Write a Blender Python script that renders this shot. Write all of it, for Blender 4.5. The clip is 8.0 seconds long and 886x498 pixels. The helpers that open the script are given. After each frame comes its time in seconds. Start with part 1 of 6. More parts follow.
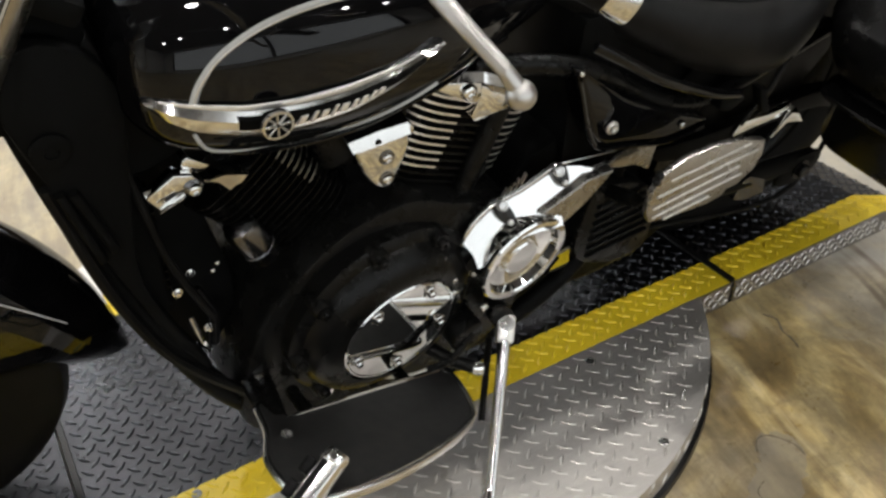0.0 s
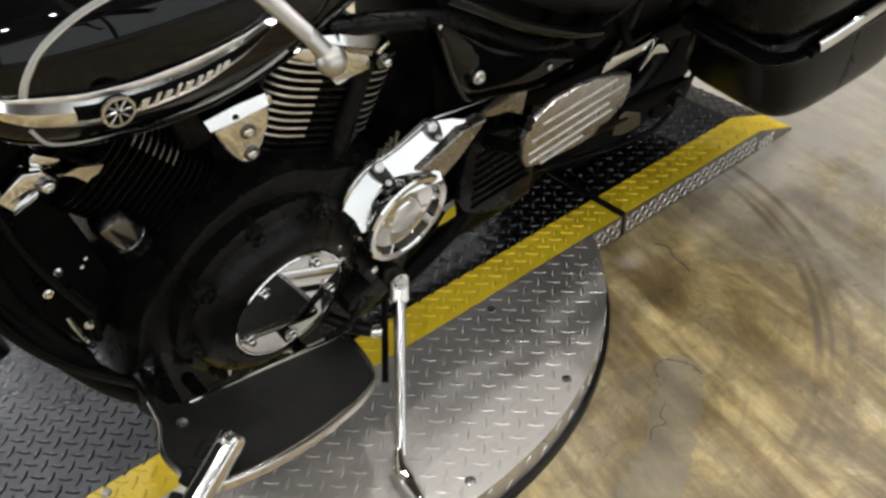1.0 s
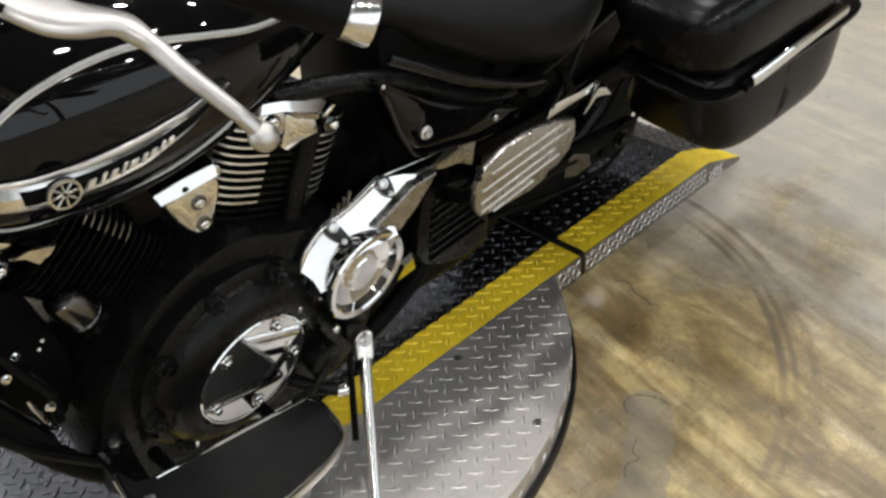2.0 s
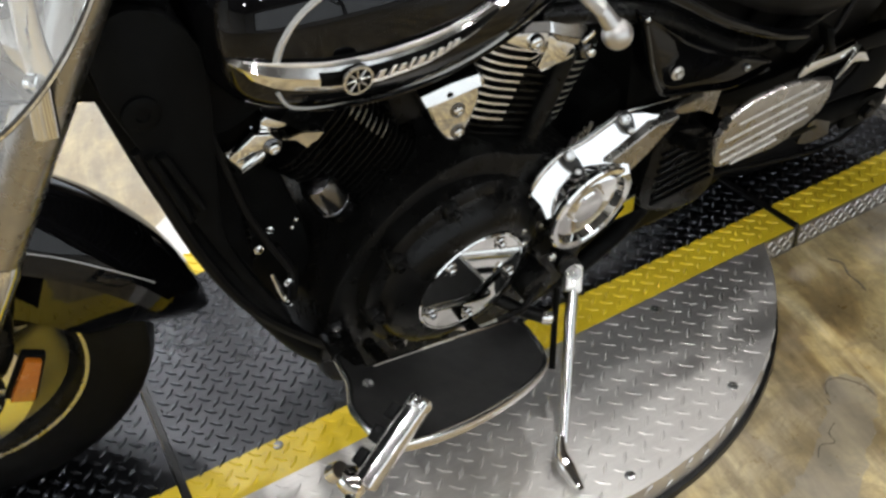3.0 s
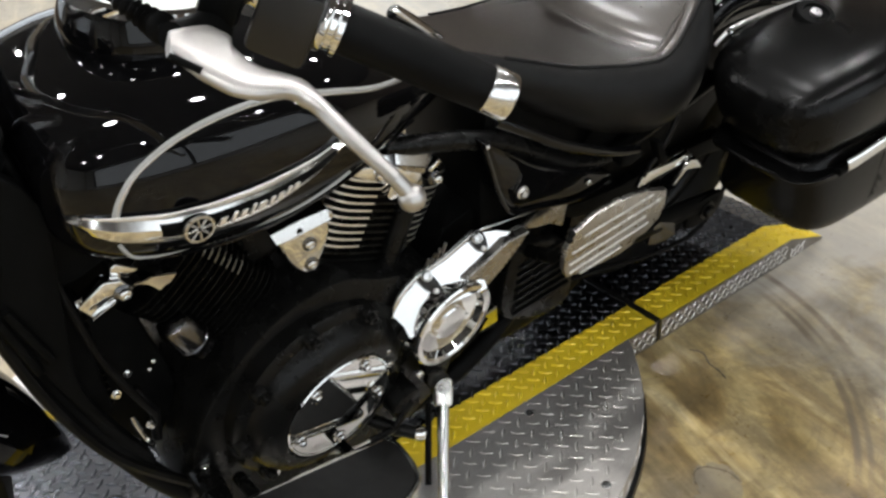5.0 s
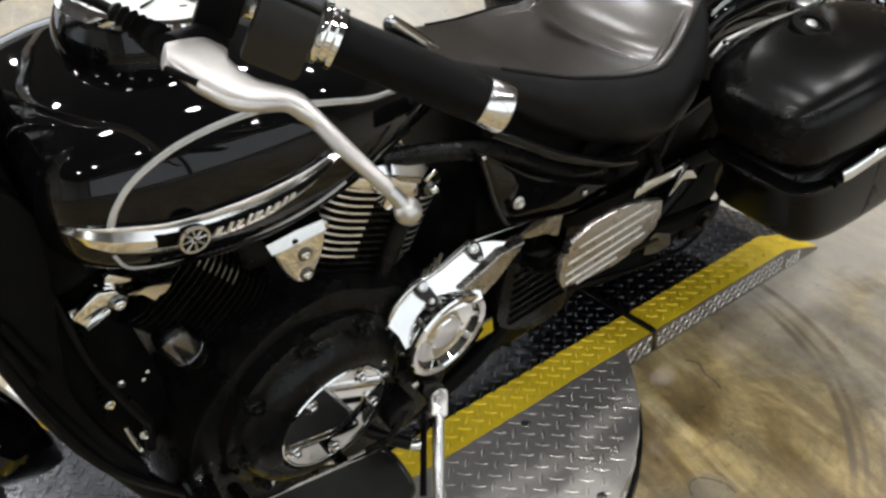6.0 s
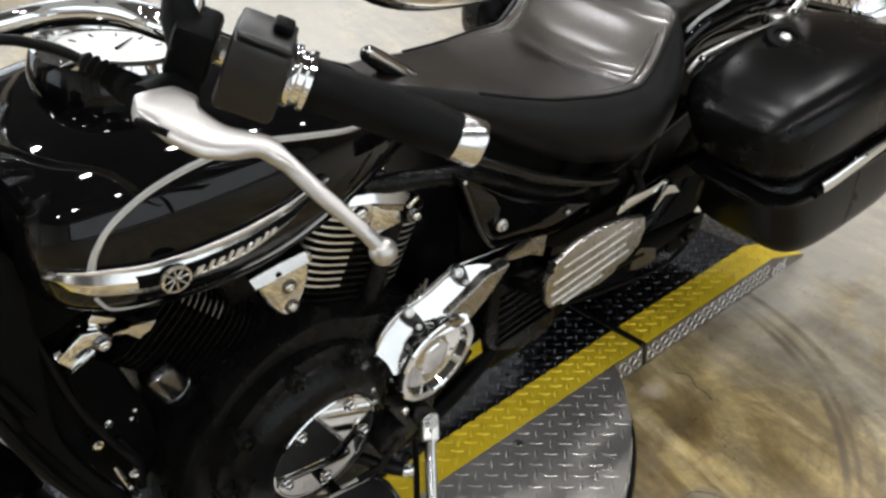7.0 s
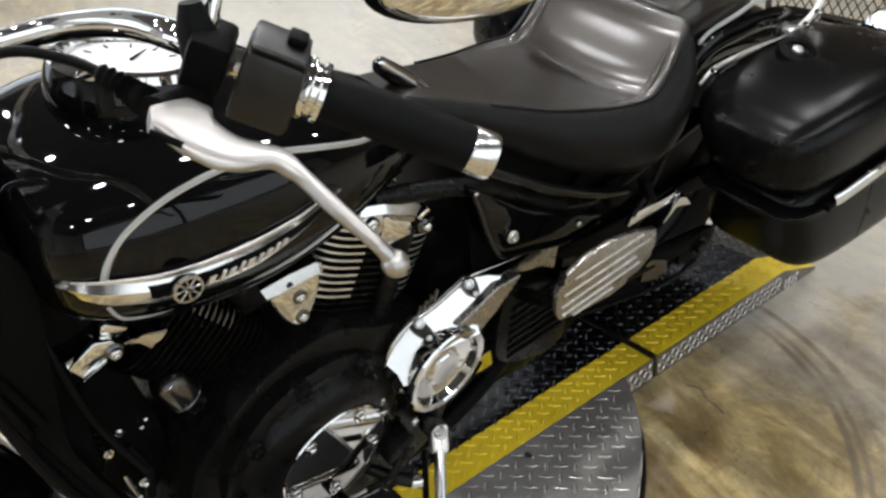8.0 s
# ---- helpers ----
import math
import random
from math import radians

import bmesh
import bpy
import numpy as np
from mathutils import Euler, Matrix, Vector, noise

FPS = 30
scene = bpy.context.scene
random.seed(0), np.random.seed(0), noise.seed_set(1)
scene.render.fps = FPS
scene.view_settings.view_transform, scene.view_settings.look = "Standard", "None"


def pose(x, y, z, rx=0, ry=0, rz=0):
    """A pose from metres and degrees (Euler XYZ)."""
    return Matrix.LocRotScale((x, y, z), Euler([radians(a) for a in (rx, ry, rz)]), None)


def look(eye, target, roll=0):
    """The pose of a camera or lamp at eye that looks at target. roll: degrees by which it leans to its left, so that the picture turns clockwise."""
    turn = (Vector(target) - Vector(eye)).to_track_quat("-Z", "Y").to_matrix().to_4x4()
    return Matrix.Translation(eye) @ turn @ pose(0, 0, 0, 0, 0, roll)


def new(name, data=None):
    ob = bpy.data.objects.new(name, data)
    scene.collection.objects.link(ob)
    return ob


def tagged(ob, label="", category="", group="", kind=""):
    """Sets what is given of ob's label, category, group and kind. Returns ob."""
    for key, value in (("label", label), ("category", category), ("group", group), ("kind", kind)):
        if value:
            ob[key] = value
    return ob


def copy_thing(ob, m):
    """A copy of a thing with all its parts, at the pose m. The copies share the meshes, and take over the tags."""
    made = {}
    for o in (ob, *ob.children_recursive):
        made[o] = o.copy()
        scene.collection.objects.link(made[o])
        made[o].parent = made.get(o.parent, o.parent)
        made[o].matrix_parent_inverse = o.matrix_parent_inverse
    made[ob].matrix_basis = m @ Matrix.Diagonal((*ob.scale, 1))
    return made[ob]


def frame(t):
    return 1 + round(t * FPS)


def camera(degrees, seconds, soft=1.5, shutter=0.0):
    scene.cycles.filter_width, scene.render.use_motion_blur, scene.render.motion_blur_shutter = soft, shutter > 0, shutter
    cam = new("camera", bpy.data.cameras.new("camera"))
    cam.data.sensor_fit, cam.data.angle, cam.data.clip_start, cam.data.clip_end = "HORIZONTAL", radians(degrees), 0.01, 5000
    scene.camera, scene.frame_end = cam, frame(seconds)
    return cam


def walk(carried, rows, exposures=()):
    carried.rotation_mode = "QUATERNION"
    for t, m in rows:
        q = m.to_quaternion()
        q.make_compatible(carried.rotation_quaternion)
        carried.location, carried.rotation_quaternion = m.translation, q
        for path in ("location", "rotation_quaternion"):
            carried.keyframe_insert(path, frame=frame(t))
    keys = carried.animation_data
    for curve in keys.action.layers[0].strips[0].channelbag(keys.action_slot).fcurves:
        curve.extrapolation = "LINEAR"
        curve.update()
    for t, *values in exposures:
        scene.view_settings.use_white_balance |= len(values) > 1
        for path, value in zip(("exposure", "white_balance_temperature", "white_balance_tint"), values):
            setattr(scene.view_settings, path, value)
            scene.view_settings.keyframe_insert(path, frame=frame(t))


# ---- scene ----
cam = camera(54.1, 8.0, soft=2.7)
PATH = [
    (0, (-0.471, -1.23, 1.15), (0.339, 0.176, -0.019), -1.9),
    (0.5, (-0.438, -1.243, 1.139), (0.375, 0.082, -0.118), -3.0),
    (1, (-0.422, -1.258, 1.15), (0.496, 0.0, -0.104), -4.7),
    (1.2, (-0.415, -1.263, 1.154), (0.548, -0.024, -0.086), -5.9),
    (2.3, (-0.409, -1.277, 1.172), (0.611, -0.001, 0.018), -7.5),
    (2.5, (-0.428, -1.265, 1.178), (0.557, 0.048, 0.035), -6.5),
    (3, (-0.517, -1.232, 1.153), (0.179, 0.18, -0.08), -5.9),
    (3.5, (-0.526, -1.226, 1.154), (0.147, 0.19, -0.088), -5.0),
    (4, (-0.5, -1.235, 1.172), (0.275, 0.166, -0.028), -6.4),
    (4.5, (-0.478, -1.261, 1.187), (0.437, 0.121, 0.068), -5.5),
    (4.7, (-0.471, -1.268, 1.199), (0.468, 0.12, 0.107), -5.2),
    (5.8, (-0.46, -1.274, 1.202), (0.517, 0.112, 0.143), -4.6),
    (6, (-0.462, -1.269, 1.203), (0.511, 0.121, 0.145), -4.5),
    (6.5, (-0.47, -1.265, 1.21), (0.453, 0.161, 0.154), -4.9),
    (7, (-0.448, -1.271, 1.218), (0.551, 0.119, 0.185), -6.2),
    (7.5, (-0.445, -1.272, 1.218), (0.556, 0.128, 0.198), -6.6),
    (8, (-0.449, -1.27, 1.22), (0.542, 0.143, 0.208), -6.2),
]
EXPOSURES = [(0, -0.29, 6600, 10), (0.5, -0.36, 6600, 10), (1, -0.31, 6600, 10), (2.5, -0.1, 6350, 10), (3, -0.14, 6350, 10), (4.5, -0.1, 6350, 10), (6, -0.23, 6400, 10), (6.5, -0.27, 6400, 10), (7, -0.2, 6350, 10), (8, -0.21, 6300, 10)]
walk(cam, [(t, look(eye, target, roll)) for t, eye, target, roll in PATH], EXPOSURES)

# ---- room light ----
world = bpy.data.worlds.new("world")
scene.world = world
world.use_nodes = True
world.node_tree.nodes["Background"].inputs[0].default_value = (0.05, 0.05, 0.055, 1)
world.node_tree.nodes["Background"].inputs[1].default_value = 0.3
scene.view_settings.exposure = 0.0

CEIL = 3.7
LAMP_POWER = {-2.6: 27.0, -0.2: 31.0, 2.2: 48.0, 4.4: 38.0}
WINDOW_POWER = 165.0
NORTH_POWER = 150.0
WEST_POWER = 110.0
LAMP_SPOTS = [(x, y) for y in (-2.6, -0.2, 2.2, 4.4) for x in (-3.4, -2.0, -0.6, 0.8, 2.2, 3.6)]


# ---- materials ----
def mat(name):
    m = bpy.data.materials.new(name)
    m.use_nodes = True
    n = m.node_tree.nodes
    return m, n, m.node_tree.links, n["Principled BSDF"]


def tex_coords(n, l, scale=(1, 1, 1), rot=(0, 0, 0), space="Object"):
    tc, mp = n.new("ShaderNodeTexCoord"), n.new("ShaderNodeMapping")
    mp.inputs["Scale"].default_value = scale
    mp.inputs["Rotation"].default_value = rot
    l.new(tc.outputs[space], mp.inputs["Vector"])
    return mp.outputs["Vector"]


def noise_node(n, l, vec, scale, detail=4, rough=0.55, distort=0.0):
    t = n.new("ShaderNodeTexNoise")
    t.inputs["Scale"].default_value, t.inputs["Detail"].default_value = scale, detail
    t.inputs["Roughness"].default_value, t.inputs["Distortion"].default_value = rough, distort
    l.new(vec, t.inputs["Vector"])
    return t.outputs["Fac"]


def ramp(n, l, fac, stops):
    r = n.new("ShaderNodeValToRGB")
    while len(r.color_ramp.elements) < len(stops):
        r.color_ramp.elements.new(0.5)
    for e, (p, c) in zip(r.color_ramp.elements, stops):
        e.position, e.color = p, (*c, 1) if len(c) == 3 else c
    l.new(fac, r.inputs["Fac"])
    return r.outputs["Color"]


def grey(v):
    return (v, v, v)


def mix(n, l, fac, a, b, mode="MIX"):
    m = n.new("ShaderNodeMix")
    m.data_type, m.blend_type = "RGBA", mode
    for sock, v in ((m.inputs["Factor"], fac), (m.inputs[6], a), (m.inputs[7], b)):
        if isinstance(v, (int, float)):
            sock.default_value = v
        elif isinstance(v, tuple):
            sock.default_value = (*v, 1)
        else:
            l.new(v, sock)
    return m.outputs[2]


def maths(n, l, op, a, b=0.0):
    m = n.new("ShaderNodeMath")
    m.operation = op
    for sock, v in zip(m.inputs, (a, b)):
        if isinstance(v, (int, float)):
            sock.default_value = v
        else:
            l.new(v, sock)
    return m.outputs[0]


def bump(n, l, height, strength, distance, p):
    b = n.new("ShaderNodeBump")
    b.inputs["Strength"].default_value, b.inputs["Distance"].default_value = strength, distance
    l.new(height, b.inputs["Height"])
    l.new(b.outputs["Normal"], p.inputs["Normal"])


def surface(name, col, rough, metal=0.0, var=0.15, scale=30, bump_s=0.0, bump_scale=400, bump_d=0.0004, coat=0.0, spec=0.5, rvar=0.08):
    """A plain surface with mottled colour, uneven gloss and fine relief."""
    m, n, l, p = mat(name)
    vec = tex_coords(n, l)
    f = noise_node(n, l, vec, scale, 5)
    lo, hi = tuple(c * (1 - var) for c in col), tuple(min(1, c * (1 + var)) for c in col)
    l.new(ramp(n, l, f, [(0.3, lo), (0.7, hi)]), p.inputs["Base Color"])
    g = noise_node(n, l, vec, scale * 0.4, 6, 0.7)
    l.new(ramp(n, l, g, [(0.3, grey(max(0.0, rough - rvar))), (0.75, grey(rough + rvar))]), p.inputs["Roughness"])
    p.inputs["Metallic"].default_value = metal
    p.inputs["Specular IOR Level"].default_value = spec
    if coat:
        p.inputs["Coat Weight"].default_value, p.inputs["Coat Roughness"].default_value = coat, 0.03
    if bump_s:
        bump(n, l, noise_node(n, l, vec, bump_scale, 3), bump_s, bump_d, p)
    return m


M_GLOSS = surface("gloss_black_paint", (0.002, 0.002, 0.0022), 0.035, var=0.1, rvar=0.012, spec=0.32)
M_SATIN = surface("satin_black_casting", (0.0032, 0.0032, 0.003), 0.29, var=0.25, scale=40, bump_s=0.15, bump_scale=700, spec=0.15)
M_DARK = surface("dull_black_plastic", (0.003, 0.0031, 0.003), 0.42, var=0.2, spec=0.03, bump_s=0.15, bump_scale=900)
M_RUBBER = surface("black_rubber", (0.003, 0.003, 0.003), 0.5, var=0.3, bump_s=0.2, bump_scale=600, spec=0.08)
M_TREADPAD = surface("ribbed_rubber_pad", (0.006, 0.0058, 0.0055), 0.62, var=0.3, scale=60, bump_s=0.4, bump_scale=900, spec=0.3)
M_CHROME = surface("chrome", (0.83, 0.83, 0.82), 0.04, metal=1.0, var=0.03, scale=12, rvar=0.025)
M_DARKCHROME = surface("black_chrome", (0.16, 0.16, 0.165), 0.2, metal=1.0, var=0.1, scale=20, rvar=0.03)
M_SOFTCHROME = surface("soft_chrome", (0.78, 0.78, 0.77), 0.17, metal=1.0, var=0.03, scale=20, rvar=0.04)
M_SKIRT = surface("grained_black_vinyl", (0.006, 0.0058, 0.0055), 0.46, var=0.25, scale=50, bump_s=0.25, bump_scale=700, spec=0.15)
M_SWITCH = surface("worn_black_plastic", (0.008, 0.0075, 0.007), 0.34, var=0.2, scale=60, spec=0.45, bump_s=0.15, bump_scale=900)
M_STEEL = surface("brushed_steel", (0.62, 0.62, 0.61), 0.3, metal=1.0, var=0.1, scale=80)
M_RIBPLATE = surface("cast_rib_plate", (0.4, 0.385, 0.36), 0.28, metal=1.0, var=0.06, scale=60, rvar=0.05)
M_ALU = surface("polished_cast_aluminium", (0.5, 0.485, 0.465), 0.38, metal=1.0, var=0.06, scale=50, rvar=0.06, bump_s=0.06, bump_scale=500)
M_SILVERLINE = surface("silver_pinstripe", (0.4, 0.4, 0.39), 0.4, metal=0.0, var=0.08)
M_BADGE = surface("softly_polished_chrome", (0.8, 0.79, 0.77), 0.13, metal=1.0, var=0.04, scale=20, rvar=0.04)
M_FINEDGE = surface("machined_fin_edge", (0.75, 0.74, 0.71), 0.42, metal=1.0, var=0.1, scale=90)
M_BOLT = surface("zinc_bolt", (0.3, 0.3, 0.29), 0.3, metal=1.0, var=0.15, scale=120)
M_AMBER = surface("amber_reflector", (0.3, 0.085, 0.006), 0.25, var=0.12, scale=160, coat=0.6, bump_s=0.4, bump_scale=220, bump_d=0.001)
M_CABLE = surface("black_cable_sleeve", (0.003, 0.003, 0.003), 0.4, var=0.2, spec=0.08)
M_WIRE = surface("dark_wire", (0.03, 0.03, 0.032), 0.35, metal=0.6)
M_GAP = surface("black_rubber_seal", (0.005, 0.005, 0.005), 0.35, spec=0.3)
M_FACE = surface("white_dial_face", (0.75, 0.75, 0.73), 0.35, var=0.04)
M_BAG = surface("satin_black_bag", (0.002, 0.002, 0.002), 0.26, spec=0.17, var=0.25, scale=14, bump_s=0.2, bump_scale=650, bump_d=0.0005, rvar=0.05)


def leather():
    m, n, l, p = mat("seat_leather")
    vec = tex_coords(n, l)
    l.new(ramp(n, l, noise_node(n, l, vec, 60, 4), [(0.3, (0.004, 0.003, 0.0024)), (0.7, (0.008, 0.006, 0.0048))]), p.inputs["Base Color"])
    l.new(ramp(n, l, noise_node(n, l, vec, 300, 3), [(0.3, grey(0.27)), (0.7, grey(0.37))]), p.inputs["Roughness"])
    p.inputs["Specular IOR Level"].default_value = 0.5
    p.inputs["Specular Tint"].default_value = (1.0, 0.9, 0.8, 1)
    p.inputs["Coat Weight"].default_value, p.inputs["Coat Roughness"].default_value = 0.55, 0.18
    v = n.new("ShaderNodeTexVoronoi")
    v.inputs["Scale"].default_value = 520
    l.new(vec, v.inputs["Vector"])
    h = maths(n, l, "ADD", v.outputs["Distance"], maths(n, l, "MULTIPLY", noise_node(n, l, vec, 700, 4, 0.6), 0.5))
    h = maths(n, l, "ADD", maths(n, l, "MULTIPLY", h, 0.25), noise_node(n, l, tex_coords(n, l, (1.0, 0.35, 1.0)), 130, 6, 0.7, 1.5))
    bump(n, l, h, 0.11, 0.0009, p)
    return m


M_LEATHER = leather()


def tread_plate(name, lo, hi, r0, r1, metal=1.0):
    """Rolled steel plate: smeared grime, scuffs and uneven gloss."""
    m, n, l, p = mat(name)
    vec = tex_coords(n, l)
    big = noise_node(n, l, vec, 3.2, 7, 0.65, 0.6)
    streak = noise_node(n, l, tex_coords(n, l, (9, 70, 20), (0, 0, 0.5)), 2.0, 5, 0.6)
    col = ramp(n, l, big, [(0.28, lo), (0.68, hi)])
    l.new(mix(n, l, 0.35, col, ramp(n, l, streak, [(0.3, lo), (0.7, hi)])), p.inputs["Base Color"])
    rough = mix(n, l, 0.5, ramp(n, l, big, [(0.3, grey(r1)), (0.7, grey(r0))]), ramp(n, l, noise_node(n, l, vec, 40, 6, 0.7), [(0.3, grey(r0)), (0.7, grey(r1))]))
    l.new(rough, p.inputs["Roughness"])
    p.inputs["Metallic"].default_value = metal
    bump(n, l, noise_node(n, l, vec, 120, 4), 0.12, 0.001, p)
    return m


M_PLATE = tread_plate("tread_plate_steel", (0.55, 0.52, 0.49), (0.8, 0.77, 0.73), 0.38, 0.58)
# tread plate darkened for the upright skirts, their shading put into the colour
M_SIDEPLATE = tread_plate("shaded_side_plate", (0.2, 0.19, 0.175), (0.4, 0.38, 0.355), 0.3, 0.5)
M_LUG = tread_plate("worn_tread_lug", (0.58, 0.56, 0.53), (0.84, 0.82, 0.79), 0.38, 0.52)
M_LANE = tread_plate("lane_tread_plate", (0.03, 0.031, 0.0335), (0.07, 0.072, 0.079), 0.22, 0.36)
M_LANELUG = tread_plate("lane_tread_lug", (0.04, 0.042, 0.047), (0.09, 0.094, 0.105), 0.24, 0.36)


def yellow_paint():
    m, n, l, p = mat("yellow_marking_paint")
    vec = tex_coords(n, l)
    base = ramp(n, l, noise_node(n, l, vec, 5, 6, 0.65), [(0.3, (0.6, 0.42, 0.014)), (0.7, (0.78, 0.58, 0.025))])
    dirt = ramp(n, l, noise_node(n, l, vec, 55, 6, 0.75), [(0.3, grey(1)), (0.42, grey(0))])
    scuff = ramp(n, l, noise_node(n, l, tex_coords(n, l, (30, 6, 10)), 3, 5, 0.7), [(0.62, grey(0)), (0.8, grey(1))])
    c = mix(n, l, maths(n, l, "MULTIPLY", dirt, 0.5), base, (0.2, 0.13, 0.02))
    l.new(mix(n, l, maths(n, l, "MULTIPLY", scuff, 0.25), c, (0.75, 0.62, 0.25)), p.inputs["Base Color"])
    l.new(ramp(n, l, noise_node(n, l, vec, 12, 5), [(0.3, grey(0.3)), (0.7, grey(0.5))]), p.inputs["Roughness"])
    bump(n, l, noise_node(n, l, vec, 180, 4), 0.2, 0.001, p)
    return m


M_YELLOW = yellow_paint()


def turned(n, l, angle, scale):
    """Coordinates turned first, then stretched."""
    m = n.new("ShaderNodeMapping")
    m.inputs["Scale"].default_value = scale
    l.new(tex_coords(n, l, (1, 1, 1), (0, 0, angle)), m.inputs["Vector"])
    return m.outputs["Vector"]


def concrete(name, worn=0.0):
    """Acid-stained polished concrete: swept olive-tan and grey bands, tyre arcs and dark specks."""
    m, n, l, p = mat(name)
    vec = tex_coords(n, l)
    warp = noise_node(n, l, turned(n, l, 0.2, (4.2, 1.0, 1)), 1.5, 8, 0.6, 1.1)
    col = ramp(n, l, warp, [(0.32, (0.15, 0.105, 0.05)), (0.42, (0.27, 0.19, 0.085)), (0.5, (0.43, 0.33, 0.16)), (0.56, (0.51, 0.405, 0.215)), (0.66, (0.33, 0.265, 0.17))])
    big = noise_node(n, l, vec, 1.6, 6, 0.62, 1.0)
    greyish = ramp(n, l, big, [(0.46, grey(0)), (0.6, grey(1))])
    col = mix(n, l, maths(n, l, "MULTIPLY", greyish, 0.6), col, (0.35, 0.32, 0.275))
    pale = ramp(n, l, noise_node(n, l, turned(n, l, 0.2, (6, 1.4, 1)), 2.2, 6, 0.6, 0.6), [(0.56, grey(0)), (0.68, grey(1))])
    col = mix(n, l, maths(n, l, "MULTIPLY", pale, 0.6), col, (0.62, 0.53, 0.35))
    streak = ramp(n, l, noise_node(n, l, turned(n, l, 0.22, (7, 1.1, 1)), 1.6, 8, 0.66, 0.5), [(0.42, grey(0)), (0.62, grey(1))])
    col = mix(n, l, maths(n, l, "MULTIPLY", streak, 0.7), col, (0.135, 0.097, 0.052))
    cloud = ramp(n, l, noise_node(n, l, vec, 13, 6, 0.7, 0.4), [(0.35, grey(0.68)), (0.65, grey(1.2))])
    col = mix(n, l, 1.0, col, cloud, "MULTIPLY")
    fine = ramp(n, l, noise_node(n, l, turned(n, l, 0.2, (2.6, 1, 1)), 24, 10, 0.78, 0.3), [(0.32, grey(0.76)), (0.5, grey(1.0)), (0.68, grey(1.13))])
    col = mix(n, l, 0.75, col, mix(n, l, 1.0, col, fine, "MULTIPLY"))
    blot = ramp(n, l, noise_node(n, l, vec, 5.5, 8, 0.68, 1.2), [(0.5, grey(0)), (0.535, grey(1)), (0.57, grey(0.35)), (0.7, grey(0))])
    col = mix(n, l, maths(n, l, "MULTIPLY", blot, 0.4), col, (0.17, 0.135, 0.085))
    spots = ramp(n, l, noise_node(n, l, vec, 26, 4, 0.6), [(0.24, grey(1)), (0.3, grey(0))])
    col = mix(n, l, maths(n, l, "MULTIPLY", spots, 0.7), col, (0.1, 0.075, 0.045))
    col = mix(n, l, 1.0, col, (1.0, 0.985, 0.9), "MULTIPLY")
    sep = n.new("ShaderNodeSeparateXYZ")
    l.new(vec, sep.inputs[0])
    # a large grey area beyond the ramp, window sheen put into its colour
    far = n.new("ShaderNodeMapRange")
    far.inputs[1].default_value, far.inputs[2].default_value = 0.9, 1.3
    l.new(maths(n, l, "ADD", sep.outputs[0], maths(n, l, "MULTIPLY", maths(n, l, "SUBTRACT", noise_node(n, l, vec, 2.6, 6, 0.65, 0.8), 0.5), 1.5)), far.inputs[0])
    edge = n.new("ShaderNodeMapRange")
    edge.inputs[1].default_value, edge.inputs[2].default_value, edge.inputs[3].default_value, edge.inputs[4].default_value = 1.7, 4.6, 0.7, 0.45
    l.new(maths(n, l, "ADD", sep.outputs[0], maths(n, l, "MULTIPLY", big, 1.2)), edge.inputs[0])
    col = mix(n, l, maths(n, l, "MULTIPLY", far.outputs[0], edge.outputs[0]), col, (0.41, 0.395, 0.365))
    # paler past the platform, with a straight edge
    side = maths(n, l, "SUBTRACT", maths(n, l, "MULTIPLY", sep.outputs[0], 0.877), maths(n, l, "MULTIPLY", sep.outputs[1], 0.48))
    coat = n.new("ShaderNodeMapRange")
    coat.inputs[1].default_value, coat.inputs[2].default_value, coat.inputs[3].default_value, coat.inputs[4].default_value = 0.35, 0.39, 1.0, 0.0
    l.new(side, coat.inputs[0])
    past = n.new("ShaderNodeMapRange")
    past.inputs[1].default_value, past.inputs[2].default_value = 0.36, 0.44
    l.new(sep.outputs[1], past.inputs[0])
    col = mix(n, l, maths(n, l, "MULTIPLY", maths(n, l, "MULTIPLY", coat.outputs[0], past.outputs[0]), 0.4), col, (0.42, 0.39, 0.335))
    # tyre arcs
    for cx, cy, rad, wid, amount in ((0.35, -0.2, 0.7, 0.007, 0.8), (0.35, -0.2, 0.722, 0.005, 0.6), (0.35, -0.2, 0.757, 0.008, 0.85), (0.35, -0.2, 0.73, 0.028, 0.3)):
        dx, dy = maths(n, l, "SUBTRACT", sep.outputs[0], cx), maths(n, l, "SUBTRACT", sep.outputs[1], cy)
        dist = maths(n, l, "SQRT", maths(n, l, "ADD", maths(n, l, "MULTIPLY", dx, dx), maths(n, l, "MULTIPLY", dy, dy)))
        off = maths(n, l, "ABSOLUTE", maths(n, l, "SUBTRACT", dist, rad))
        band = n.new("ShaderNodeMapRange")
        band.interpolation_type = "SMOOTHSTEP"
        band.inputs[1].default_value, band.inputs[2].default_value, band.inputs[3].default_value, band.inputs[4].default_value = wid * 0.4, wid * 1.6, amount, 0.0
        l.new(off, band.inputs[0])
        keep = ramp(n, l, noise_node(n, l, vec, 5, 4), [(0.35, grey(0)), (0.6, grey(1))])
        col = mix(n, l, maths(n, l, "MULTIPLY", band.outputs[0], keep), col, (0.13, 0.1, 0.07))
    if worn:
        col = mix(n, l, worn, col, (0.215, 0.195, 0.16))
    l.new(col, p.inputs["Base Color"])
    rr = mix(n, l, 0.5, noise_node(n, l, vec, 7, 6, 0.7), noise_node(n, l, vec, 60, 4))
    l.new(ramp(n, l, rr, [(0.3, grey(0.22)), (0.7, grey(0.46))]), p.inputs["Roughness"])
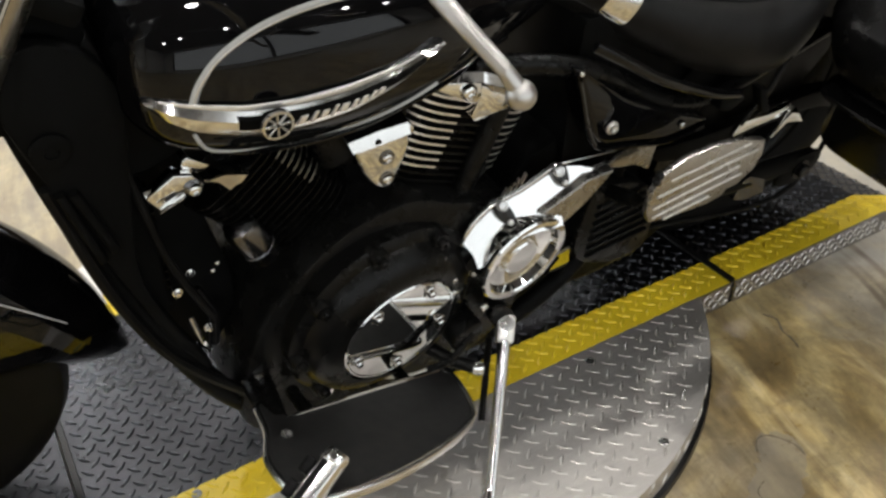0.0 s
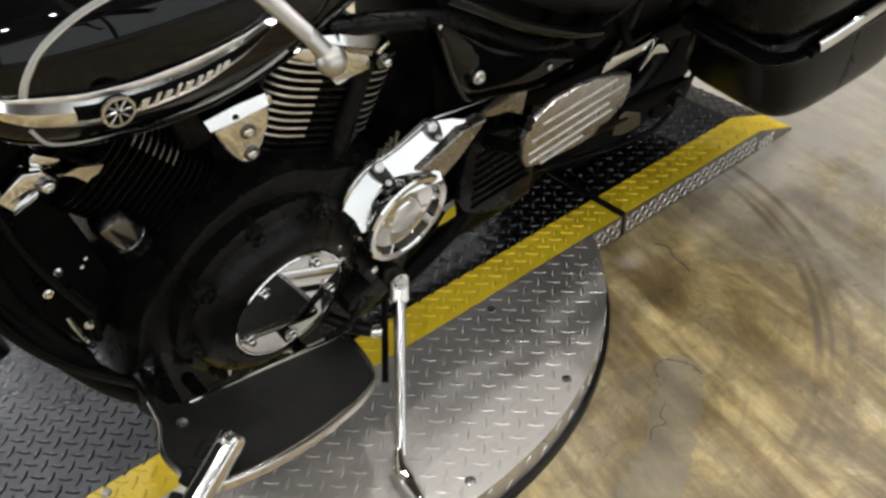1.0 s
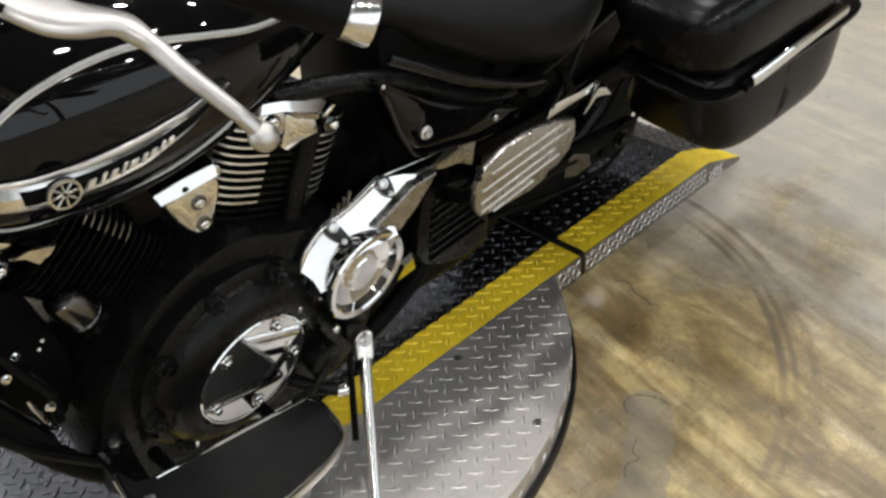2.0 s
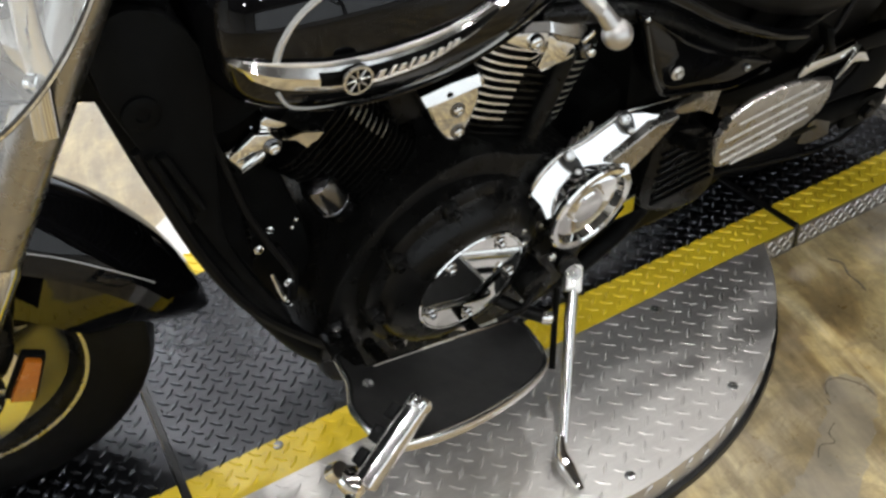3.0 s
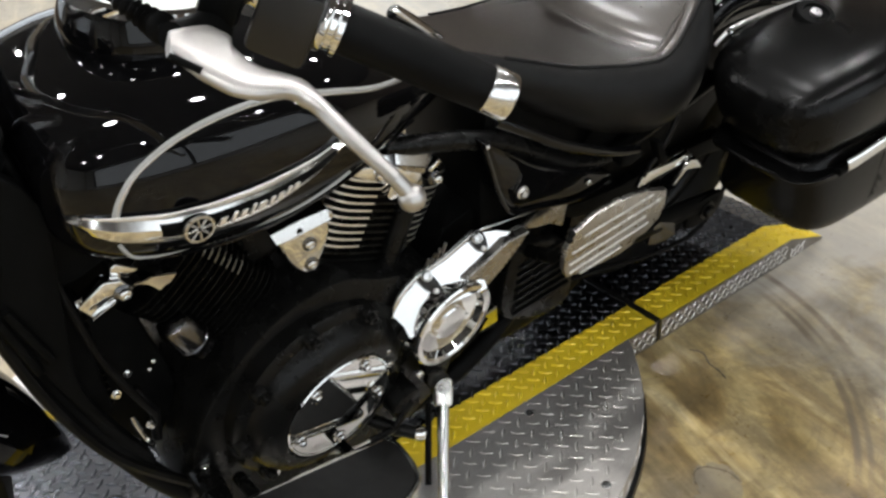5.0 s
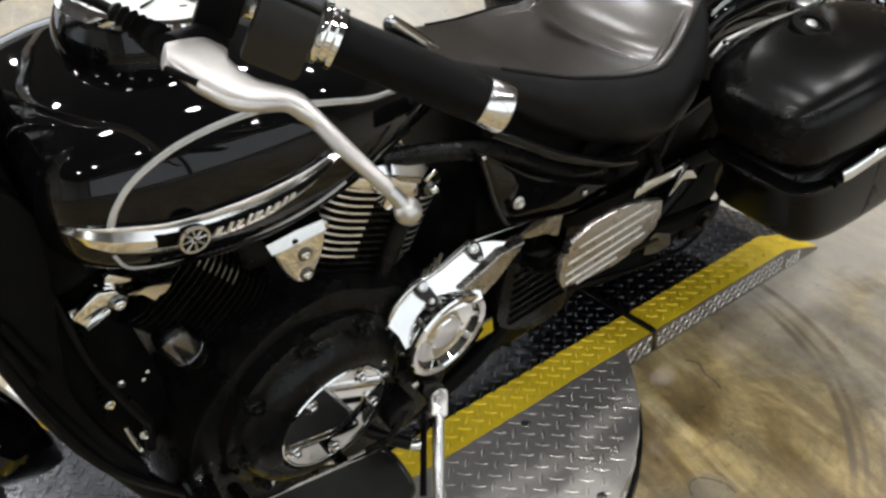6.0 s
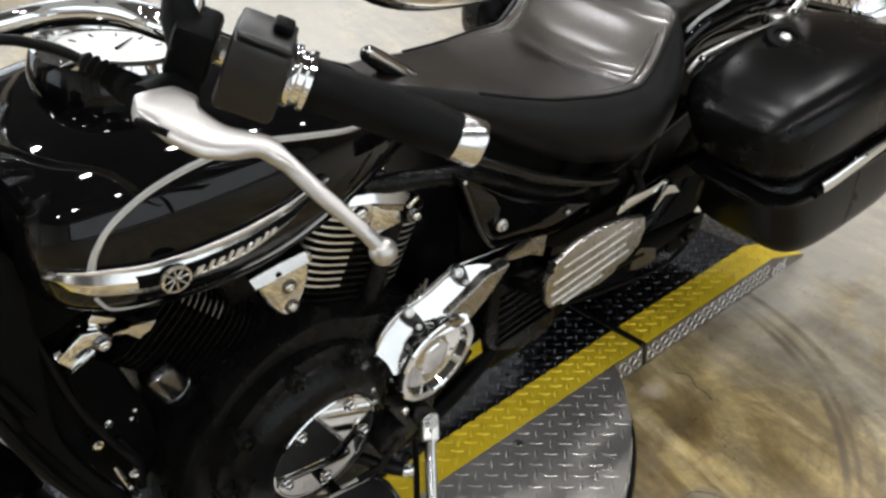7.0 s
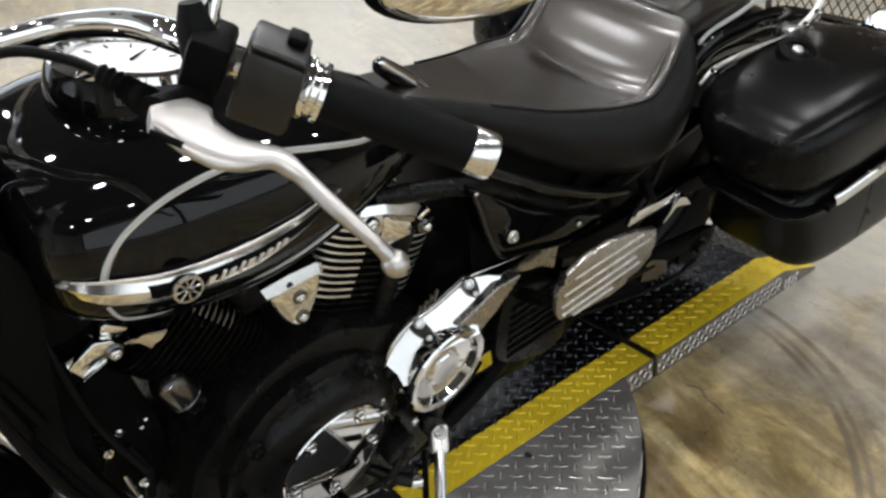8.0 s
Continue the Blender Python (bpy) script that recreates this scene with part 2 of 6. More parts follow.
    bump(n, l, noise_node(n, l, vec, 35, 6, 0.7), 0.1, 0.002, p)
    return m


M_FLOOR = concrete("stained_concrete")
M_PATCH = concrete("worn_stained_concrete", 0.5)
M_CRACK = surface("dark_crack_filler", (0.11, 0.087, 0.06), 0.6, var=0.3)
M_WALL = surface("white_wall_paint", (0.72, 0.71, 0.69), 0.7, var=0.05, scale=3, bump_s=0.1, bump_scale=60)
# brown for walls out of view, chosen to darken reflections in the seat
M_LOWWALL = surface("brown_unseen_wall", (0.13, 0.095, 0.065), 0.6, var=0.3, scale=5, bump_s=0.1, bump_scale=60)
M_CEILING = surface("grey_ceiling_boards", (0.045, 0.04, 0.036), 0.8, var=0.2, scale=2)


def acrylic(name, clear):
    m, n, l, p = mat(name)
    p.inputs["Base Color"].default_value = (0.96, 0.97, 0.97, 1)
    p.inputs["Roughness"].default_value = 0.02
    p.inputs["Transmission Weight"].default_value = clear
    p.inputs["IOR"].default_value = 1.3
    f = noise_node(n, l, tex_coords(n, l), 40, 4)
    l.new(ramp(n, l, f, [(0.4, grey(0.01)), (0.8, grey(0.06))]), p.inputs["Roughness"])
    return m


M_ACRYLIC = acrylic("clear_acrylic", 1.0)
# a little white body colour stands in for reflections on the windshield
M_SHIELD = acrylic("milky_acrylic", 0.92)


# ---- mesh helpers ----
def thing(name, label, category, m=Matrix(), group="", kind=""):
    ob = new(name)
    ob.matrix_basis = m
    return tagged(ob, label, category, group, kind)


def part(name, bm, material, parent=None, label="", smooth=True, angle=38):
    """Links a bmesh as one mesh object, a part of parent."""
    me = bpy.data.meshes.new(name)
    bmesh.ops.recalc_face_normals(bm, faces=bm.faces)
    bm.normal_update()
    if smooth:
        for f in bm.faces:
            f.smooth = True
        lim = radians(angle)
        for e in bm.edges:
            e.smooth = len(e.link_faces) == 2 and e.calc_face_angle(9) < lim
    bm.to_mesh(me)
    bm.free()
    for mt in material if isinstance(material, (list, tuple)) else (material,):
        me.materials.append(mt)
    ob = new(name, me)
    ob.parent = parent
    if label:
        ob["label"] = label
    return ob


def bevelled(bm, r, seg=2, angle=30):
    if r > 0:
        lim = radians(angle)
        es = [e for e in bm.edges if len(e.link_faces) == 2 and e.calc_face_angle(0) > lim]
        bmesh.ops.bevel(bm, geom=es, offset=r, segments=seg, profile=0.5, affect="EDGES", clamp_overlap=True)
    return bm


def box(x0, x1, y0, y1, z0, z1, r=0.0, seg=2):
    bm = bmesh.new()
    bmesh.ops.create_cube(bm, size=1)
    for v in bm.verts:
        v.co = Vector((x0 if v.co.x < 0 else x1, y0 if v.co.y < 0 else y1, z0 if v.co.z < 0 else z1))
    return bevelled(bm, r, seg)


def prism(outline, v0, v1, r=0.0, seg=2, inset=0.0):
    """A side-view outline (x, z) drawn out along y from v0 to v1; inset narrows the v0 side."""
    bm = bmesh.new()
    c = Vector((sum(p[0] for p in outline), sum(p[1] for p in outline))) / len(outline)
    rings = []
    for v, k in ((v0, 1 - inset), (v1, 1)):
        rings.append([bm.verts.new((c.x + (x - c.x) * k, v, c.y + (z - c.y) * k)) for x, z in outline])
    bm.faces.new(rings[0]), bm.faces.new(rings[1][::-1])
    for i in range(len(outline)):
        j = (i + 1) % len(outline)
        bm.faces.new((rings[0][i], rings[1][i], rings[1][j], rings[0][j]))
    bmesh.ops.recalc_face_normals(bm, faces=bm.faces)
    return bevelled(bm, r, seg)


def smooth_line(pts, n=6, closed=False):
    """A finer line through the points (Catmull-Rom)."""
    pts = [Vector(p) for p in pts]
    out, k = [], len(pts)
    for i in range(k if closed else k - 1):
        p0, p1, p2, p3 = (pts[(i + d) % k] if closed else pts[min(max(i + d, 0), k - 1)] for d in (-1, 0, 1, 2))
        for s in range(n):
            t = s / n
            out.append(0.5 * (2 * p1 + (p2 - p0) * t + (2 * p0 - 5 * p1 + 4 * p2 - p3) * t * t + (3 * p1 - p0 - 3 * p2 + p3) * t**3))
    return out if closed else out + [pts[-1]]


def rounded(outline, n=4):
    return [(p.x, p.y) for p in smooth_line([(x, z, 0) for x, z in outline], n, True)]


def tube(pts, radius, sides=12, flat=1.0, side=None, caps=True, bm=None):
    """A tube along points. radius: one number or one for each point; flat squeezes it across side."""
    bm = bm or bmesh.new()
    pts = [Vector(p) for p in pts]
    rad = radius if isinstance(radius, (list, tuple)) else [radius] * len(pts)
    rings, ref = [], Vector(side) if side else None
    for i, p in enumerate(pts):
        d = (pts[min(i + 1, len(pts) - 1)] - pts[max(i - 1, 0)]).normalized()
        if ref is None:
            ref = d.orthogonal()
        a = (ref - d * ref.dot(d)).normalized()
        ref = a if side is None else ref
        b = d.cross(a)
        rings.append([bm.verts.new(p + rad[i] * (a * math.cos(w) * flat + b * math.sin(w))) for w in [2 * math.pi * s / sides for s in range(sides)]])
    for r0, r1 in zip(rings, rings[1:]):
        for s in range(sides):
            bm.faces.new((r0[s], r0[(s + 1) % sides], r1[(s + 1) % sides], r1[s]))
    if caps:
        bm.faces.new(rings[0][::-1]), bm.faces.new(rings[-1])
    return bm


def spread(values, n):
    """Values stretched evenly to n numbers."""
    return [float(v) for v in np.interp(np.linspace(0, 1, n), np.linspace(0, 1, len(values)), values)]


def lathe(profile, origin, axis, sides=40, bm=None, loop=False):
    """A turned body: profile of (radius, distance along the axis); loop closes the profile into a ring."""
    bm = bm or bmesh.new()
    d = Vector(axis).normalized()
    a = d.orthogonal().normalized()
    b, o = d.cross(a), Vector(origin)
    rings = []
    for r, h in profile:
        if r < 1e-6:
            rings.append([bm.verts.new(o + d * h)])
        else:
            rings.append([bm.verts.new(o + d * h + r * (a * math.cos(w) + b * math.sin(w))) for w in [2 * math.pi * s / sides for s in range(sides)]])
    for r0, r1 in zip(rings, rings[1:] + rings[:1] if loop else rings[1:]):
        for s in range(sides):
            t = (s + 1) % sides
            q = [r0[0] if len(r0) == 1 else r0[s], r1[0] if len(r1) == 1 else r1[s], r1[0] if len(r1) == 1 else r1[t], r0[0] if len(r0) == 1 else r0[t]]
            q = list(dict.fromkeys(q))
            if len(q) > 2:
                bm.faces.new(q)
    for r in (rings[0], rings[-1]):
        if len(r) > 2 and not loop:
            bm.faces.new(r)
    return bm


def loft(rings, caps=True, closed=True):
    bm = bmesh.new()
    vs = [[bm.verts.new(p) for p in r] for r in rings]
    k = len(vs[0])
    for r0, r1 in zip(vs, vs[1:]):
        for s in range(k if closed else k - 1):
            t = (s + 1) % k
            bm.faces.new((r0[s], r0[t], r1[t], r1[s]))
    if caps:
        bm.faces.new(vs[0][::-1]), bm.faces.new(vs[-1])
    return bm


def merge(*bms):
    out = bmesh.new()
    for b in bms:
        me = bpy.data.meshes.new("tmp")
        b.to_mesh(me)
        b.free()
        out.from_mesh(me)
        bpy.data.meshes.remove(me)
    return out


def bolt_head(p, axis, r, h, sides=6):
    """A bolt head with a washer under it."""
    return merge(lathe([(r * 1.45, 0), (r * 1.45, h * 0.25), (0, h * 0.25)], p, axis, 18), lathe([(r, h * 0.2), (r, h * 0.85), (r * 0.8, h), (0, h)], p, axis, sides))


def dome_bolt(p, axis, r, h):
    return lathe([(r, 0), (r, h * 0.45), (r * 0.85, h * 0.8), (r * 0.5, h), (r * 0.42, h), (r * 0.38, h * 0.6), (0, h * 0.6)], p, axis, 16)


# ---- room ----
def room():
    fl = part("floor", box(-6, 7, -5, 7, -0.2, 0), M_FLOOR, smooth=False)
    tagged(fl, "polished concrete floor with tan and grey acid stain", "floor", kind="structure")
    tagged(part("wall_east", box(7, 7.2, -5, 7, 0, CEIL), M_LOWWALL, smooth=False), "brown wall out of view, darkened for the seat's reflections", "wall", kind="structure")
    # west side: an unseen shop window, added to brighten seat and lane reflections
    for nm, b in (("wall_west_sill", (-6.2, -6, -5, 7, 0, 0.9)), ("wall_west_head", (-6.2, -6, -5, 7, 3.2, CEIL)), ("wall_west_end", (-6.2, -6, -5, 0, 0.9, 3.2)), ("wall_west_pier", (-6.2, -6, 6, 7, 0.9, 3.2))):
        tagged(part(nm, box(*b), M_WALL, smooth=False), "plain white painted showroom wall", "wall", kind="structure")
    west = tagged(part("window_3", merge(*[box(-6.14, -6.04, y - 0.05, y + 0.05, 0.9, 3.2) for y in (0.05, 3.0, 5.95)], *[box(-6.14, -6.04, 0, 6, z - 0.04, z + 0.04) for z in (0.94, 3.16)]), M_DARK, smooth=False), "dark framed shop window, unseen, placed from reflections", "window", kind="structure")
    for y0, y1 in ((0.1, 2.95), (3.05, 5.9)):
        part("pane", box(-6.1, -6.092, y0, y1, 0.98, 3.12), M_ACRYLIC, west, smooth=False).visible_shadow = False
    sky = bpy.data.lights.new("west_fill_light", "AREA")
    sky.shape, sky.size, sky.size_y, sky.energy, sky.color = "RECTANGLE", 2.2, 5.9, WEST_POWER, (0.88, 0.94, 1.0)
    new("west_fill_light", sky).matrix_basis = pose(-6.25, 3.0, 2.05, 0, -90, 0)
    # north side: a band of unseen windows, added for cool reflections and floor light
    for nm, b in (("wall_north_head", (-6.2, 7.2, 7, 7.2, 3.0, CEIL)), ("wall_north_end", (-6.2, -5.0, 7, 7.2, 0.9, 3.0)), ("wall_north_pier", (6.0, 7.2, 7, 7.2, 0.9, 3.0))):
        tagged(part(nm, box(*b), M_WALL, smooth=False), "plain white painted showroom wall", "wall", kind="structure")
    tagged(part("wall_north_sill", box(-6.2, 7.2, 7, 7.2, 0, 0.9), M_LOWWALL, smooth=False), "brown wall below the windows, darkened for the seat's reflections", "wall", kind="structure")
    north = tagged(part("window_2", merge(*[box(x - 0.05, x + 0.05, 7.04, 7.14, 0.9, 3.0) for x in (-4.95, -2.8, -0.6, 1.6, 3.8, 5.95)], *[box(-5, 6, 7.04, 7.14, z - 0.04, z + 0.04) for z in (0.94, 2.96)]), M_DARK, smooth=False), "dark framed window band, unseen, assumed from cool reflections", "window", kind="structure")
    for x0, x1 in ((-4.9, -2.85), (-2.75, -0.65), (-0.55, 1.55), (1.65, 3.75), (3.85, 5.9)):
        part("pane", box(x0, x1, 7.092, 7.1, 0.98, 2.92), M_ACRYLIC, north, smooth=False).visible_shadow = False
    sky = bpy.data.lights.new("north_daylight", "AREA")
    sky.shape, sky.size, sky.size_y, sky.energy, sky.color = "RECTANGLE", 10.9, 2.05, NORTH_POWER, (0.9, 0.95, 1.0)
    new("north_daylight", sky).matrix_basis = pose(0.5, 7.25, 1.95, -90, 0, 0)
    # shop front with big panes along the south side
    for nm, b in (("wall_south_sill", (-6.2, 7.2, -5.2, -5, 0, 0.35)), ("wall_south_head", (-6.2, 7.2, -5.2, -5, 3.45, CEIL)), ("wall_south_end", (-6.2, -4.6, -5.2, -5, 0.35, 3.45)), ("wall_south_pier", (5.4, 7.2, -5.2, -5, 0.35, 3.45))):
        tagged(part(nm, box(*b), M_WALL, smooth=False), "plain white painted showroom wall", "wall", kind="structure")
    win = tagged(part("window_1", merge(*[box(x - 0.05, x + 0.05, -5.14, -5.04, 0.35, 3.45) for x in (-4.55, 0.4, 5.35)], *[box(-4.6, 5.4, -5.14, -5.04, z - 0.04, z + 0.04) for z in (0.39, 3.41)]), M_DARK, smooth=False), "dark framed shop window, unseen, placed from reflections", "window", kind="structure")
    for x0, x1 in ((-4.5, 0.35), (0.45, 5.3)):
        part("pane", box(x0, x1, -5.1, -5.092, 0.43, 3.37), M_ACRYLIC, win, smooth=False).visible_shadow = False
    sky = bpy.data.lights.new("window_daylight", "AREA")
    sky.shape, sky.size, sky.size_y, sky.energy, sky.color = "RECTANGLE", 9.9, 3.0, WINDOW_POWER, (0.93, 0.97, 1.0)
    new("window_daylight", sky).matrix_basis = pose(0.4, -5.25, 1.9, 90, 0, 0)
    tagged(part("ceiling", box(-6.2, 7.2, -5.2, 7.2, CEIL, CEIL + 0.15), M_CEILING, smooth=False), "plain dark ceiling with rows of lamps", "ceiling", kind="structure")
    body = None
    for i, (x, y) in enumerate(LAMP_SPOTS):
        if body is None:
            lamp = thing("ceiling_lamp", "round white ceiling spot lamp, switched on", "lamp", pose(x, y, CEIL), "rows of ceiling lamps")
            part("housing", lathe([(0.11, 0), (0.11, -0.05), (0.105, -0.055), (0.095, -0.055), (0.095, -0.012), (0, -0.012)], (0, 0, 0), (0, 0, 1), 24), M_WALL, lamp)
            body = lamp
        else:
            copy_thing(body, pose(x, y, CEIL))
        data = bpy.data.lights.new("lamp_light", "AREA")
        data.shape, data.size, data.energy, data.color = "DISK", 0.2, LAMP_POWER[y], (1.0, 0.985, 0.96)
        ob = new("lamp_light", data)
        ob.matrix_basis = pose(x, y, CEIL - 0.03)


room()


# ---- platform: turntable disc between two lanes ----
PX, PR, TOP = 0.07, 0.65, 0.056
IN, OUT, JOINT_B, JOINT_A = 0.25, 0.33, 0.72, -0.53


def slab(outline, z0, z1, r=0.002):
    bm = bmesh.new()
    lo = [bm.verts.new((x, y, z0)) for x, y in outline]
    hi = [bm.verts.new((x, y, z1)) for x, y in outline]
    bm.faces.new(lo[::-1]), bm.faces.new(hi)
    for i in range(len(outline)):
        j = (i + 1) % len(outline)
        bm.faces.new((lo[i], lo[j], hi[j], hi[i]))
    return bm


def lugs(inside, z, x0, x1, y0, y1, pitch=0.0325, px=-0.397, py=0.0145, rise=0.0026, wide=0.0042):
    """Raised lozenges, alternately turned, where inside(x, y) holds; z may be a function of x."""
    verts, faces = [], []
    for i in range(math.floor((x0 - px) / pitch), math.ceil((x1 - px) / pitch) + 1):
        for j in range(math.floor((y0 - py) / pitch), math.ceil((y1 - py) / pitch) + 1):
            for k, turn in ((0.0, math.pi / 4), (0.5, -math.pi / 4)):
                x, y = (i + k) * pitch + px, (j + k) * pitch + py
                if not inside(x, y):
                    continue
                c, s = math.cos(turn), math.sin(turn)
                h, n0 = z(x) if callable(z) else z, len(verts)
                for a, b, up in ((-1, 0, 0), (0, -1, 0), (1, 0, 0), (0, 1, 0), (-0.72, 0, 1), (0, -0.3, 1), (0.72, 0, 1), (0, 0.3, 1)):
                    u, v = a * 0.0136, b * wide
                    verts.append((x + u * c - v * s, y + u * s + v * c, h + up * rise))
                faces += [(n0 + 4, n0 + 5, n0 + 6, n0 + 7)] + [(n0 + a, n0 + (a + 1) % 4, n0 + 4 + (a + 1) % 4, n0 + 4 + a) for a in range(4)]
    bm = bmesh.new()
    vs = [bm.verts.new(p) for p in verts]
    for f in faces:
        bm.faces.new([vs[i] for i in f])
    return bm


def side_lugs(p0, p1, z0, z1, n_out):
    """Lozenges on an upright face from p0 to p1."""
    bm = bmesh.new()
    d = Vector((p1[0] - p0[0], p1[1] - p0[1], 0))
    length = d.length
    d.normalize()
    o, up = Vector(n_out), Vector((0, 0, 1))
    for i in range(int(length / 0.0145)):
        for j, w in enumerate((0.2, 0.5, 0.8)):
            turn = math.pi / 4 if (i + j) % 2 else -math.pi / 4
            c0 = Vector((p0[0], p0[1], 0)) + d * ((i + 0.5) * 0.0145) + up * (z0 + (z1 - z0) * w)
            e, f = d * math.cos(turn) + up * math.sin(turn), up * math.cos(turn) - d * math.sin(turn)
            lo = [bm.verts.new(c0 + e * a * 0.0092 + f * b * 0.003) for a, b in ((-1, 0), (0, -1), (1, 0), (0, 1))]
            hi = [bm.verts.new(c0 + e * a * 0.006 + f * b * 0.0012 + o * 0.0013) for a, b in ((-1, 0), (0, -1), (1, 0), (0, 1))]
            bm.faces.new(hi)
            for a in range(4):
                bm.faces.new((lo[a], lo[(a + 1) % 4], hi[(a + 1) % 4], hi[a]))
    return bm


def on_disc(x, y, edge=0.014):
    return math.hypot(x - PX, y) < PR - edge


def arc_cut(y):
    return math.sqrt(PR * PR - y * y)


def disc_slice(y0, y1, n=24):
    """The part of the disc's outline between two lines along x."""
    ys = [y0 + (y1 - y0) * i / n for i in range(n + 1)]
    return [(PX + arc_cut(y), y) for y in ys] + [(PX - arc_cut(y), y) for y in reversed(ys)]


def platform():
    ends = (JOINT_A + 0.004, JOINT_B - 0.004)
    tt = thing("turntable_platform", "low round motorcycle turntable of bare steel tread plate", "platform", pose(0, 0, 0))
    # outer crescents
    for sgn in (-1, 1):
        lo = disc_slice(-PR + 0.0005, -OUT, 40) if sgn < 0 else disc_slice(OUT, PR - 0.0005, 40)
        part("disc_plate", slab(lo, 0.012, TOP - (0 if sgn < 0 else 0.0)), M_PLATE, tt, "bare scuffed tread plate", smooth=False)
    part("lane_plate", slab([(ends[0], -IN), (ends[1], -IN), (ends[1], IN), (ends[0], IN)], 0.012, TOP), M_LANE, tt, "dull blue-grey tread plate lane", smooth=False)
    for sgn in (-1, 1):
        y0, y1 = sorted((sgn * IN, sgn * OUT))
        part("edge_stripe", slab([(ends[0], y0), (ends[1], y0), (ends[1], y1), (ends[0], y1)], 0.012, TOP), M_YELLOW, tt, "worn yellow painted edge stripe", smooth=False)
    tread = [("tread_pattern", M_PLATE, lambda x, y: on_disc(x, y) and abs(y) > OUT + 0.008 and y < 0.5), ("lane_tread", M_LANELUG, lambda x, y: ends[0] + 0.012 < x < ends[1] - 0.012 and abs(y) < IN - 0.004), ("stripe_tread", M_YELLOW, lambda x, y: ends[0] + 0.012 < x < ends[1] - 0.012 and IN + 0.004 < abs(y) < OUT - 0.006)]
    for nm, mt, test in tread:
        part(nm, lugs(test, TOP, -0.75, 0.75, -0.66, 0.52, *((0.0377, 0.563, -0.364, 0.0011, 0.0032) if nm == "tread_pattern" else ())), mt, tt, "raised tread lozenges", smooth=False)["kind"] = "stuff"
    rim = bmesh.new()
    for i in range(96):
        a0 = 2 * math.pi * i / 96
        for j, w in enumerate((0.35, 0.75)):
            turn = math.pi / 4 if (i + j) % 2 else -math.pi / 4
            o = Vector((math.cos(a0), math.sin(a0), 0))
            c0 = Vector((PX, 0, 0)) + o * PR + Vector((0, 0, 0.012 + 0.044 * w))
            if abs(c0.y) < OUT:
                continue
            d, up = Vector((-o.y, o.x, 0)), Vector((0, 0, 1))
            e, f = d * math.cos(turn) + up * math.sin(turn), up * math.cos(turn) - d * math.sin(turn)
            lo = [rim.verts.new(c0 + e * a * 0.011 + f * b * 0.0036) for a, b in ((-1, 0), (0, -1), (1, 0), (0, 1))]
            hi = [rim.verts.new(c0 + e * a * 0.007 + f * b * 0.0018 + o * 0.0016) for a, b in ((-1, 0), (0, -1), (1, 0), (0, 1))]
            rim.faces.new(hi)
            for a in range(4):
                rim.faces.new((lo[a], lo[(a + 1) % 4], hi[(a + 1) % 4], hi[a]))
    part("rim_tread", rim, M_LUG, tt, "raised tread lozenges", smooth=False)["kind"] = "stuff"
    part("base_ring", lathe([(PR - 0.03, 0), (PR + 0.01, 0), (PR + 0.009, 0.012), (PR - 0.03, 0.013)], (PX, 0, 0), (0, 0, 1), 96, loop=True), M_GAP, tt, "black rubber base ring")
    for x, y in ((0.331, -0.358), (0.311, -0.574), (0.058, -0.621), (-0.374, -0.265), (-0.22, -0.57), (-0.38, -0.4), (-0.45, 0.36)):
        part("screw", merge(lathe([(0.0085, -0.002), (0.0085, 0.0012), (0.0065, 0.002), (0.003, 0.002), (0.003, 0.0005), (0, 0.0005)], (x, y, TOP), (0, 0, 1), 14)), M_BOLT, tt)
    for x in (JOINT_A, JOINT_B):
        w = 0.0075 if x > 0 else 0.0055
        part("joint_seal", box(x - w, x + w, -OUT - 0.0015, OUT + 0.0015, 0.0, TOP + 0.0045, 0.001, 1), M_GAP, tt, "black rubber joint strip", smooth=False)

    x0 = PX + arc_cut(OUT) - 0.004
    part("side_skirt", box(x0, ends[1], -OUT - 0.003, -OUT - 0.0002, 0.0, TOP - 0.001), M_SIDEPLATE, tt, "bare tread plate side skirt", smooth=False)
    part("skirt_tread", side_lugs((x0, -OUT - 0.003), (ends[1], -OUT - 0.003), 0.002, TOP - 0.004, (0, -1, 0)), M_LUG, tt, "raised tread lozenges", smooth=False)["kind"] = "stuff"

    # exit lane: runs level, then slopes down to the floor
    lane = thing("exit_ramp_lane", "tread plate lane with yellow edges sloping to the floor", "ramp", pose(0, 0, 0))
    a, b, c = JOINT_B + 0.009, 1.19, 1.325

    def lane_z(x):
        return TOP if x < b else TOP - (TOP - 0.008) * (x - b) / (c - b)

    for nm, y0, y1, mt, lab in (("lane_plate", -IN, IN, M_LANE, "dull blue-grey tread plate lane"), ("edge_stripe", -OUT, -IN, M_YELLOW, "worn yellow painted edge stripe"), ("edge_stripe", IN, OUT, M_YELLOW, "worn yellow painted edge stripe")):
        part(nm, loft([[(x, y, z) for x, z in ((a, 0.002), (c, 0.002), (c, lane_z(c)), (b, TOP), (a, TOP))] for y in (y0, y1)]), mt, lane, lab, smooth=False)
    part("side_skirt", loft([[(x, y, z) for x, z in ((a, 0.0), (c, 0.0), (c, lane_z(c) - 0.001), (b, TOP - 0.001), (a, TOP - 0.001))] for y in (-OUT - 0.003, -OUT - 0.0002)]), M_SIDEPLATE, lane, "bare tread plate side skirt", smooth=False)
    part("lane_tread", lugs(lambda x, y: a + 0.01 < x < c - 0.01 and abs(y) < IN - 0.004, lane_z, 0.7, 1.34, -0.3, 0.3), M_LANELUG, lane, "raised tread lozenges", smooth=False)["kind"] = "stuff"
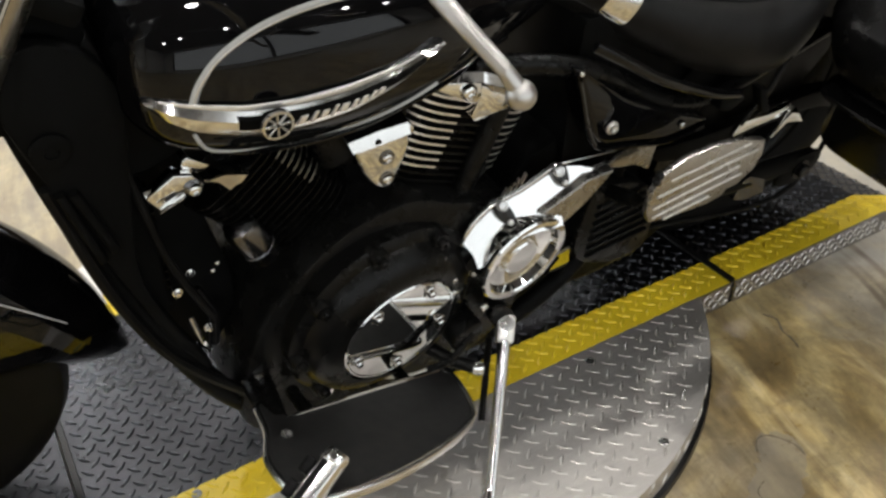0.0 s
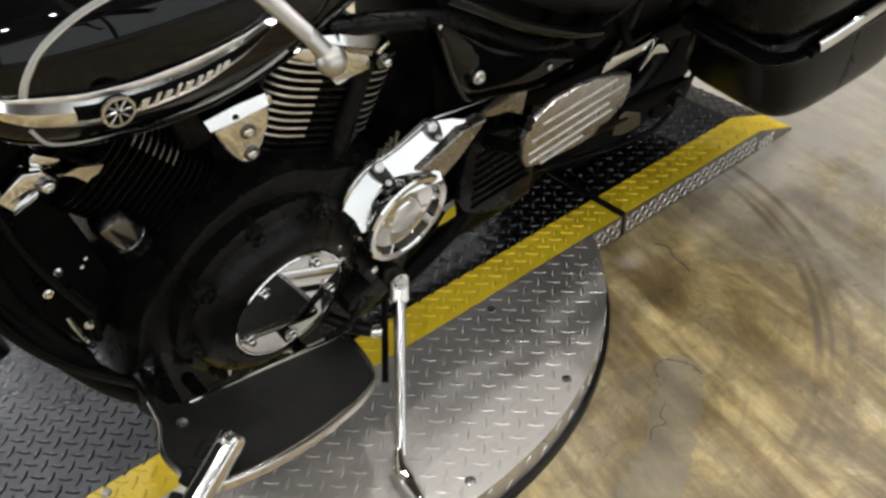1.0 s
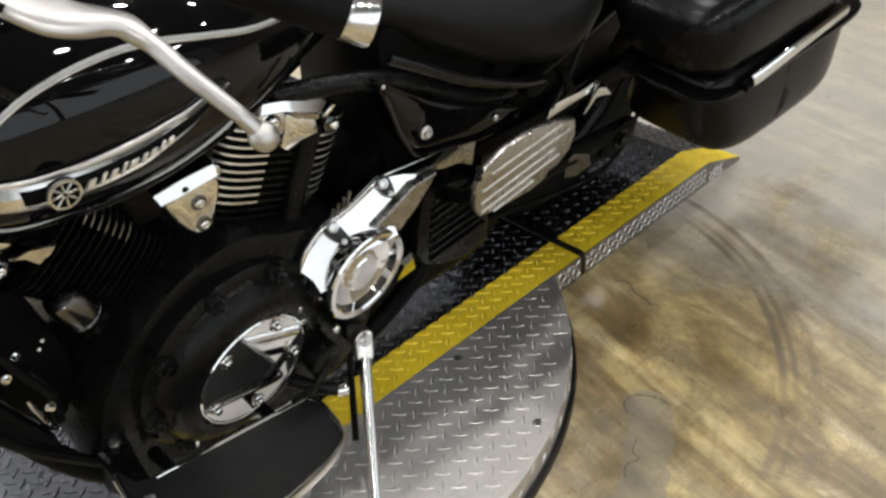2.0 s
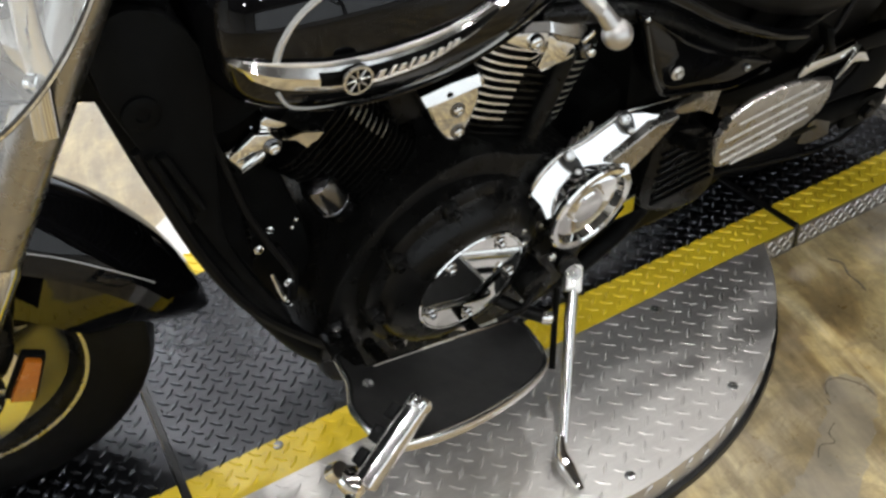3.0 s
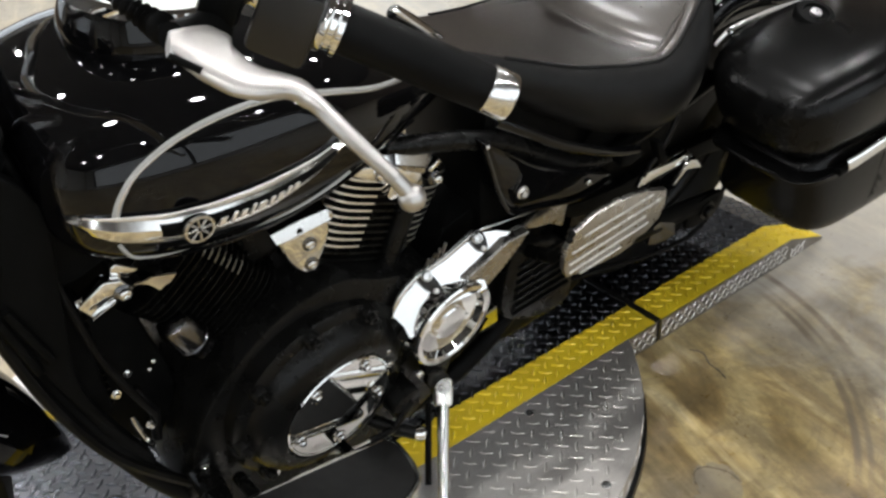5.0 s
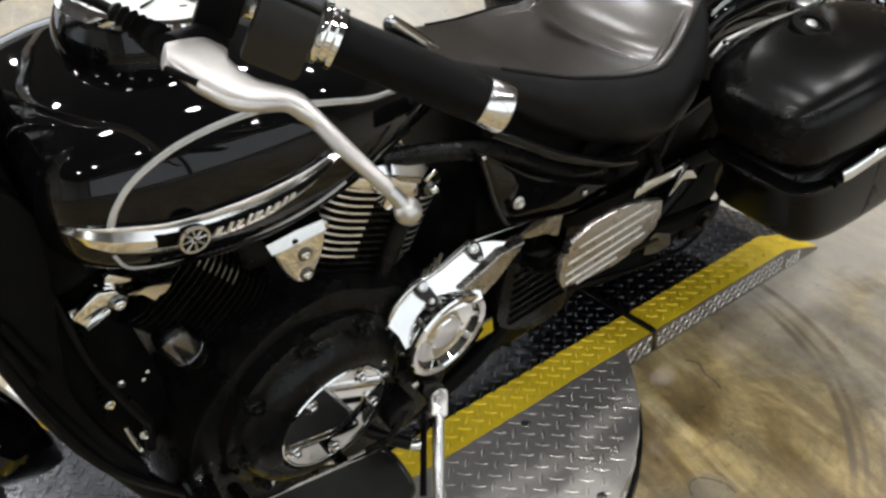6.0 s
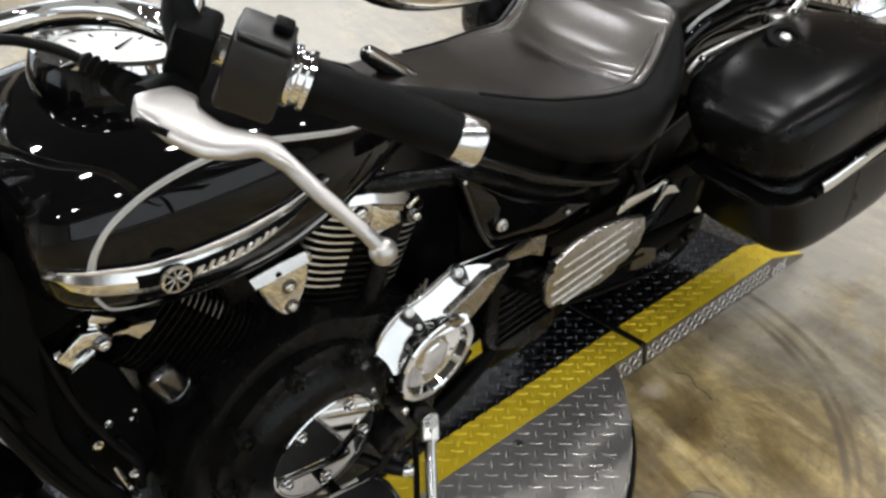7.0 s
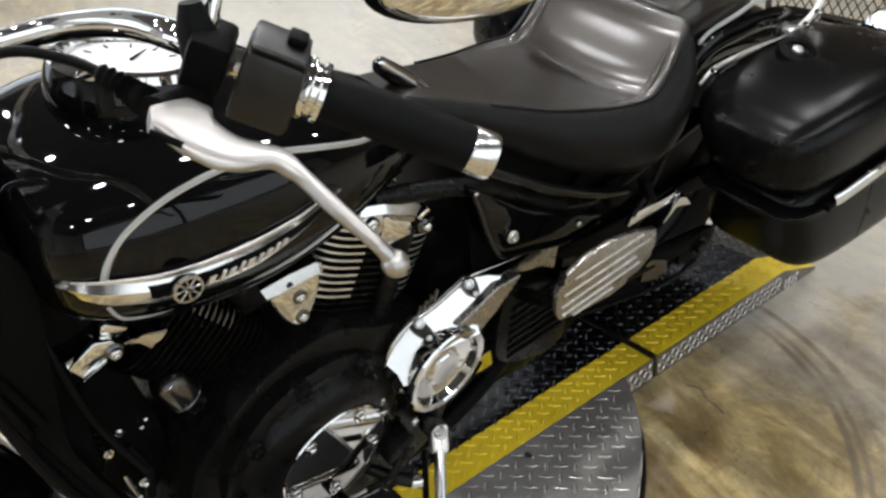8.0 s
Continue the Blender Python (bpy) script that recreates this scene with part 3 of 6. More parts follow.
    part("stripe_tread", lugs(lambda x, y: a + 0.01 < x < c - 0.01 and IN + 0.004 < abs(y) < OUT - 0.006, lane_z, 0.7, 1.34, -0.36, 0.36), M_YELLOW, lane, "raised tread lozenges", smooth=False)["kind"] = "stuff"
    part("skirt_tread", side_lugs((a, -OUT - 0.003), (b, -OUT - 0.003), 0.002, TOP - 0.004, (0, -1, 0)), M_LUG, lane, "raised tread lozenges", smooth=False)["kind"] = "stuff"

    part("skirt_tread", side_lugs((b, -OUT - 0.003), (b + 0.07, -OUT - 0.003), 0.0, 0.03, (0, -1, 0)), M_LUG, lane, "raised tread lozenges", smooth=False)["kind"] = "stuff"

    # entry lane ahead of the front wheel
    ent = thing("entry_ramp_lane", "tread plate lane with yellow edges under the front wheel", "ramp", pose(0, 0, 0))
    e0, e1 = -1.5, JOINT_A - 0.009
    for nm, y0, y1, mt, lab in (("lane_plate", -IN, IN, M_LANE, "dull blue-grey tread plate lane"), ("edge_stripe", -OUT, -IN, M_YELLOW, "worn yellow painted edge stripe"), ("edge_stripe", IN, OUT, M_YELLOW, "worn yellow painted edge stripe")):
        part(nm, slab([(e0, y0), (e1, y0), (e1, y1), (e0, y1)], 0.0, TOP), mt, ent, lab, smooth=False)
    part("lane_tread", lugs(lambda x, y: -1.2 < x < e1 - 0.012 and abs(y) < IN - 0.004, TOP, -1.2, -0.55, -0.3, 0.3), M_LANELUG, ent, "raised tread lozenges", smooth=False)["kind"] = "stuff"
    part("stripe_tread", lugs(lambda x, y: -1.2 < x < e1 - 0.012 and IN + 0.004 < abs(y) < OUT - 0.006, TOP, -1.2, -0.55, -0.36, 0.36), M_YELLOW, ent, "raised tread lozenges", smooth=False)["kind"] = "stuff"


platform()


# ---- motorcycle, in its own frame: x to the rear, y to its right, z up; it leans on its side stand ----
BIKE = Matrix.Translation((0, -0.17, TOP)) @ Matrix.Rotation(radians(8), 4, "X")
UNLEAN = BIKE.inverted()
HEAD_DIR = Vector((0.53, 0, 0.848)).normalized()
# the front end, turned slightly to the right
STEER = UNLEAN @ Matrix.Translation((-0.79, -0.117, 0.366)) @ Matrix.Rotation(radians(-8), 4, "Z") @ Matrix.Rotation(radians(12), 4, "X") @ Matrix.Translation((0.84, 0, -0.32))
bike = thing("motorcycle", "gloss black cruiser motorcycle with chrome trim leaning on its side stand", "motorcycle", BIKE)


def at(x, y, z):
    """A place of the room in the motorcycle's frame."""
    return UNLEAN @ Vector((x, y, z))


def bolts(parent, spots, axis, r, h, make=dome_bolt, material=None, name="bolt"):
    for p in spots:
        part(name, make(p, axis, r, h), material or M_CHROME, parent)


LEFT = (0, -1, 0)
SIDE = Vector((0.1, -1, -0.12)).normalized()

# -- tank --
TX = [-0.352, -0.349, -0.342, -0.325, -0.29, -0.22, -0.12, 0.0, 0.1, 0.19, 0.235]
TA = [0.1, 0.125, 0.15, 0.172, 0.192, 0.206, 0.206, 0.182, 0.14, 0.095, 0.06]
TT = [0.8, 0.815, 0.83, 0.846, 0.858, 0.865, 0.86, 0.835, 0.79, 0.748, 0.724]
TB = [0.73, 0.715, 0.7, 0.685, 0.67, 0.66, 0.655, 0.664, 0.685, 0.695, 0.7]
TM = [0.748, 0.748, 0.748, 0.748, 0.748, 0.748, 0.748, 0.748, 0.738, 0.722, 0.712]
TN = 3.3


def tank_at(x):
    w = min(0.045, max(0.0, x - TX[0]) * 0.6, max(0.0, TX[-1] - x) * 0.6)
    return (float(np.mean(np.interp(x + w * np.linspace(-1, 1, 9), TX, col))) for col in (TA, TT, TB, TM))


def tank_side(x, z, out=0.0):
    """The y of the tank's left flank at a height, moved out by a little."""
    a, top, bot, mid = tank_at(x)
    k = min(0.999, abs(z - mid) / ((top if z > mid else 2 * mid - bot) - mid + 1e-6))
    return -(a * (1 - k**TN) ** (1 / TN)) - out


def build_tank():
    xs = sorted(set(np.concatenate([np.linspace(-0.352, -0.32, 10), np.linspace(-0.32, 0.235, 40)]).round(4)))
    rings = []
    for x in xs:
        a, top, bot, mid = tank_at(x)
        ring = []
        for s in range(48):
            w = 2 * math.pi * s / 48
            c, d = math.cos(w), math.sin(w)
            h = (top - mid) if d > 0 else (mid - bot)
            ring.append((x, a * math.copysign(abs(c) ** (2 / TN), c), mid + h * math.copysign(abs(d) ** (2 / TN), d)))
        rings.append(ring)
    tank = part("fuel_tank", loft(rings), M_GLOSS, bike, "gloss black teardrop fuel tank", angle=60)
    # pinstripe: two silver lines round the flank panel
    loop = smooth_line([(-0.3, 0.75, 0), (-0.288, 0.782, 0), (-0.262, 0.809, 0), (-0.22, 0.826, 0), (-0.162, 0.833, 0), (-0.1, 0.829, 0), (-0.03, 0.811, 0), (0.035, 0.79, 0), (0.09, 0.775, 0), (0.122, 0.767, 0)], 8)
    for off, rad, mt in ((0.0, 0.0046, M_SILVERLINE), (-0.0016, 0.0013, M_FINEDGE), (0.0018, 0.0011, M_FINEDGE)):
        line = [(p.x, tank_side(p.x, p.y + off, 0.0002 if rad > 0.002 else 0.0012), p.y + off) for p in loop]
        part("pinstripe", tube(line, rad, 8, 0.3, (0, 1, 0.15)), mt, tank, "silver stripe round the tank panel")
    low = smooth_line([(-0.3, 0.728, 0), (-0.288, 0.703, 0), (-0.262, 0.687, 0), (-0.215, 0.677, 0), (-0.158, 0.675, 0), (-0.09, 0.686, 0), (-0.02, 0.706, 0)], 8)
    part("pinstripe", tube([(p.x, tank_side(p.x, p.y, 0.0002), p.y) for p in low], 0.0022, 6), M_SILVERLINE, tank, "thin silver pinstripe")
    # chrome badge: a long blade with a ridge
    bx = [-0.338, -0.325, -0.3, -0.25, -0.2, -0.14, -0.08, -0.04, -0.022]
    bt = [0.765, 0.768, 0.765, 0.757, 0.7535, 0.7535, 0.7575, 0.763, 0.766]
    bb = [0.762, 0.748, 0.735, 0.724, 0.722, 0.725, 0.738, 0.754, 0.764]
    rings = []
    for x in np.linspace(bx[0], bx[-1], 40):
        t, b = float(np.interp(x, bx, bt)), float(np.interp(x, bx, bb))
        m = t + (b - t) * 0.42
        ring = [(x, tank_side(x, t, -0.004), t), (x, tank_side(x, t, 0.004), t - (t - b) * 0.05), (x, tank_side(x, m, 0.0125), m), (x, tank_side(x, m, 0.0122), m + (b - m) * 0.25), (x, tank_side(x, b, 0.009), b + (t - b) * 0.06), (x, tank_side(x, b, -0.004), b)]
        rings.append(ring)
    badge = part("tank_badge", loft(rings), M_BADGE, tank, "long chrome badge with a round emblem", angle=20)
    # dark reflection in the chrome put in as a black strip over it
    rings = []
    for x in np.linspace(-0.262, -0.05, 24):
        t, b = float(np.interp(x, bx, bt)), float(np.interp(x, bx, bb))
        rings.append([(x, tank_side(x, t + (b - t) * k, 0.0095 + (0.0042 if 0.3 < k < 0.6 else 0.002)), t + (b - t) * k) for k in (0.2, 0.34, 0.5, 0.72)])
    part("badge_dark_strip", loft(rings, caps=False, closed=False), M_DARK, tank, "black strip for the dark reflection behind the lettering")
    # pale strip modelled in place of the window's reflection on the top facet
    part("badge_highlight", tube([(x, tank_side(x, float(np.interp(x, bx, bt)) - 0.002, 0.0045), float(np.interp(x, bx, bt)) - 0.002) for x in np.linspace(-0.325, bx[-1], 36)], spread([0.001, 0.003, 0.0036, 0.0042, 0.0046, 0.0036, 0.0018, 0.0006], 36), 8, 0.6, (0, 1, 0)), M_FINEDGE, tank, "pale strip for the badge's top highlight")
    c = Vector((-0.228, tank_side(-0.228, 0.741, 0.0195), 0.741))
    emb = part("round_emblem", lathe([(0.0165, -0.004), (0.0165, 0.002), (0.0155, 0.003), (0.0135, 0.003), (0.0135, 0.001), (0, 0.001)], c, (0, -1, -0.1), 28), M_DARK, tank, "round dark metal emblem")
    part("emblem_ring", lathe([(0.0168, 0.0), (0.0168, 0.003), (0.014, 0.0034), (0.014, 0.0)], c, (0, -1, -0.1), 28, loop=True), M_STEEL, tank)
    for k in range(8):
        w = radians(45 * k)
        d = Vector((math.cos(w), 0, math.sin(w)))
        part("emblem_spoke", tube([c + Vector((0, -0.002, 0)) + d * 0.002, c + Vector((0, -0.002, 0)) + d * 0.0145], 0.0013, 6), M_STEEL, tank)
    # raised lettering as plain slanted strokes
    strokes = [(-0.2, 0.008, 0.008), (-0.187, 0.0045, 0.01), (-0.176, 0.007, 0.007), (-0.165, 0.004, 0.011), (-0.154, 0.008, 0.008), (-0.142, 0.005, 0.009), (-0.131, 0.0065, 0.0075), (-0.12, 0.004, 0.009), (-0.11, 0.006, 0.0065)]
    for x, w, h in strokes:
        z = float(np.interp(x, bx, bt)) * 0.45 + float(np.interp(x, bx, bb)) * 0.55
        y, k = tank_side(x, z, 0.0155), h * 0.35
        bar = prism([(x - w / 2 + k, z + h / 2), (x + w / 2 + k, z + h / 2), (x + w / 2 - k, z - h / 2), (x - w / 2 - k, z - h / 2)], y, y + 0.006, 0.0004, 1)
        part("badge_lettering", bar, M_FINEDGE, tank, "silver raised lettering")
    # seam flange and front tank bracket
    part("tank_seam", tube([(x, tank_side(x, 0.678 + 0.12 * max(0, x + 0.06), 0.001), 0.672 + 0.14 * max(0, x + 0.06)) for x in np.linspace(-0.26, 0.12, 24)], 0.003, 6), M_GLOSS, tank)
    # small latch capsule behind the tank, and the speedometer on its top
    cap = [Vector((0.166, 0, 0.797)), Vector((0.258, 0, 0.717))]
    ln = smooth_line([cap[0] + (cap[1] - cap[0]) * k for k in (0, 0.06, 0.3, 0.7, 0.94, 1)], 4)
    con = part("tank_latch", tube(ln, spread([0.004, 0.0125, 0.015, 0.015, 0.013, 0.004], len(ln)), 20), M_GLOSS, bike, "small capsule with a chrome top behind the tank")
    part("latch_top", tube([p + Vector((-0.002, -0.006, 0.006)) for p in ln], spread([0.002, 0.0075, 0.009, 0.009, 0.007, 0.002], len(ln)), 20), M_CHROME, con, "chrome capsule top")
    part("latch_post", tube([(0.2, 0, 0.7), (0.212, 0, 0.752)], 0.009, 12), M_DARK, con)
    ax, o = Vector((0.2, 0, 0.98)), Vector((-0.165, 0.01, 0.858))
    spd = part("speedometer", lathe([(0.092, -0.02), (0.095, 0.0), (0.094, 0.015), (0.091, 0.028), (0.088, 0.036), (0.08, 0.03), (0, 0.028)], o, ax, 56), M_GLOSS, bike, "round speedometer in a black nacelle")
    part("bezel", lathe([(0.089, 0.036), (0.085, 0.044), (0.078, 0.047), (0.072, 0.045), (0.069, 0.038), (0.068, 0.03)], o, ax, 56, loop=True), M_CHROME, spd, "chrome bezel ring")
    part("dial", lathe([(0.0675, 0.031), (0.0675, 0.0325), (0, 0.0325)], o, ax, 40), M_FACE, spd, "white dial face")
    for k in range(9):
        w = radians(-40 + 32 * k)
        a = ax.normalized().orthogonal().normalized()
        d = a * math.cos(w) + ax.normalized().cross(a) * math.sin(w)
        part("dial_mark", tube([o + ax.normalized() * 0.033 + d * 0.047, o + ax.normalized() * 0.033 + d * 0.056], 0.0012, 5), M_DARK, spd)
    part("needle", tube([o + ax.normalized() * 0.0345, o + ax.normalized() * 0.0345 + Vector((0.03, 0.03, -0.006))], [0.002, 0.0007], 6), M_DARK, spd)


build_tank()


# -- seat --
def eased(x, xs, ys, w=0.02):
    """A value between the stations, with the corners rounded off."""
    w = min(w, max(0.0, x - xs[0]), max(0.0, xs[-1] - x))
    return float(np.mean(np.interp(x + w * np.linspace(-1, 1, 9), xs, ys)))


def seat_shell(x0, x1, half, top, low, dish, n=64, m=52):
    """A padded seat: rings across, with a dished top and tucked-in skirts."""
    rings = []
    for x in np.linspace(x0, x1, n):
        h, t, lw, d = (eased(x, *c) for c in (half, top, low, dish))
        ring = []
        for s in range(m + 1):
            u = -1 + 2 * s / m
            y = h * math.copysign(abs(u) ** 0.8, u)
            z = t - d * math.cos(u * math.pi / 2) ** 0.9 - (t - lw) * 0.34 * max(0.0, (abs(u) - 0.72) / 0.28) ** 2.2
            ring.append((x, y, z))
        zl, zr = ring[0][2], ring[-1][2]
        for k in (0.33, 0.66, 1.0):
            ring.append((x, h * (1 + 0.035 * math.sin(k * math.pi)) - 0.02 * k * k, zr + (lw - zr) * k))
        for k in (1.0, 0.66, 0.33):
            ring.append((x, -h * (1 + 0.035 * math.sin(k * math.pi)) + 0.02 * k * k, zl + (lw - zl) * k))
        rings.append(ring)
    return loft(rings)


def build_seat():
    half = ([0.16, 0.22, 0.3, 0.4, 0.5, 0.59, 0.65, 0.677, 0.69], [0.05, 0.075, 0.108, 0.156, 0.19, 0.198, 0.188, 0.165, 0.12])
    top = ([0.16, 0.22, 0.3, 0.4, 0.5, 0.57, 0.595, 0.64, 0.665, 0.69], [0.765, 0.752, 0.728, 0.703, 0.69, 0.686, 0.699, 0.766, 0.784, 0.762])
    low = ([0.16, 0.25, 0.35, 0.45, 0.55, 0.65, 0.69], [0.73, 0.685, 0.625, 0.578, 0.555, 0.56, 0.59])
    dish = ([0.16, 0.3, 0.42, 0.52, 0.6, 0.65, 0.675, 0.69], [0.0, 0.008, 0.016, 0.022, 0.034, 0.028, 0.01, 0.0])
    bm = seat_shell(0.16, 0.69, half, top, low, dish)
    bm.faces.ensure_lookup_table()
    for i, f in enumerate(bm.faces):
        f.material_index = 0 if 6 <= i % 59 < 46 else 1
    seat = part("rider_seat", bm, (M_LEATHER, M_SKIRT), bike, "dished black leather rider seat with a raised back rim", angle=70)

    def rim(x, u, out):
        h, t, lw, d = (eased(x, *c) for c in (half, top, low, dish))
        return Vector((x, -h * u**0.8, t - d * math.cos(u * math.pi / 2) ** 0.9 - (t - lw) * 0.34 * max(0.0, (u - 0.72) / 0.28) ** 2.2 + out))

    for sgn in (1, -1):
        pts = [rim(x, 0.8, 0.001) for x in np.linspace(0.3, 0.685, 26)]
        part("piping", tube([(p.x, p.y * sgn, p.z) for p in pts], 0.0026, 8), M_SKIRT, seat, "black seam piping")
    # soft rolls round the dish and along the crease, added to catch glints
    for sgn in (1, -1):
        pts = [rim(x, 0.66, -0.0075) for x in np.linspace(0.44, 0.66, 22)]
        part("dish_roll", tube([(p.x, p.y * sgn, p.z) for p in pts], spread([0.002, 0.008, 0.0095, 0.0095, 0.003], 22), 14), M_LEATHER, seat)
    pts = [(Vector((1, math.copysign(1, u), 1)), rim(0.575 + 0.012 * abs(u), abs(u), -0.0085)) for u in np.linspace(-0.64, 0.64, 31) if abs(u) > 0.01]
    part("crease_roll", tube([(p.x, p.y * k.y, p.z) for k, p in pts], spread([0.003, 0.009, 0.0095, 0.009, 0.003], len(pts)), 14), M_LEATHER, seat)
    pad = ([0.692, 0.72, 0.8, 0.9, 0.97], [0.1, 0.115, 0.11, 0.1, 0.06]), ([0.692, 0.72, 0.8, 0.9, 0.97], [0.77, 0.79, 0.795, 0.785, 0.75]), ([0.692, 0.8, 0.97], [0.69, 0.7, 0.7]), ([0.692, 0.8, 0.97], [0.004, 0.008, 0.002])
    part("passenger_seat", seat_shell(0.692, 0.97, *pad), M_LEATHER, bike, "narrow black leather passenger pad", angle=70)
    # pale skirt rail under the seat
    rail = smooth_line([(0.2206, -0.17, 0.6856), (0.2686, -0.18, 0.6569), (0.3381, -0.19, 0.6146), (0.4402, -0.192, 0.5666), (0.5089, -0.19, 0.5447)], 6)
    part("seat_rail", tube(rail, 0.008, 10, 0.7, (0, 1, 0)), M_GLOSS, bike, "gloss black rail under the seat")


build_seat()


# -- engine --
def build_engine():
    case = [(-0.29, 0.19), (-0.2, 0.13), (0.03, 0.12), (0.16, 0.17), (0.2, 0.3), (0.16, 0.42), (0.05, 0.47), (-0.03, 0.5), (-0.14, 0.47), (-0.25, 0.36)]
    eng = part("crankcase", prism(rounded(case, 4), -0.135, 0.14, 0.012, 2), M_SATIN, bike, "satin black engine crankcase")
    # clutch cover with bosses
    c = Vector((-0.06, -0.172, 0.3065))
    o = c - SIDE * 0.043
    e1 = (Vector((1, 0, 0)) - SIDE * SIDE.x).normalized()
    e2 = Vector((0, 0, 1)) - SIDE * SIDE.z
    e2 = (e2 - e1 * e2.dot(e1)).normalized()

    def on_cover(r, deg, out):
        return o + (e1 * math.cos(radians(deg)) + e2 * math.sin(radians(deg))) * r + SIDE * out

    cov = part("clutch_cover", lathe([(0.158, -0.02), (0.158, 0.008), (0.15, 0.014), (0.142, 0.016), (0.132, 0.034), (0.115, 0.044), (0.1, 0.0475), (0.097, 0.047), (0.097, 0.043), (0, 0.043)], o, SIDE, 64), M_SATIN, bike, "round satin black clutch cover")
    for k in range(9):
        p = on_cover(0.146, 20 + 40 * k, -0.004)
        part("cover_boss", merge(lathe([(0.014, 0), (0.0135, 0.026), (0.012, 0.029), (0, 0.029)], p, SIDE, 16), lathe([(0.0075, 0.028), (0.0075, 0.036), (0.0065, 0.0375), (0.004, 0.0375), (0.004, 0.032), (0, 0.032)], p, SIDE, 14)), M_SATIN, cov)
    # chrome derby insert: thin rim and a mirror-flat disc held by five small bolts
    der = part("derby_cover", lathe([(0.093, 0), (0.093, 0.004), (0.0915, 0.0058), (0.0895, 0.0056), (0.088, 0.0045), (0.0, 0.0045)], c, SIDE, 72), M_CHROME, bike, "polished chrome derby cover", angle=25)
    for k in range(5):
        p = on_cover(0.075, 125 + 72 * k, 0.0472)
        part("derby_bolt", merge(lathe([(0.0105, 0), (0.0105, 0.002), (0.0095, 0.003), (0, 0.003)], p, SIDE, 20), lathe([(0.0062, 0.002), (0.0062, 0.0075), (0.005, 0.009), (0.003, 0.009), (0.003, 0.005), (0, 0.005)], p, SIDE, 16)), M_CHROME, der)
    # chrome trim arc under the cover
    arc = smooth_line([(-0.1283, -0.155, 0.2263), (-0.1059, -0.155, 0.2119), (-0.0809, -0.155, 0.1938), (-0.0393, -0.155, 0.169), (-0.0072, -0.155, 0.1604), (0.0252, -0.155, 0.1634), (0.0466, -0.155, 0.1731), (0.063, -0.155, 0.1897)], 5)
    part("cover_trim", tube(arc, spread([0.0025, 0.0035, 0.0035, 0.003, 0.004, 0.0055, 0.0055, 0.003], len(arc)), 8), M_FINEDGE, bike, "thin chrome trim under the clutch cover")
    # cylinders with fins
    for nm, base, top, half in (("rear_cylinder", Vector((0.002, 0, 0.43)), Vector((0.091, 0, 0.64)), 0.103), ("front_cylinder", Vector((-0.103, 0, 0.43)), Vector((-0.243, 0, 0.6)), 0.098)):
        ax = (top - base).normalized()
        tr = ax.cross(Vector((0, 1, 0))).normalized()
        rot = Matrix((tr, Vector((0, 1, 0)), ax)).transposed().to_4x4()
        barrel = lathe([(0.066, 0), (0.066, 0.24)], (0, 0, 0), (0, 0, 1), 32)
        barrel.transform(Matrix.Translation(base) @ rot)
        cyl = part(nm, barrel, M_SATIN, bike, "satin black finned engine cylinder")
        n, gap = (14, 0.0118) if nm == 'rear_cylinder' else (15, 0.0112)
        # edge glints put into the colour: pale metal only on faces catching light
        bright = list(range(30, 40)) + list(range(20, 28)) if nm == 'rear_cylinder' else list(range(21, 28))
        for s in (-0.06,) if nm == 'rear_cylinder' else ():
            col = tube([(s, -half + 0.004, 0.03), (s, -half + 0.004, 0.205)], 0.016, 16)
            col.transform(Matrix.Translation(base) @ rot)
            part('stud_column', col, M_SATIN, cyl)
        thick = 0.0034 if nm == 'rear_cylinder' else 0.0016
        for k in range(n):
            h = 0.05 + gap * k
            g = 0.92 + 0.08 * k / n
            b, a = half * g, 0.082 * g
            out = [(a * math.copysign(abs(math.cos(w)) ** 0.55, math.cos(w)), b * math.copysign(abs(math.sin(w)) ** 0.55, math.sin(w))) for w in [2 * math.pi * s / 40 for s in range(40)]]
            if nm == "rear_cylinder":
                out = [(x if x > 0 else x * 1.85, y) for x, y in out]
            bm = bmesh.new()
            prof = ((1, 0), (1.0, thick))
            rings = [[bm.verts.new((x * q, y * q, h + z)) for x, y in out] for q, z in prof]
            inner = [[bm.verts.new((x * 0.72, y * 0.6, h + z)) for x, y in out] for z in (0.0, thick)]
            for i in range(40):
                j = (i + 1) % 40
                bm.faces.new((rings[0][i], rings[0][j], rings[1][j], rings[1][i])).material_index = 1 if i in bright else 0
                bm.faces.new((rings[1][i], rings[1][j], inner[1][j], inner[1][i]))
                bm.faces.new((inner[0][i], inner[0][j], rings[0][j], rings[0][i]))
            bm.transform(Matrix.Translation(base) @ rot)
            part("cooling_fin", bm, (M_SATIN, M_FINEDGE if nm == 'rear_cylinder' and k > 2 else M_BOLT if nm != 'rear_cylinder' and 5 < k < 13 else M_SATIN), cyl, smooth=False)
    # rear rocker cover, chrome, in two tiers
    rc = part("rear_rocker_cover", prism([(0.0098, 0.657), (0.0296, 0.6605), (0.058, 0.6535), (0.0818, 0.6465), (0.083, 0.6241), (0.0741, 0.6158), (0.0648, 0.6214)], -0.125, -0.05, 0.002, 2), M_CHROME, bike, "chrome rear rocker cover")
    front = [(0.0115, -0.1258, 0.6583), (0.0296, -0.1258, 0.6615), (0.058, -0.1258, 0.6545), (0.084, -0.1258, 0.647)]
    back = [(0.0278, -0.1185, 0.6588), (0.0408, -0.1185, 0.6675), (0.0658, -0.1185, 0.663), (0.0879, -0.1185, 0.657)]
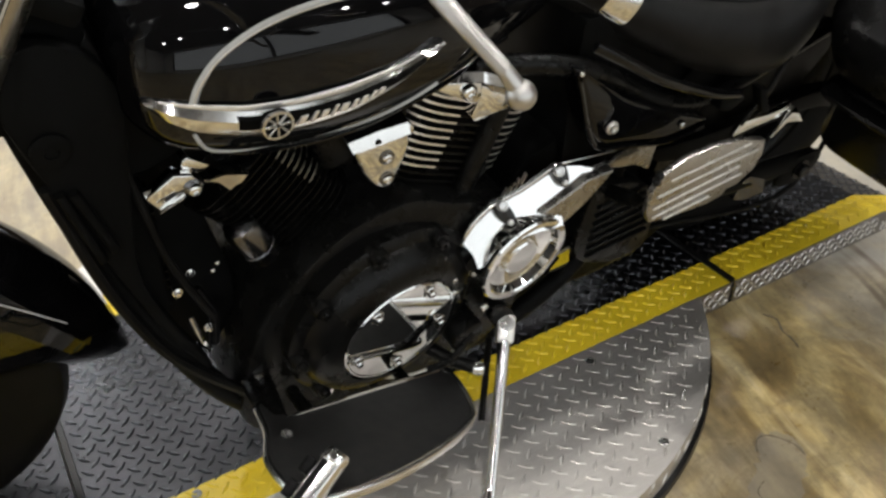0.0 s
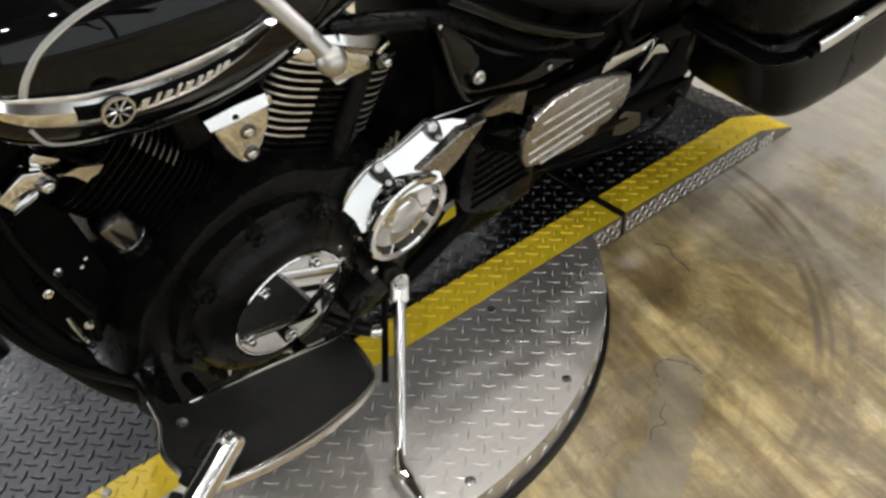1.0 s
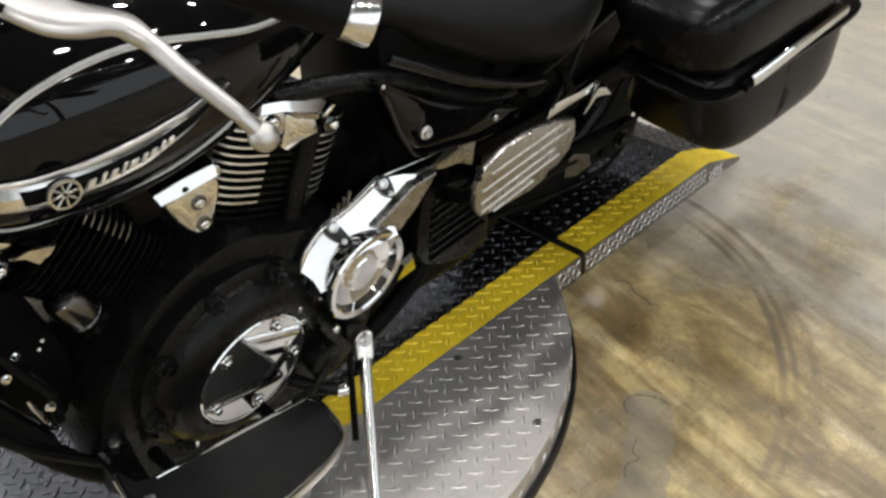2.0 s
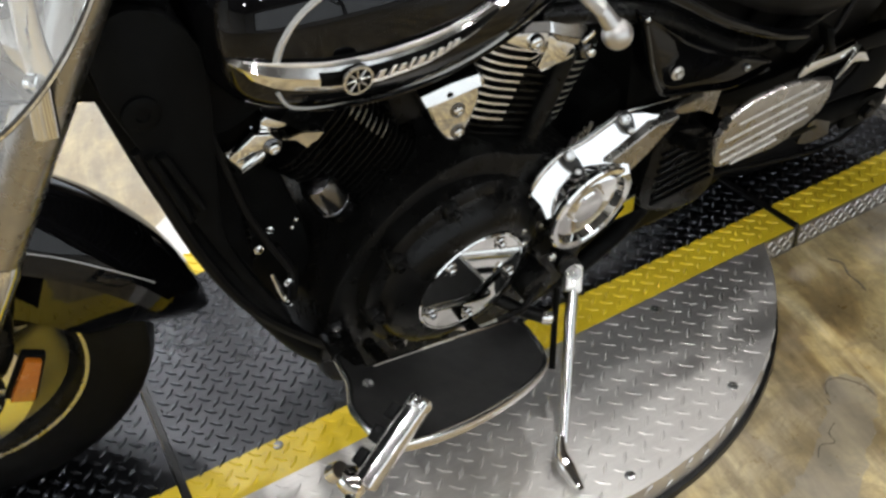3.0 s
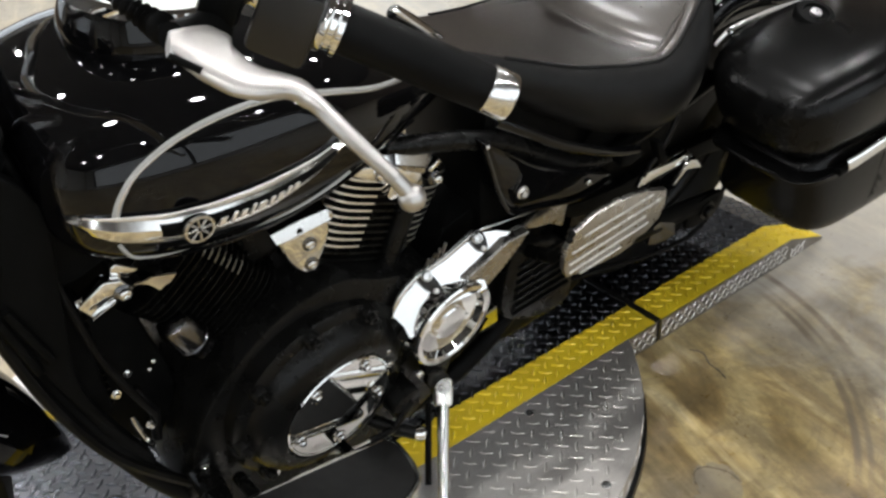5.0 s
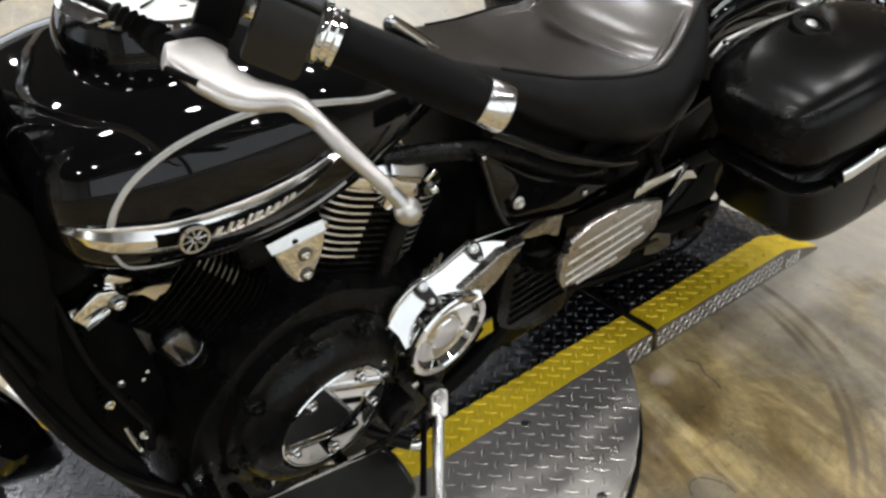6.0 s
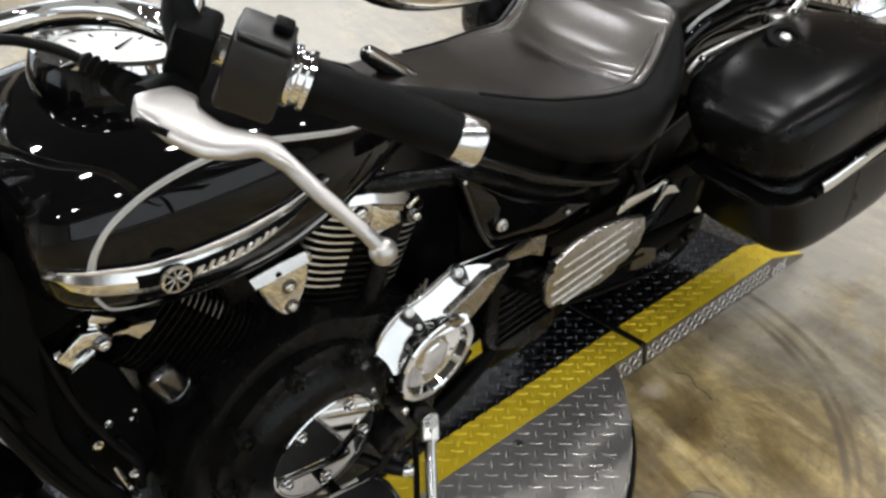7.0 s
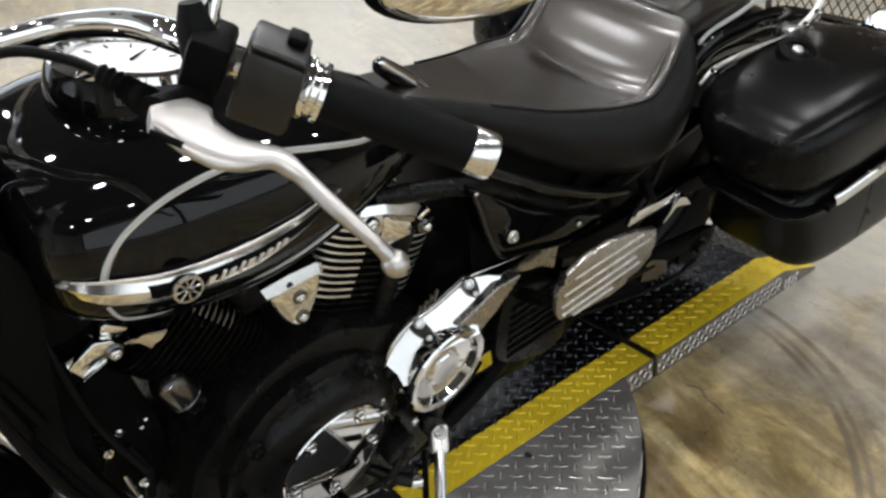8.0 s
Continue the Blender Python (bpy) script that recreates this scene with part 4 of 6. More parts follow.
    part("cover_bevel", loft([smooth_line(front, 3), smooth_line(back, 3), [p + Vector((0, 0.05, 0.0)) for p in smooth_line(back, 3)]], caps=False, closed=False), M_CHROME, rc, angle=15)
    part("cover_side", prism([(0.0861, 0.6393), (0.1308, 0.6112), (0.1334, 0.5884), (0.1023, 0.5886), (0.0801, 0.5831), (0.072, 0.5947), (0.0819, 0.6173)], -0.12, -0.02, 0.003, 2), M_CHROME, rc)
    part("cover_groove", prism([(0.0868, 0.6436), (0.1369, 0.6192), (0.1328, 0.6102), (0.1, 0.627)], -0.123, -0.05, 0.0012, 1), M_RIBPLATE, rc)
    hi = smooth_line([(0.0837, -0.1118, 0.6625), (0.0959, -0.1118, 0.6637), (0.1242, -0.1118, 0.6495), (0.1568, -0.1118, 0.6244)], 5)
    lo = smooth_line([(0.0805, -0.122, 0.647), (0.0962, -0.122, 0.6388), (0.1151, -0.122, 0.6287), (0.1364, -0.122, 0.6177)], 5)
    part("cover_cap", loft([[p + Vector((0, 0.09, 0.002)) for p in hi], hi, lo, [p + Vector((0, 0.02, -0.006)) for p in lo]], caps=False, closed=False), M_SOFTCHROME, rc, "domed rocker lid", angle=25)
    bolts(rc, [(0.0606, -0.1255, 0.6405)], LEFT, 0.0115, 0.009)
    bolts(rc, [(0.157, -0.118, 0.592)], LEFT, 0.0085, 0.01)
    part("cover_foot", lathe([(0.013, 0), (0.013, 0.03), (0.011, 0.034), (0, 0.034)], (0.1545, -0.085, 0.592), LEFT, 20), M_DARKCHROME, rc)
    part("cover_ear", prism([(0.1445, 0.6085), (0.1635, 0.622), (0.168, 0.615), (0.148, 0.6025)], -0.118, -0.08, 0.002, 1), M_CHROME, rc)
    # front rocker cover
    fc = part("front_rocker_cover", prism([(-0.3451, 0.6015), (-0.3103, 0.6227), (-0.2904, 0.6164), (-0.284, 0.6039), (-0.3012, 0.5941), (-0.3321, 0.579)], -0.1, -0.08, 0.002, 2), M_CHROME, bike, "chrome front rocker cover")
    part("cover_cap", prism([(-0.2966, 0.631), (-0.2904, 0.6343), (-0.2652, 0.6148), (-0.2805, 0.6084), (-0.3001, 0.6186)], -0.09, -0.06, 0.002, 2), M_CHROME, fc)
    part("cover_side", prism([(-0.2793, 0.603), (-0.2535, 0.6054), (-0.223, 0.5952), (-0.2341, 0.5842), (-0.2418, 0.5829), (-0.25, 0.5775), (-0.2625, 0.5938)], -0.1, -0.08, 0.002, 1), M_CHROME, fc)
    part("cover_bevel", prism([(-0.3328, 0.5815), (-0.3023, 0.595), (-0.3046, 0.5892), (-0.3348, 0.578)], -0.104, -0.09, 0.001, 1), M_SOFTCHROME, fc)
    part("bolt_seat", lathe([(0.0115, 0), (0.0115, 0.004), (0.009, 0.006), (0, 0.006)], (-0.2912, -0.098, 0.5985), LEFT, 20), M_DARKCHROME, fc)
    bolts(fc, [(-0.2912, -0.102, 0.5985)], LEFT, 0.0085, 0.007)
    # shield-shaped intake cover between the cylinders
    hc = part("intake_cover", prism([(-0.1125, 0.623), (-0.0375, 0.629), (-0.0365, 0.61), (-0.0408, 0.5938), (-0.0485, 0.578), (-0.0575, 0.564), (-0.0665, 0.5545), (-0.0755, 0.5521), (-0.0858, 0.5589), (-0.0945, 0.571), (-0.1017, 0.5848), (-0.107, 0.602)], -0.152, -0.11, 0.006, 3, 0.03), M_CHROME, bike, "chrome shield-shaped intake cover")
    part("cover_lip", prism([(-0.1195, 0.6365), (-0.0377, 0.6418), (-0.0325, 0.6358), (-0.0335, 0.6255), (-0.1105, 0.6185)], -0.156, -0.1, 0.003, 2), M_CHROME, hc)
    bevel = [[(-0.1231, -0.158, 0.6417), (-0.0829, -0.158, 0.6465), (-0.0433, -0.158, 0.6471)], [(-0.1192, -0.164, 0.629), (-0.0812, -0.164, 0.6312), (-0.0432, -0.164, 0.6338)]]
    part("cover_bevel", loft([[Vector(p) + Vector((0.004, 0.03, 0.004)) for p in bevel[0]]] + bevel, caps=False, closed=False), M_SOFTCHROME, hc)
    for p in ((-0.0694, -0.152, 0.6003), (-0.0694, -0.152, 0.5674)):
        part("bolt_seat", lathe([(0.0105, -0.002), (0.0105, 0.001), (0.008, 0.002), (0, 0.002)], p, LEFT, 18), M_DARKCHROME, hc)
    bolts(hc, [(-0.0694, -0.154, 0.6003), (-0.0694, -0.154, 0.5674)], LEFT, 0.0068, 0.004)
    part("lip_screw", lathe([(0.0042, 0), (0.0042, 0.003), (0, 0.003)], (-0.086, -0.1605, 0.634), LEFT, 10), M_SATIN, hc)
    part("intake_body", prism([(-0.13, 0.56), (-0.02, 0.56), (0.0, 0.66), (-0.15, 0.66)], -0.1, 0.1, 0.01), M_SATIN, bike, "black intake body")
    # pushrod tube and small pale bracket behind the rear cylinder
    part("breather_stub", prism([(0.0863, 0.4698), (0.1015, 0.4988), (0.1164, 0.4951), (0.1211, 0.4764), (0.1045, 0.4626)], -0.1, -0.06, 0.003), M_STEEL, bike, "pale metal breather stub")
    # oil filter can at the front
    o2 = Vector((-0.245, -0.088, 0.52))
    can = part("oil_filter", lathe([(0.0, 0.0), (0.014, 0.001), (0.021, 0.005), (0.0245, 0.014), (0.026, 0.052), (0.027, 0.053), (0.027, 0.056), (0.026, 0.058), (0.026, 0.075), (0, 0.075)], o2, (0.4, 0.1, -0.9), 36), M_DARKCHROME, bike, "dark polished metal canister")
    part("canister_seam", lathe([(0.0274, 0.0535), (0.0274, 0.0555), (0.026, 0.0555), (0.026, 0.0535)], o2, (0.4, 0.1, -0.9), 36, loop=True), M_DARKCHROME, can)
    # lower engine parts
    part("oil_pan", prism(rounded([(-0.22, 0.14), (-0.02, 0.1), (0.16, 0.12), (0.18, 0.18), (-0.24, 0.2)], 3), -0.1, 0.1, 0.01), M_SATIN, bike, "black oil pan")
    for p0, p1, r in ((Vector((-0.21, -0.1, 0.22)), Vector((-0.15, -0.12, 0.19)), 0.012), (Vector((-0.3, -0.09, 0.33)), Vector((-0.31, -0.085, 0.43)), 0.007)):
        part("hose", tube([p0, (p0 + p1) / 2 + Vector((0.01, -0.01, 0.01)), p1], r, 10), M_CABLE, bike)
    for p, a, r in (((-0.165, -0.135, 0.195), (0.4, -0.8, 0.2), 0.009), ((-0.255, -0.12, 0.255), (-0.4, -0.8, 0.3), 0.006), ((-0.305, -0.1, 0.372), LEFT, 0.005), ((-0.335, -0.1, 0.45), LEFT, 0.0045), ((-0.315, -0.1, 0.475), LEFT, 0.004)):
        part("fitting", bolt_head(p, a, r, r * 1.4), M_CHROME, bike)
    part("dip_lever", tube([(-0.325, -0.1, 0.4), (-0.318, -0.105, 0.35), (-0.31, -0.105, 0.335)], [0.003, 0.006, 0.004], 8), M_CHROME, bike)
    # black engine bolts near the stand
    part("gear_link", tube([(-0.02, -0.19, 0.21), (0.02, -0.195, 0.215), (0.06, -0.19, 0.25)], 0.006, 8), M_SATIN, bike)
    part("stand_switch", prism(rounded([(0.035, 0.215), (0.075, 0.235), (0.07, 0.27), (0.03, 0.255)], 3), -0.19, -0.14, 0.004), M_SATIN, bike)
    bolts(bike, [(0.08, -0.18, 0.29)], LEFT, 0.007, 0.006)
    part("footpeg_tube", tube([(0.0, -0.13, 0.2), (0.03, -0.18, 0.195), (0.055, -0.205, 0.19)], 0.011, 12), M_SATIN, bike)
    part("tube_cap", lathe([(0.012, 0), (0.012, 0.012), (0.009, 0.016), (0, 0.016)], (0.055, -0.205, 0.19), (0.8, -0.6, -0.1), 14), M_CHROME, bike)


build_engine()


# -- drive pulley cover, side cover, frame rear --
def build_drive():
    pc = part("pulley_cover", prism([(0.06, 0.36), (0.07, 0.41), (0.092, 0.434), (0.117, 0.446), (0.152, 0.453), (0.199, 0.471), (0.224, 0.476), (0.253, 0.464), (0.24, 0.42), (0.2234, 0.3803), (0.235, 0.345), (0.22, 0.3), (0.165, 0.27), (0.115, 0.29), (0.08, 0.32)], -0.143, -0.134, 0.002, 1), M_CHROME, bike, "chrome drive pulley cover with a round hub")
    face = [(0.053, -0.1527, 0.4064), (0.0615, -0.1495, 0.4142), (0.0762, -0.1453, 0.4258), (0.0965, -0.1429, 0.4364), (0.1192, -0.1418, 0.4458), (0.1538, -0.1437, 0.4546), (0.2025, -0.1433, 0.4718), (0.2237, -0.1439, 0.4781), (0.2494, -0.1514, 0.4751), (0.27, -0.16, 0.4686), (0.252, -0.1624, 0.4587), (0.2058, -0.1661, 0.4372), (0.1805, -0.1675, 0.4265), (0.2061, -0.1793, 0.4166), (0.2055, -0.1866, 0.405), (0.15, -0.1771, 0.401), (0.105, -0.1744, 0.39), (0.082, -0.1796, 0.374), (0.066, -0.1773, 0.3722), (0.0632, -0.1655, 0.3898)]
    part("cover_face", loft([[Vector(p) + Vector((0, 0.01, -0.004)) for p in face], face]), M_SOFTCHROME, pc, "sloping polished face", smooth=False)
    part("cover_flange", tube(smooth_line([(0.0551, -0.145, 0.3963), (0.065, -0.145, 0.421), (0.0874, -0.145, 0.4448), (0.1137, -0.145, 0.4565), (0.1497, -0.145, 0.4632), (0.1975, -0.145, 0.4818), (0.2172, -0.145, 0.4862), (0.2621, -0.145, 0.4804), (0.3229, -0.145, 0.4732)], 4), spread([0.003, 0.0045, 0.0045, 0.004, 0.0035, 0.0035, 0.0035, 0.0025, 0.001], 33), 10), M_CHROME, pc)
    part("cover_flank", prism([(0.1699, 0.4311), (0.2011, 0.4434), (0.2506, 0.4651), (0.2975, 0.4666), (0.289, 0.4564), (0.2529, 0.4222), (0.2178, 0.3966), (0.2005, 0.414)], -0.1755, -0.15, 0.0015, 1), M_RIBPLATE, pc, smooth=False)
    part("belt_guard_tip", prism([(0.3477, 0.4754), (0.4047, 0.4652), (0.3981, 0.4147), (0.3675, 0.4338), (0.3377, 0.4398), (0.2998, 0.4504)], -0.15, -0.14, 0.002, 2), M_RIBPLATE, bike, "small chrome belt guard plate")
    part("lower_plate", loft([[(0.2338, -0.15, 0.3052), (0.2617, -0.15, 0.3107)], [(0.2917, -0.125, 0.231), (0.2442, -0.125, 0.231)], [(0.285, -0.115, 0.235), (0.235, -0.115, 0.24)]], caps=False, closed=False), M_CHROME, pc)
    part("front_plate", prism([(0.0757, 0.3284), (0.1086, 0.2916), (0.124, 0.326), (0.085, 0.3515)], -0.147, -0.12, 0.002, 1), M_CHROME, pc)
    c = Vector((0.149, -0.181, 0.353)) - SIDE * 0.07
    part("hub", lathe([(0.07, 0.01), (0.07, 0.052), (0.078, 0.06), (0.0785, 0.067), (0.076, 0.07), (0.068, 0.0705), (0.065, 0.068), (0.06, 0.056), (0.036, 0.05), (0.034, 0.052), (0.031, 0.06), (0.028, 0.0625), (0.0, 0.0635)], c, SIDE, 64), M_CHROME, pc, "turned chrome hub", angle=22)
    slope = Vector((-0.18, -0.83, 0.53)).normalized()
    lugs_at = [[(0.102, -0.1447, 0.4581), (0.1146, -0.1458, 0.4607), (0.1269, -0.1567, 0.4478), (0.133, -0.1707, 0.428), (0.1245, -0.1724, 0.4224), (0.1095, -0.1609, 0.4353), (0.1033, -0.1511, 0.4486)], [(0.2005, -0.148, 0.4865), (0.2155, -0.1488, 0.4903), (0.2227, -0.1557, 0.4819), (0.2215, -0.1662, 0.465), (0.2128, -0.168, 0.4594), (0.2043, -0.1597, 0.4695)]]
    heads = [((0.1149, -0.1522, 0.4527), (0.1211, -0.1675, 0.4308)), ((0.2078, -0.1539, 0.4815), (0.2131, -0.1648, 0.4663))]
    for ring, (big, small) in zip(lugs_at, heads):
        ring = smooth_line(ring, 3, True)
        part("cover_lug", loft([[p - slope * 0.014 for p in ring], [p - slope * 0.002 for p in ring], [p * 0.85 + sum(ring, Vector()) / len(ring) * 0.15 for p in ring]]), M_SWITCH, pc, "black bolt lug")
        part("cover_bolt", lathe([(0.0085, 0), (0.0085, 0.004), (0.007, 0.0075), (0.004, 0.008), (0.0035, 0.006), (0, 0.006)], big, slope, 18), M_STEEL, pc)
        part("lug_screw", lathe([(0.0045, 0), (0.0045, 0.004), (0.003, 0.005), (0, 0.005)], small, slope, 12), M_STEEL, pc)
    for p, r in (((0.1109, -0.1694, 0.4036), 0.0115), ((0.1841, -0.1787, 0.4138), 0.0105)):
        part("cover_boss", lathe([(r, -0.01), (r, 0.0), (r * 0.8, 0.002), (0, 0.002)], p, slope, 16), M_SWITCH, pc)
    for k in range(4):
        x = 0.142 + 0.0105 * k
        part("cooling_rib", prism([(x - 0.025, 0.458 + 0.005 * k), (x - 0.0235, 0.458 + 0.005 * k), (x - 0.0165, 0.475 + 0.005 * k), (x - 0.018, 0.475 + 0.005 * k)], -0.147, -0.142), M_STEEL, pc, smooth=False)
    # bosses left of the cover
    part("cable_guide", merge(lathe([(0.024, 0), (0.024, 0.03), (0.02, 0.036), (0, 0.036)], (0.069, -0.12, 0.369), LEFT, 20), lathe([(0.014, 0.03), (0.014, 0.042), (0, 0.042)], (0.069, -0.12, 0.369), LEFT, 16)), M_SATIN, bike)
    bolts(bike, [(0.03, -0.168, 0.36), (0.035, -0.165, 0.33)], LEFT, 0.006, 0.006)
    # side cover under the seat
    edge = [(0.2164, 0.6402), (0.2366, 0.6291), (0.2756, 0.5982), (0.3229, 0.566), (0.4119, 0.5202), (0.5029, 0.4786), (0.4972, 0.4707), (0.4707, 0.4663), (0.4179, 0.4649), (0.3469, 0.4821), (0.286, 0.4967), (0.2656, 0.5161), (0.2462, 0.5564), (0.2298, 0.6038)]
    crown = [(-0.11, 1.0), (-0.14, 1.0), (-0.1465, 0.985), (-0.1505, 0.95), (-0.152, 0.8), (-0.152, 0.4)]
    cx, cz = sum(p[0] for p in edge) / len(edge), sum(p[1] for p in edge) / len(edge)
    sc = part("side_cover", loft([[(cx + (x - cx) * k, y + 0.1 * max(0.0, z - cz) * (1 if y < -0.12 else 0), cz + (z - cz) * k) for x, z in rounded(edge, 3)] for y, k in crown]), M_GLOSS, bike, "gloss black triangular side cover", angle=60)
    part("cover_rim", tube(smooth_line([(x, -0.15, z - 0.004) for x, z in edge[6:] + edge[:1]], 4), 0.0045, 8), M_GLOSS, sc)

    part("washer_bolt", merge(lathe([(0.0105, 0), (0.0105, 0.003), (0.009, 0.004), (0, 0.004)], (0.2943, -0.1535, 0.5294), LEFT, 22), lathe([(0.007, 0.003), (0.007, 0.008), (0.0045, 0.008), (0.004, 0.005), (0, 0.005)], (0.2943, -0.1535, 0.5294), LEFT, 14)), M_FINEDGE, sc, "chrome bolt with a wide washer")
    bolts(sc, [(0.4433, -0.153, 0.4876)], LEFT, 0.006, 0.005)
    bolts(bike, [(0.2211, -0.152, 0.6365)], LEFT, 0.004, 0.004)
    # black space frame and battery box behind the covers
    part("battery_box", prism(rounded([(0.26, 0.45), (0.29, 0.44), (0.5, 0.46), (0.62, 0.52), (0.6, 0.62), (0.3, 0.68), (0.26, 0.64)], 3), -0.1, 0.1, 0.01), M_DARK, bike, "black battery box and inner fender")
    for sgn in (-1, 1):
        part("frame_rail", tube(smooth_line([(0.08, 0.1 * sgn, 0.66), (0.25, 0.12 * sgn, 0.62), (0.42, 0.125 * sgn, 0.52), (0.55, 0.12 * sgn, 0.5), (0.78, 0.12 * sgn, 0.56)], 6), 0.015, 12), M_SATIN, bike)
        part("lower_frame_tube", tube(smooth_line([(-0.45, 0.06 * sgn, 0.74), (-0.42, 0.085 * sgn, 0.58), (-0.376, 0.1 * sgn, 0.42), (-0.296, 0.11 * sgn, 0.235), (-0.2, 0.115 * sgn, 0.165), (0.0, 0.115 * sgn, 0.14), (0.2, 0.115 * sgn, 0.155), (0.34, 0.115 * sgn, 0.26), (0.36, 0.115 * sgn, 0.42)], 6), 0.017, 12), M_DARK, bike, "black frame tube")
    # added mass between the wheels, blocks window light reflected in the lane
    part("underbody_block", prism(rounded([(0.14, 0.15), (0.36, 0.13), (0.55, 0.17), (0.57, 0.3), (0.52, 0.46), (0.2, 0.46)], 3), -0.085, 0.11, 0.01), M_DARK, bike, "black mass added under the frame to keep the lane dark")
    # slotted black pivot cover ahead of the swingarm
    pv = part("pivot_cover", prism(rounded([(0.312, 0.405), (0.415, 0.37), (0.448, 0.25), (0.391, 0.216), (0.287, 0.264), (0.286, 0.36)], 4), -0.145, -0.1, 0.008), M_SATIN, bike, "slotted satin black pivot cover")
    for k in range(7):
        z = 0.262 + 0.017 * k
        x0, x1 = 0.303 + 0.001 * k, 0.432 - 0.004 * k
        part("slot_rib", prism([(x0, z), (x1, z + 0.012), (x1, z + 0.017), (x0, z + 0.005)], -0.152, -0.14, 0.0015, 1), M_SATIN, pv)
    # swingarm and axle plate
    for sgn in (-1, 1):
        arm = part("swingarm", tube([(0.36, 0.12 * sgn, 0.33), (0.55, 0.135 * sgn, 0.3), (0.84, 0.14 * sgn, 0.28)], [0.03, 0.026, 0.022], 14, 0.6, (0, 1, 0)), M_DARK, bike, "black swingarm")
        part("axle_plate", prism(rounded([(0.755, 0.245), (0.83, 0.24), (0.86, 0.27), (0.85, 0.3), (0.77, 0.295)], 3), 0.146 * sgn - 0.005, 0.146 * sgn + 0.005, 0.003), M_DARK, arm)
        part("axle_nut", bolt_head((0.81, 0.15 * sgn, 0.27), (0, sgn, 0), 0.014, 0.014), M_SATIN, arm)
    part("axle_adjuster", loft([[(0.6455, -0.156, 0.306), (0.6564, -0.158, 0.312), (0.7045, -0.156, 0.287)], [(0.652, -0.146, 0.278), (0.685, -0.144, 0.265), (0.729, -0.146, 0.242)], [(0.665, -0.134, 0.238), (0.69, -0.134, 0.228), (0.713, -0.134, 0.224)], [(0.665, -0.12, 0.24), (0.69, -0.12, 0.23), (0.713, -0.12, 0.226)]], caps=False, closed=False), M_DARKCHROME, bike, "small chrome axle adjuster", smooth=False)
    part("belt_guard", prism(rounded([(0.4, 0.43), (0.55, 0.42), (0.8, 0.43), (0.9, 0.4), (0.88, 0.375), (0.78, 0.395), (0.5, 0.385)], 3), -0.13, -0.1, 0.004), M_DARK, bike, "black belt guard")
    part("drive_belt", tube(smooth_line([(0.14, -0.115, 0.44), (0.45, -0.115, 0.4), (0.82, -0.115, 0.4), (0.92, -0.115, 0.3), (0.82, -0.115, 0.17), (0.45, -0.115, 0.24), (0.14, -0.115, 0.3)], 5), 0.005, 8), M_RUBBER, bike, "black toothed drive belt")
    # shock brackets and reflector under the seat corner
    # added black filler, hides the lit floor between seat and bag
    part("rear_gap_filler", prism([(0.44, 0.5), (0.5, 0.4), (0.72, 0.38), (0.82, 0.5), (0.8, 0.7), (0.68, 0.72), (0.6, 0.67)], -0.112, -0.1, 0.003), M_DARK, bike, "black filler panel between seat and bag")
    part("seat_bracket", prism([(0.5611, 0.5347), (0.579, 0.5297), (0.6074, 0.476), (0.5857, 0.4817)], -0.185, -0.165, 0.003), M_DARK, bike, "dark plastic strap bracket")
    part("seat_clip", prism([(0.4819, 0.5181), (0.4834, 0.5425), (0.5225, 0.5339), (0.5383, 0.5219), (0.5064, 0.5076)], -0.182, -0.16, 0.003), M_DARK, bike, "dark plastic seat clip")
    part("bag_stay", tube([(0.56, -0.17, 0.46), (0.6, -0.175, 0.52), (0.63, -0.175, 0.6)], 0.005, 10), M_SATIN, bike)
    part("bag_mount_plate", prism([(0.5605, 0.432), (0.572, 0.456), (0.6756, 0.469), (0.6960, 0.4487), (0.6659, 0.4391), (0.6, 0.4357)], -0.165, -0.155, 0.002), M_CHROME, bike, "chrome bag mount plate")
    part("bag_mount_hook", prism([(0.6563, 0.4), (0.6925, 0.4565), (0.7309, 0.4119), (0.7044, 0.4207), (0.685, 0.424)], -0.17, -0.16, 0.002), M_CHROME, bike, "chrome bag mount hook")


build_drive()


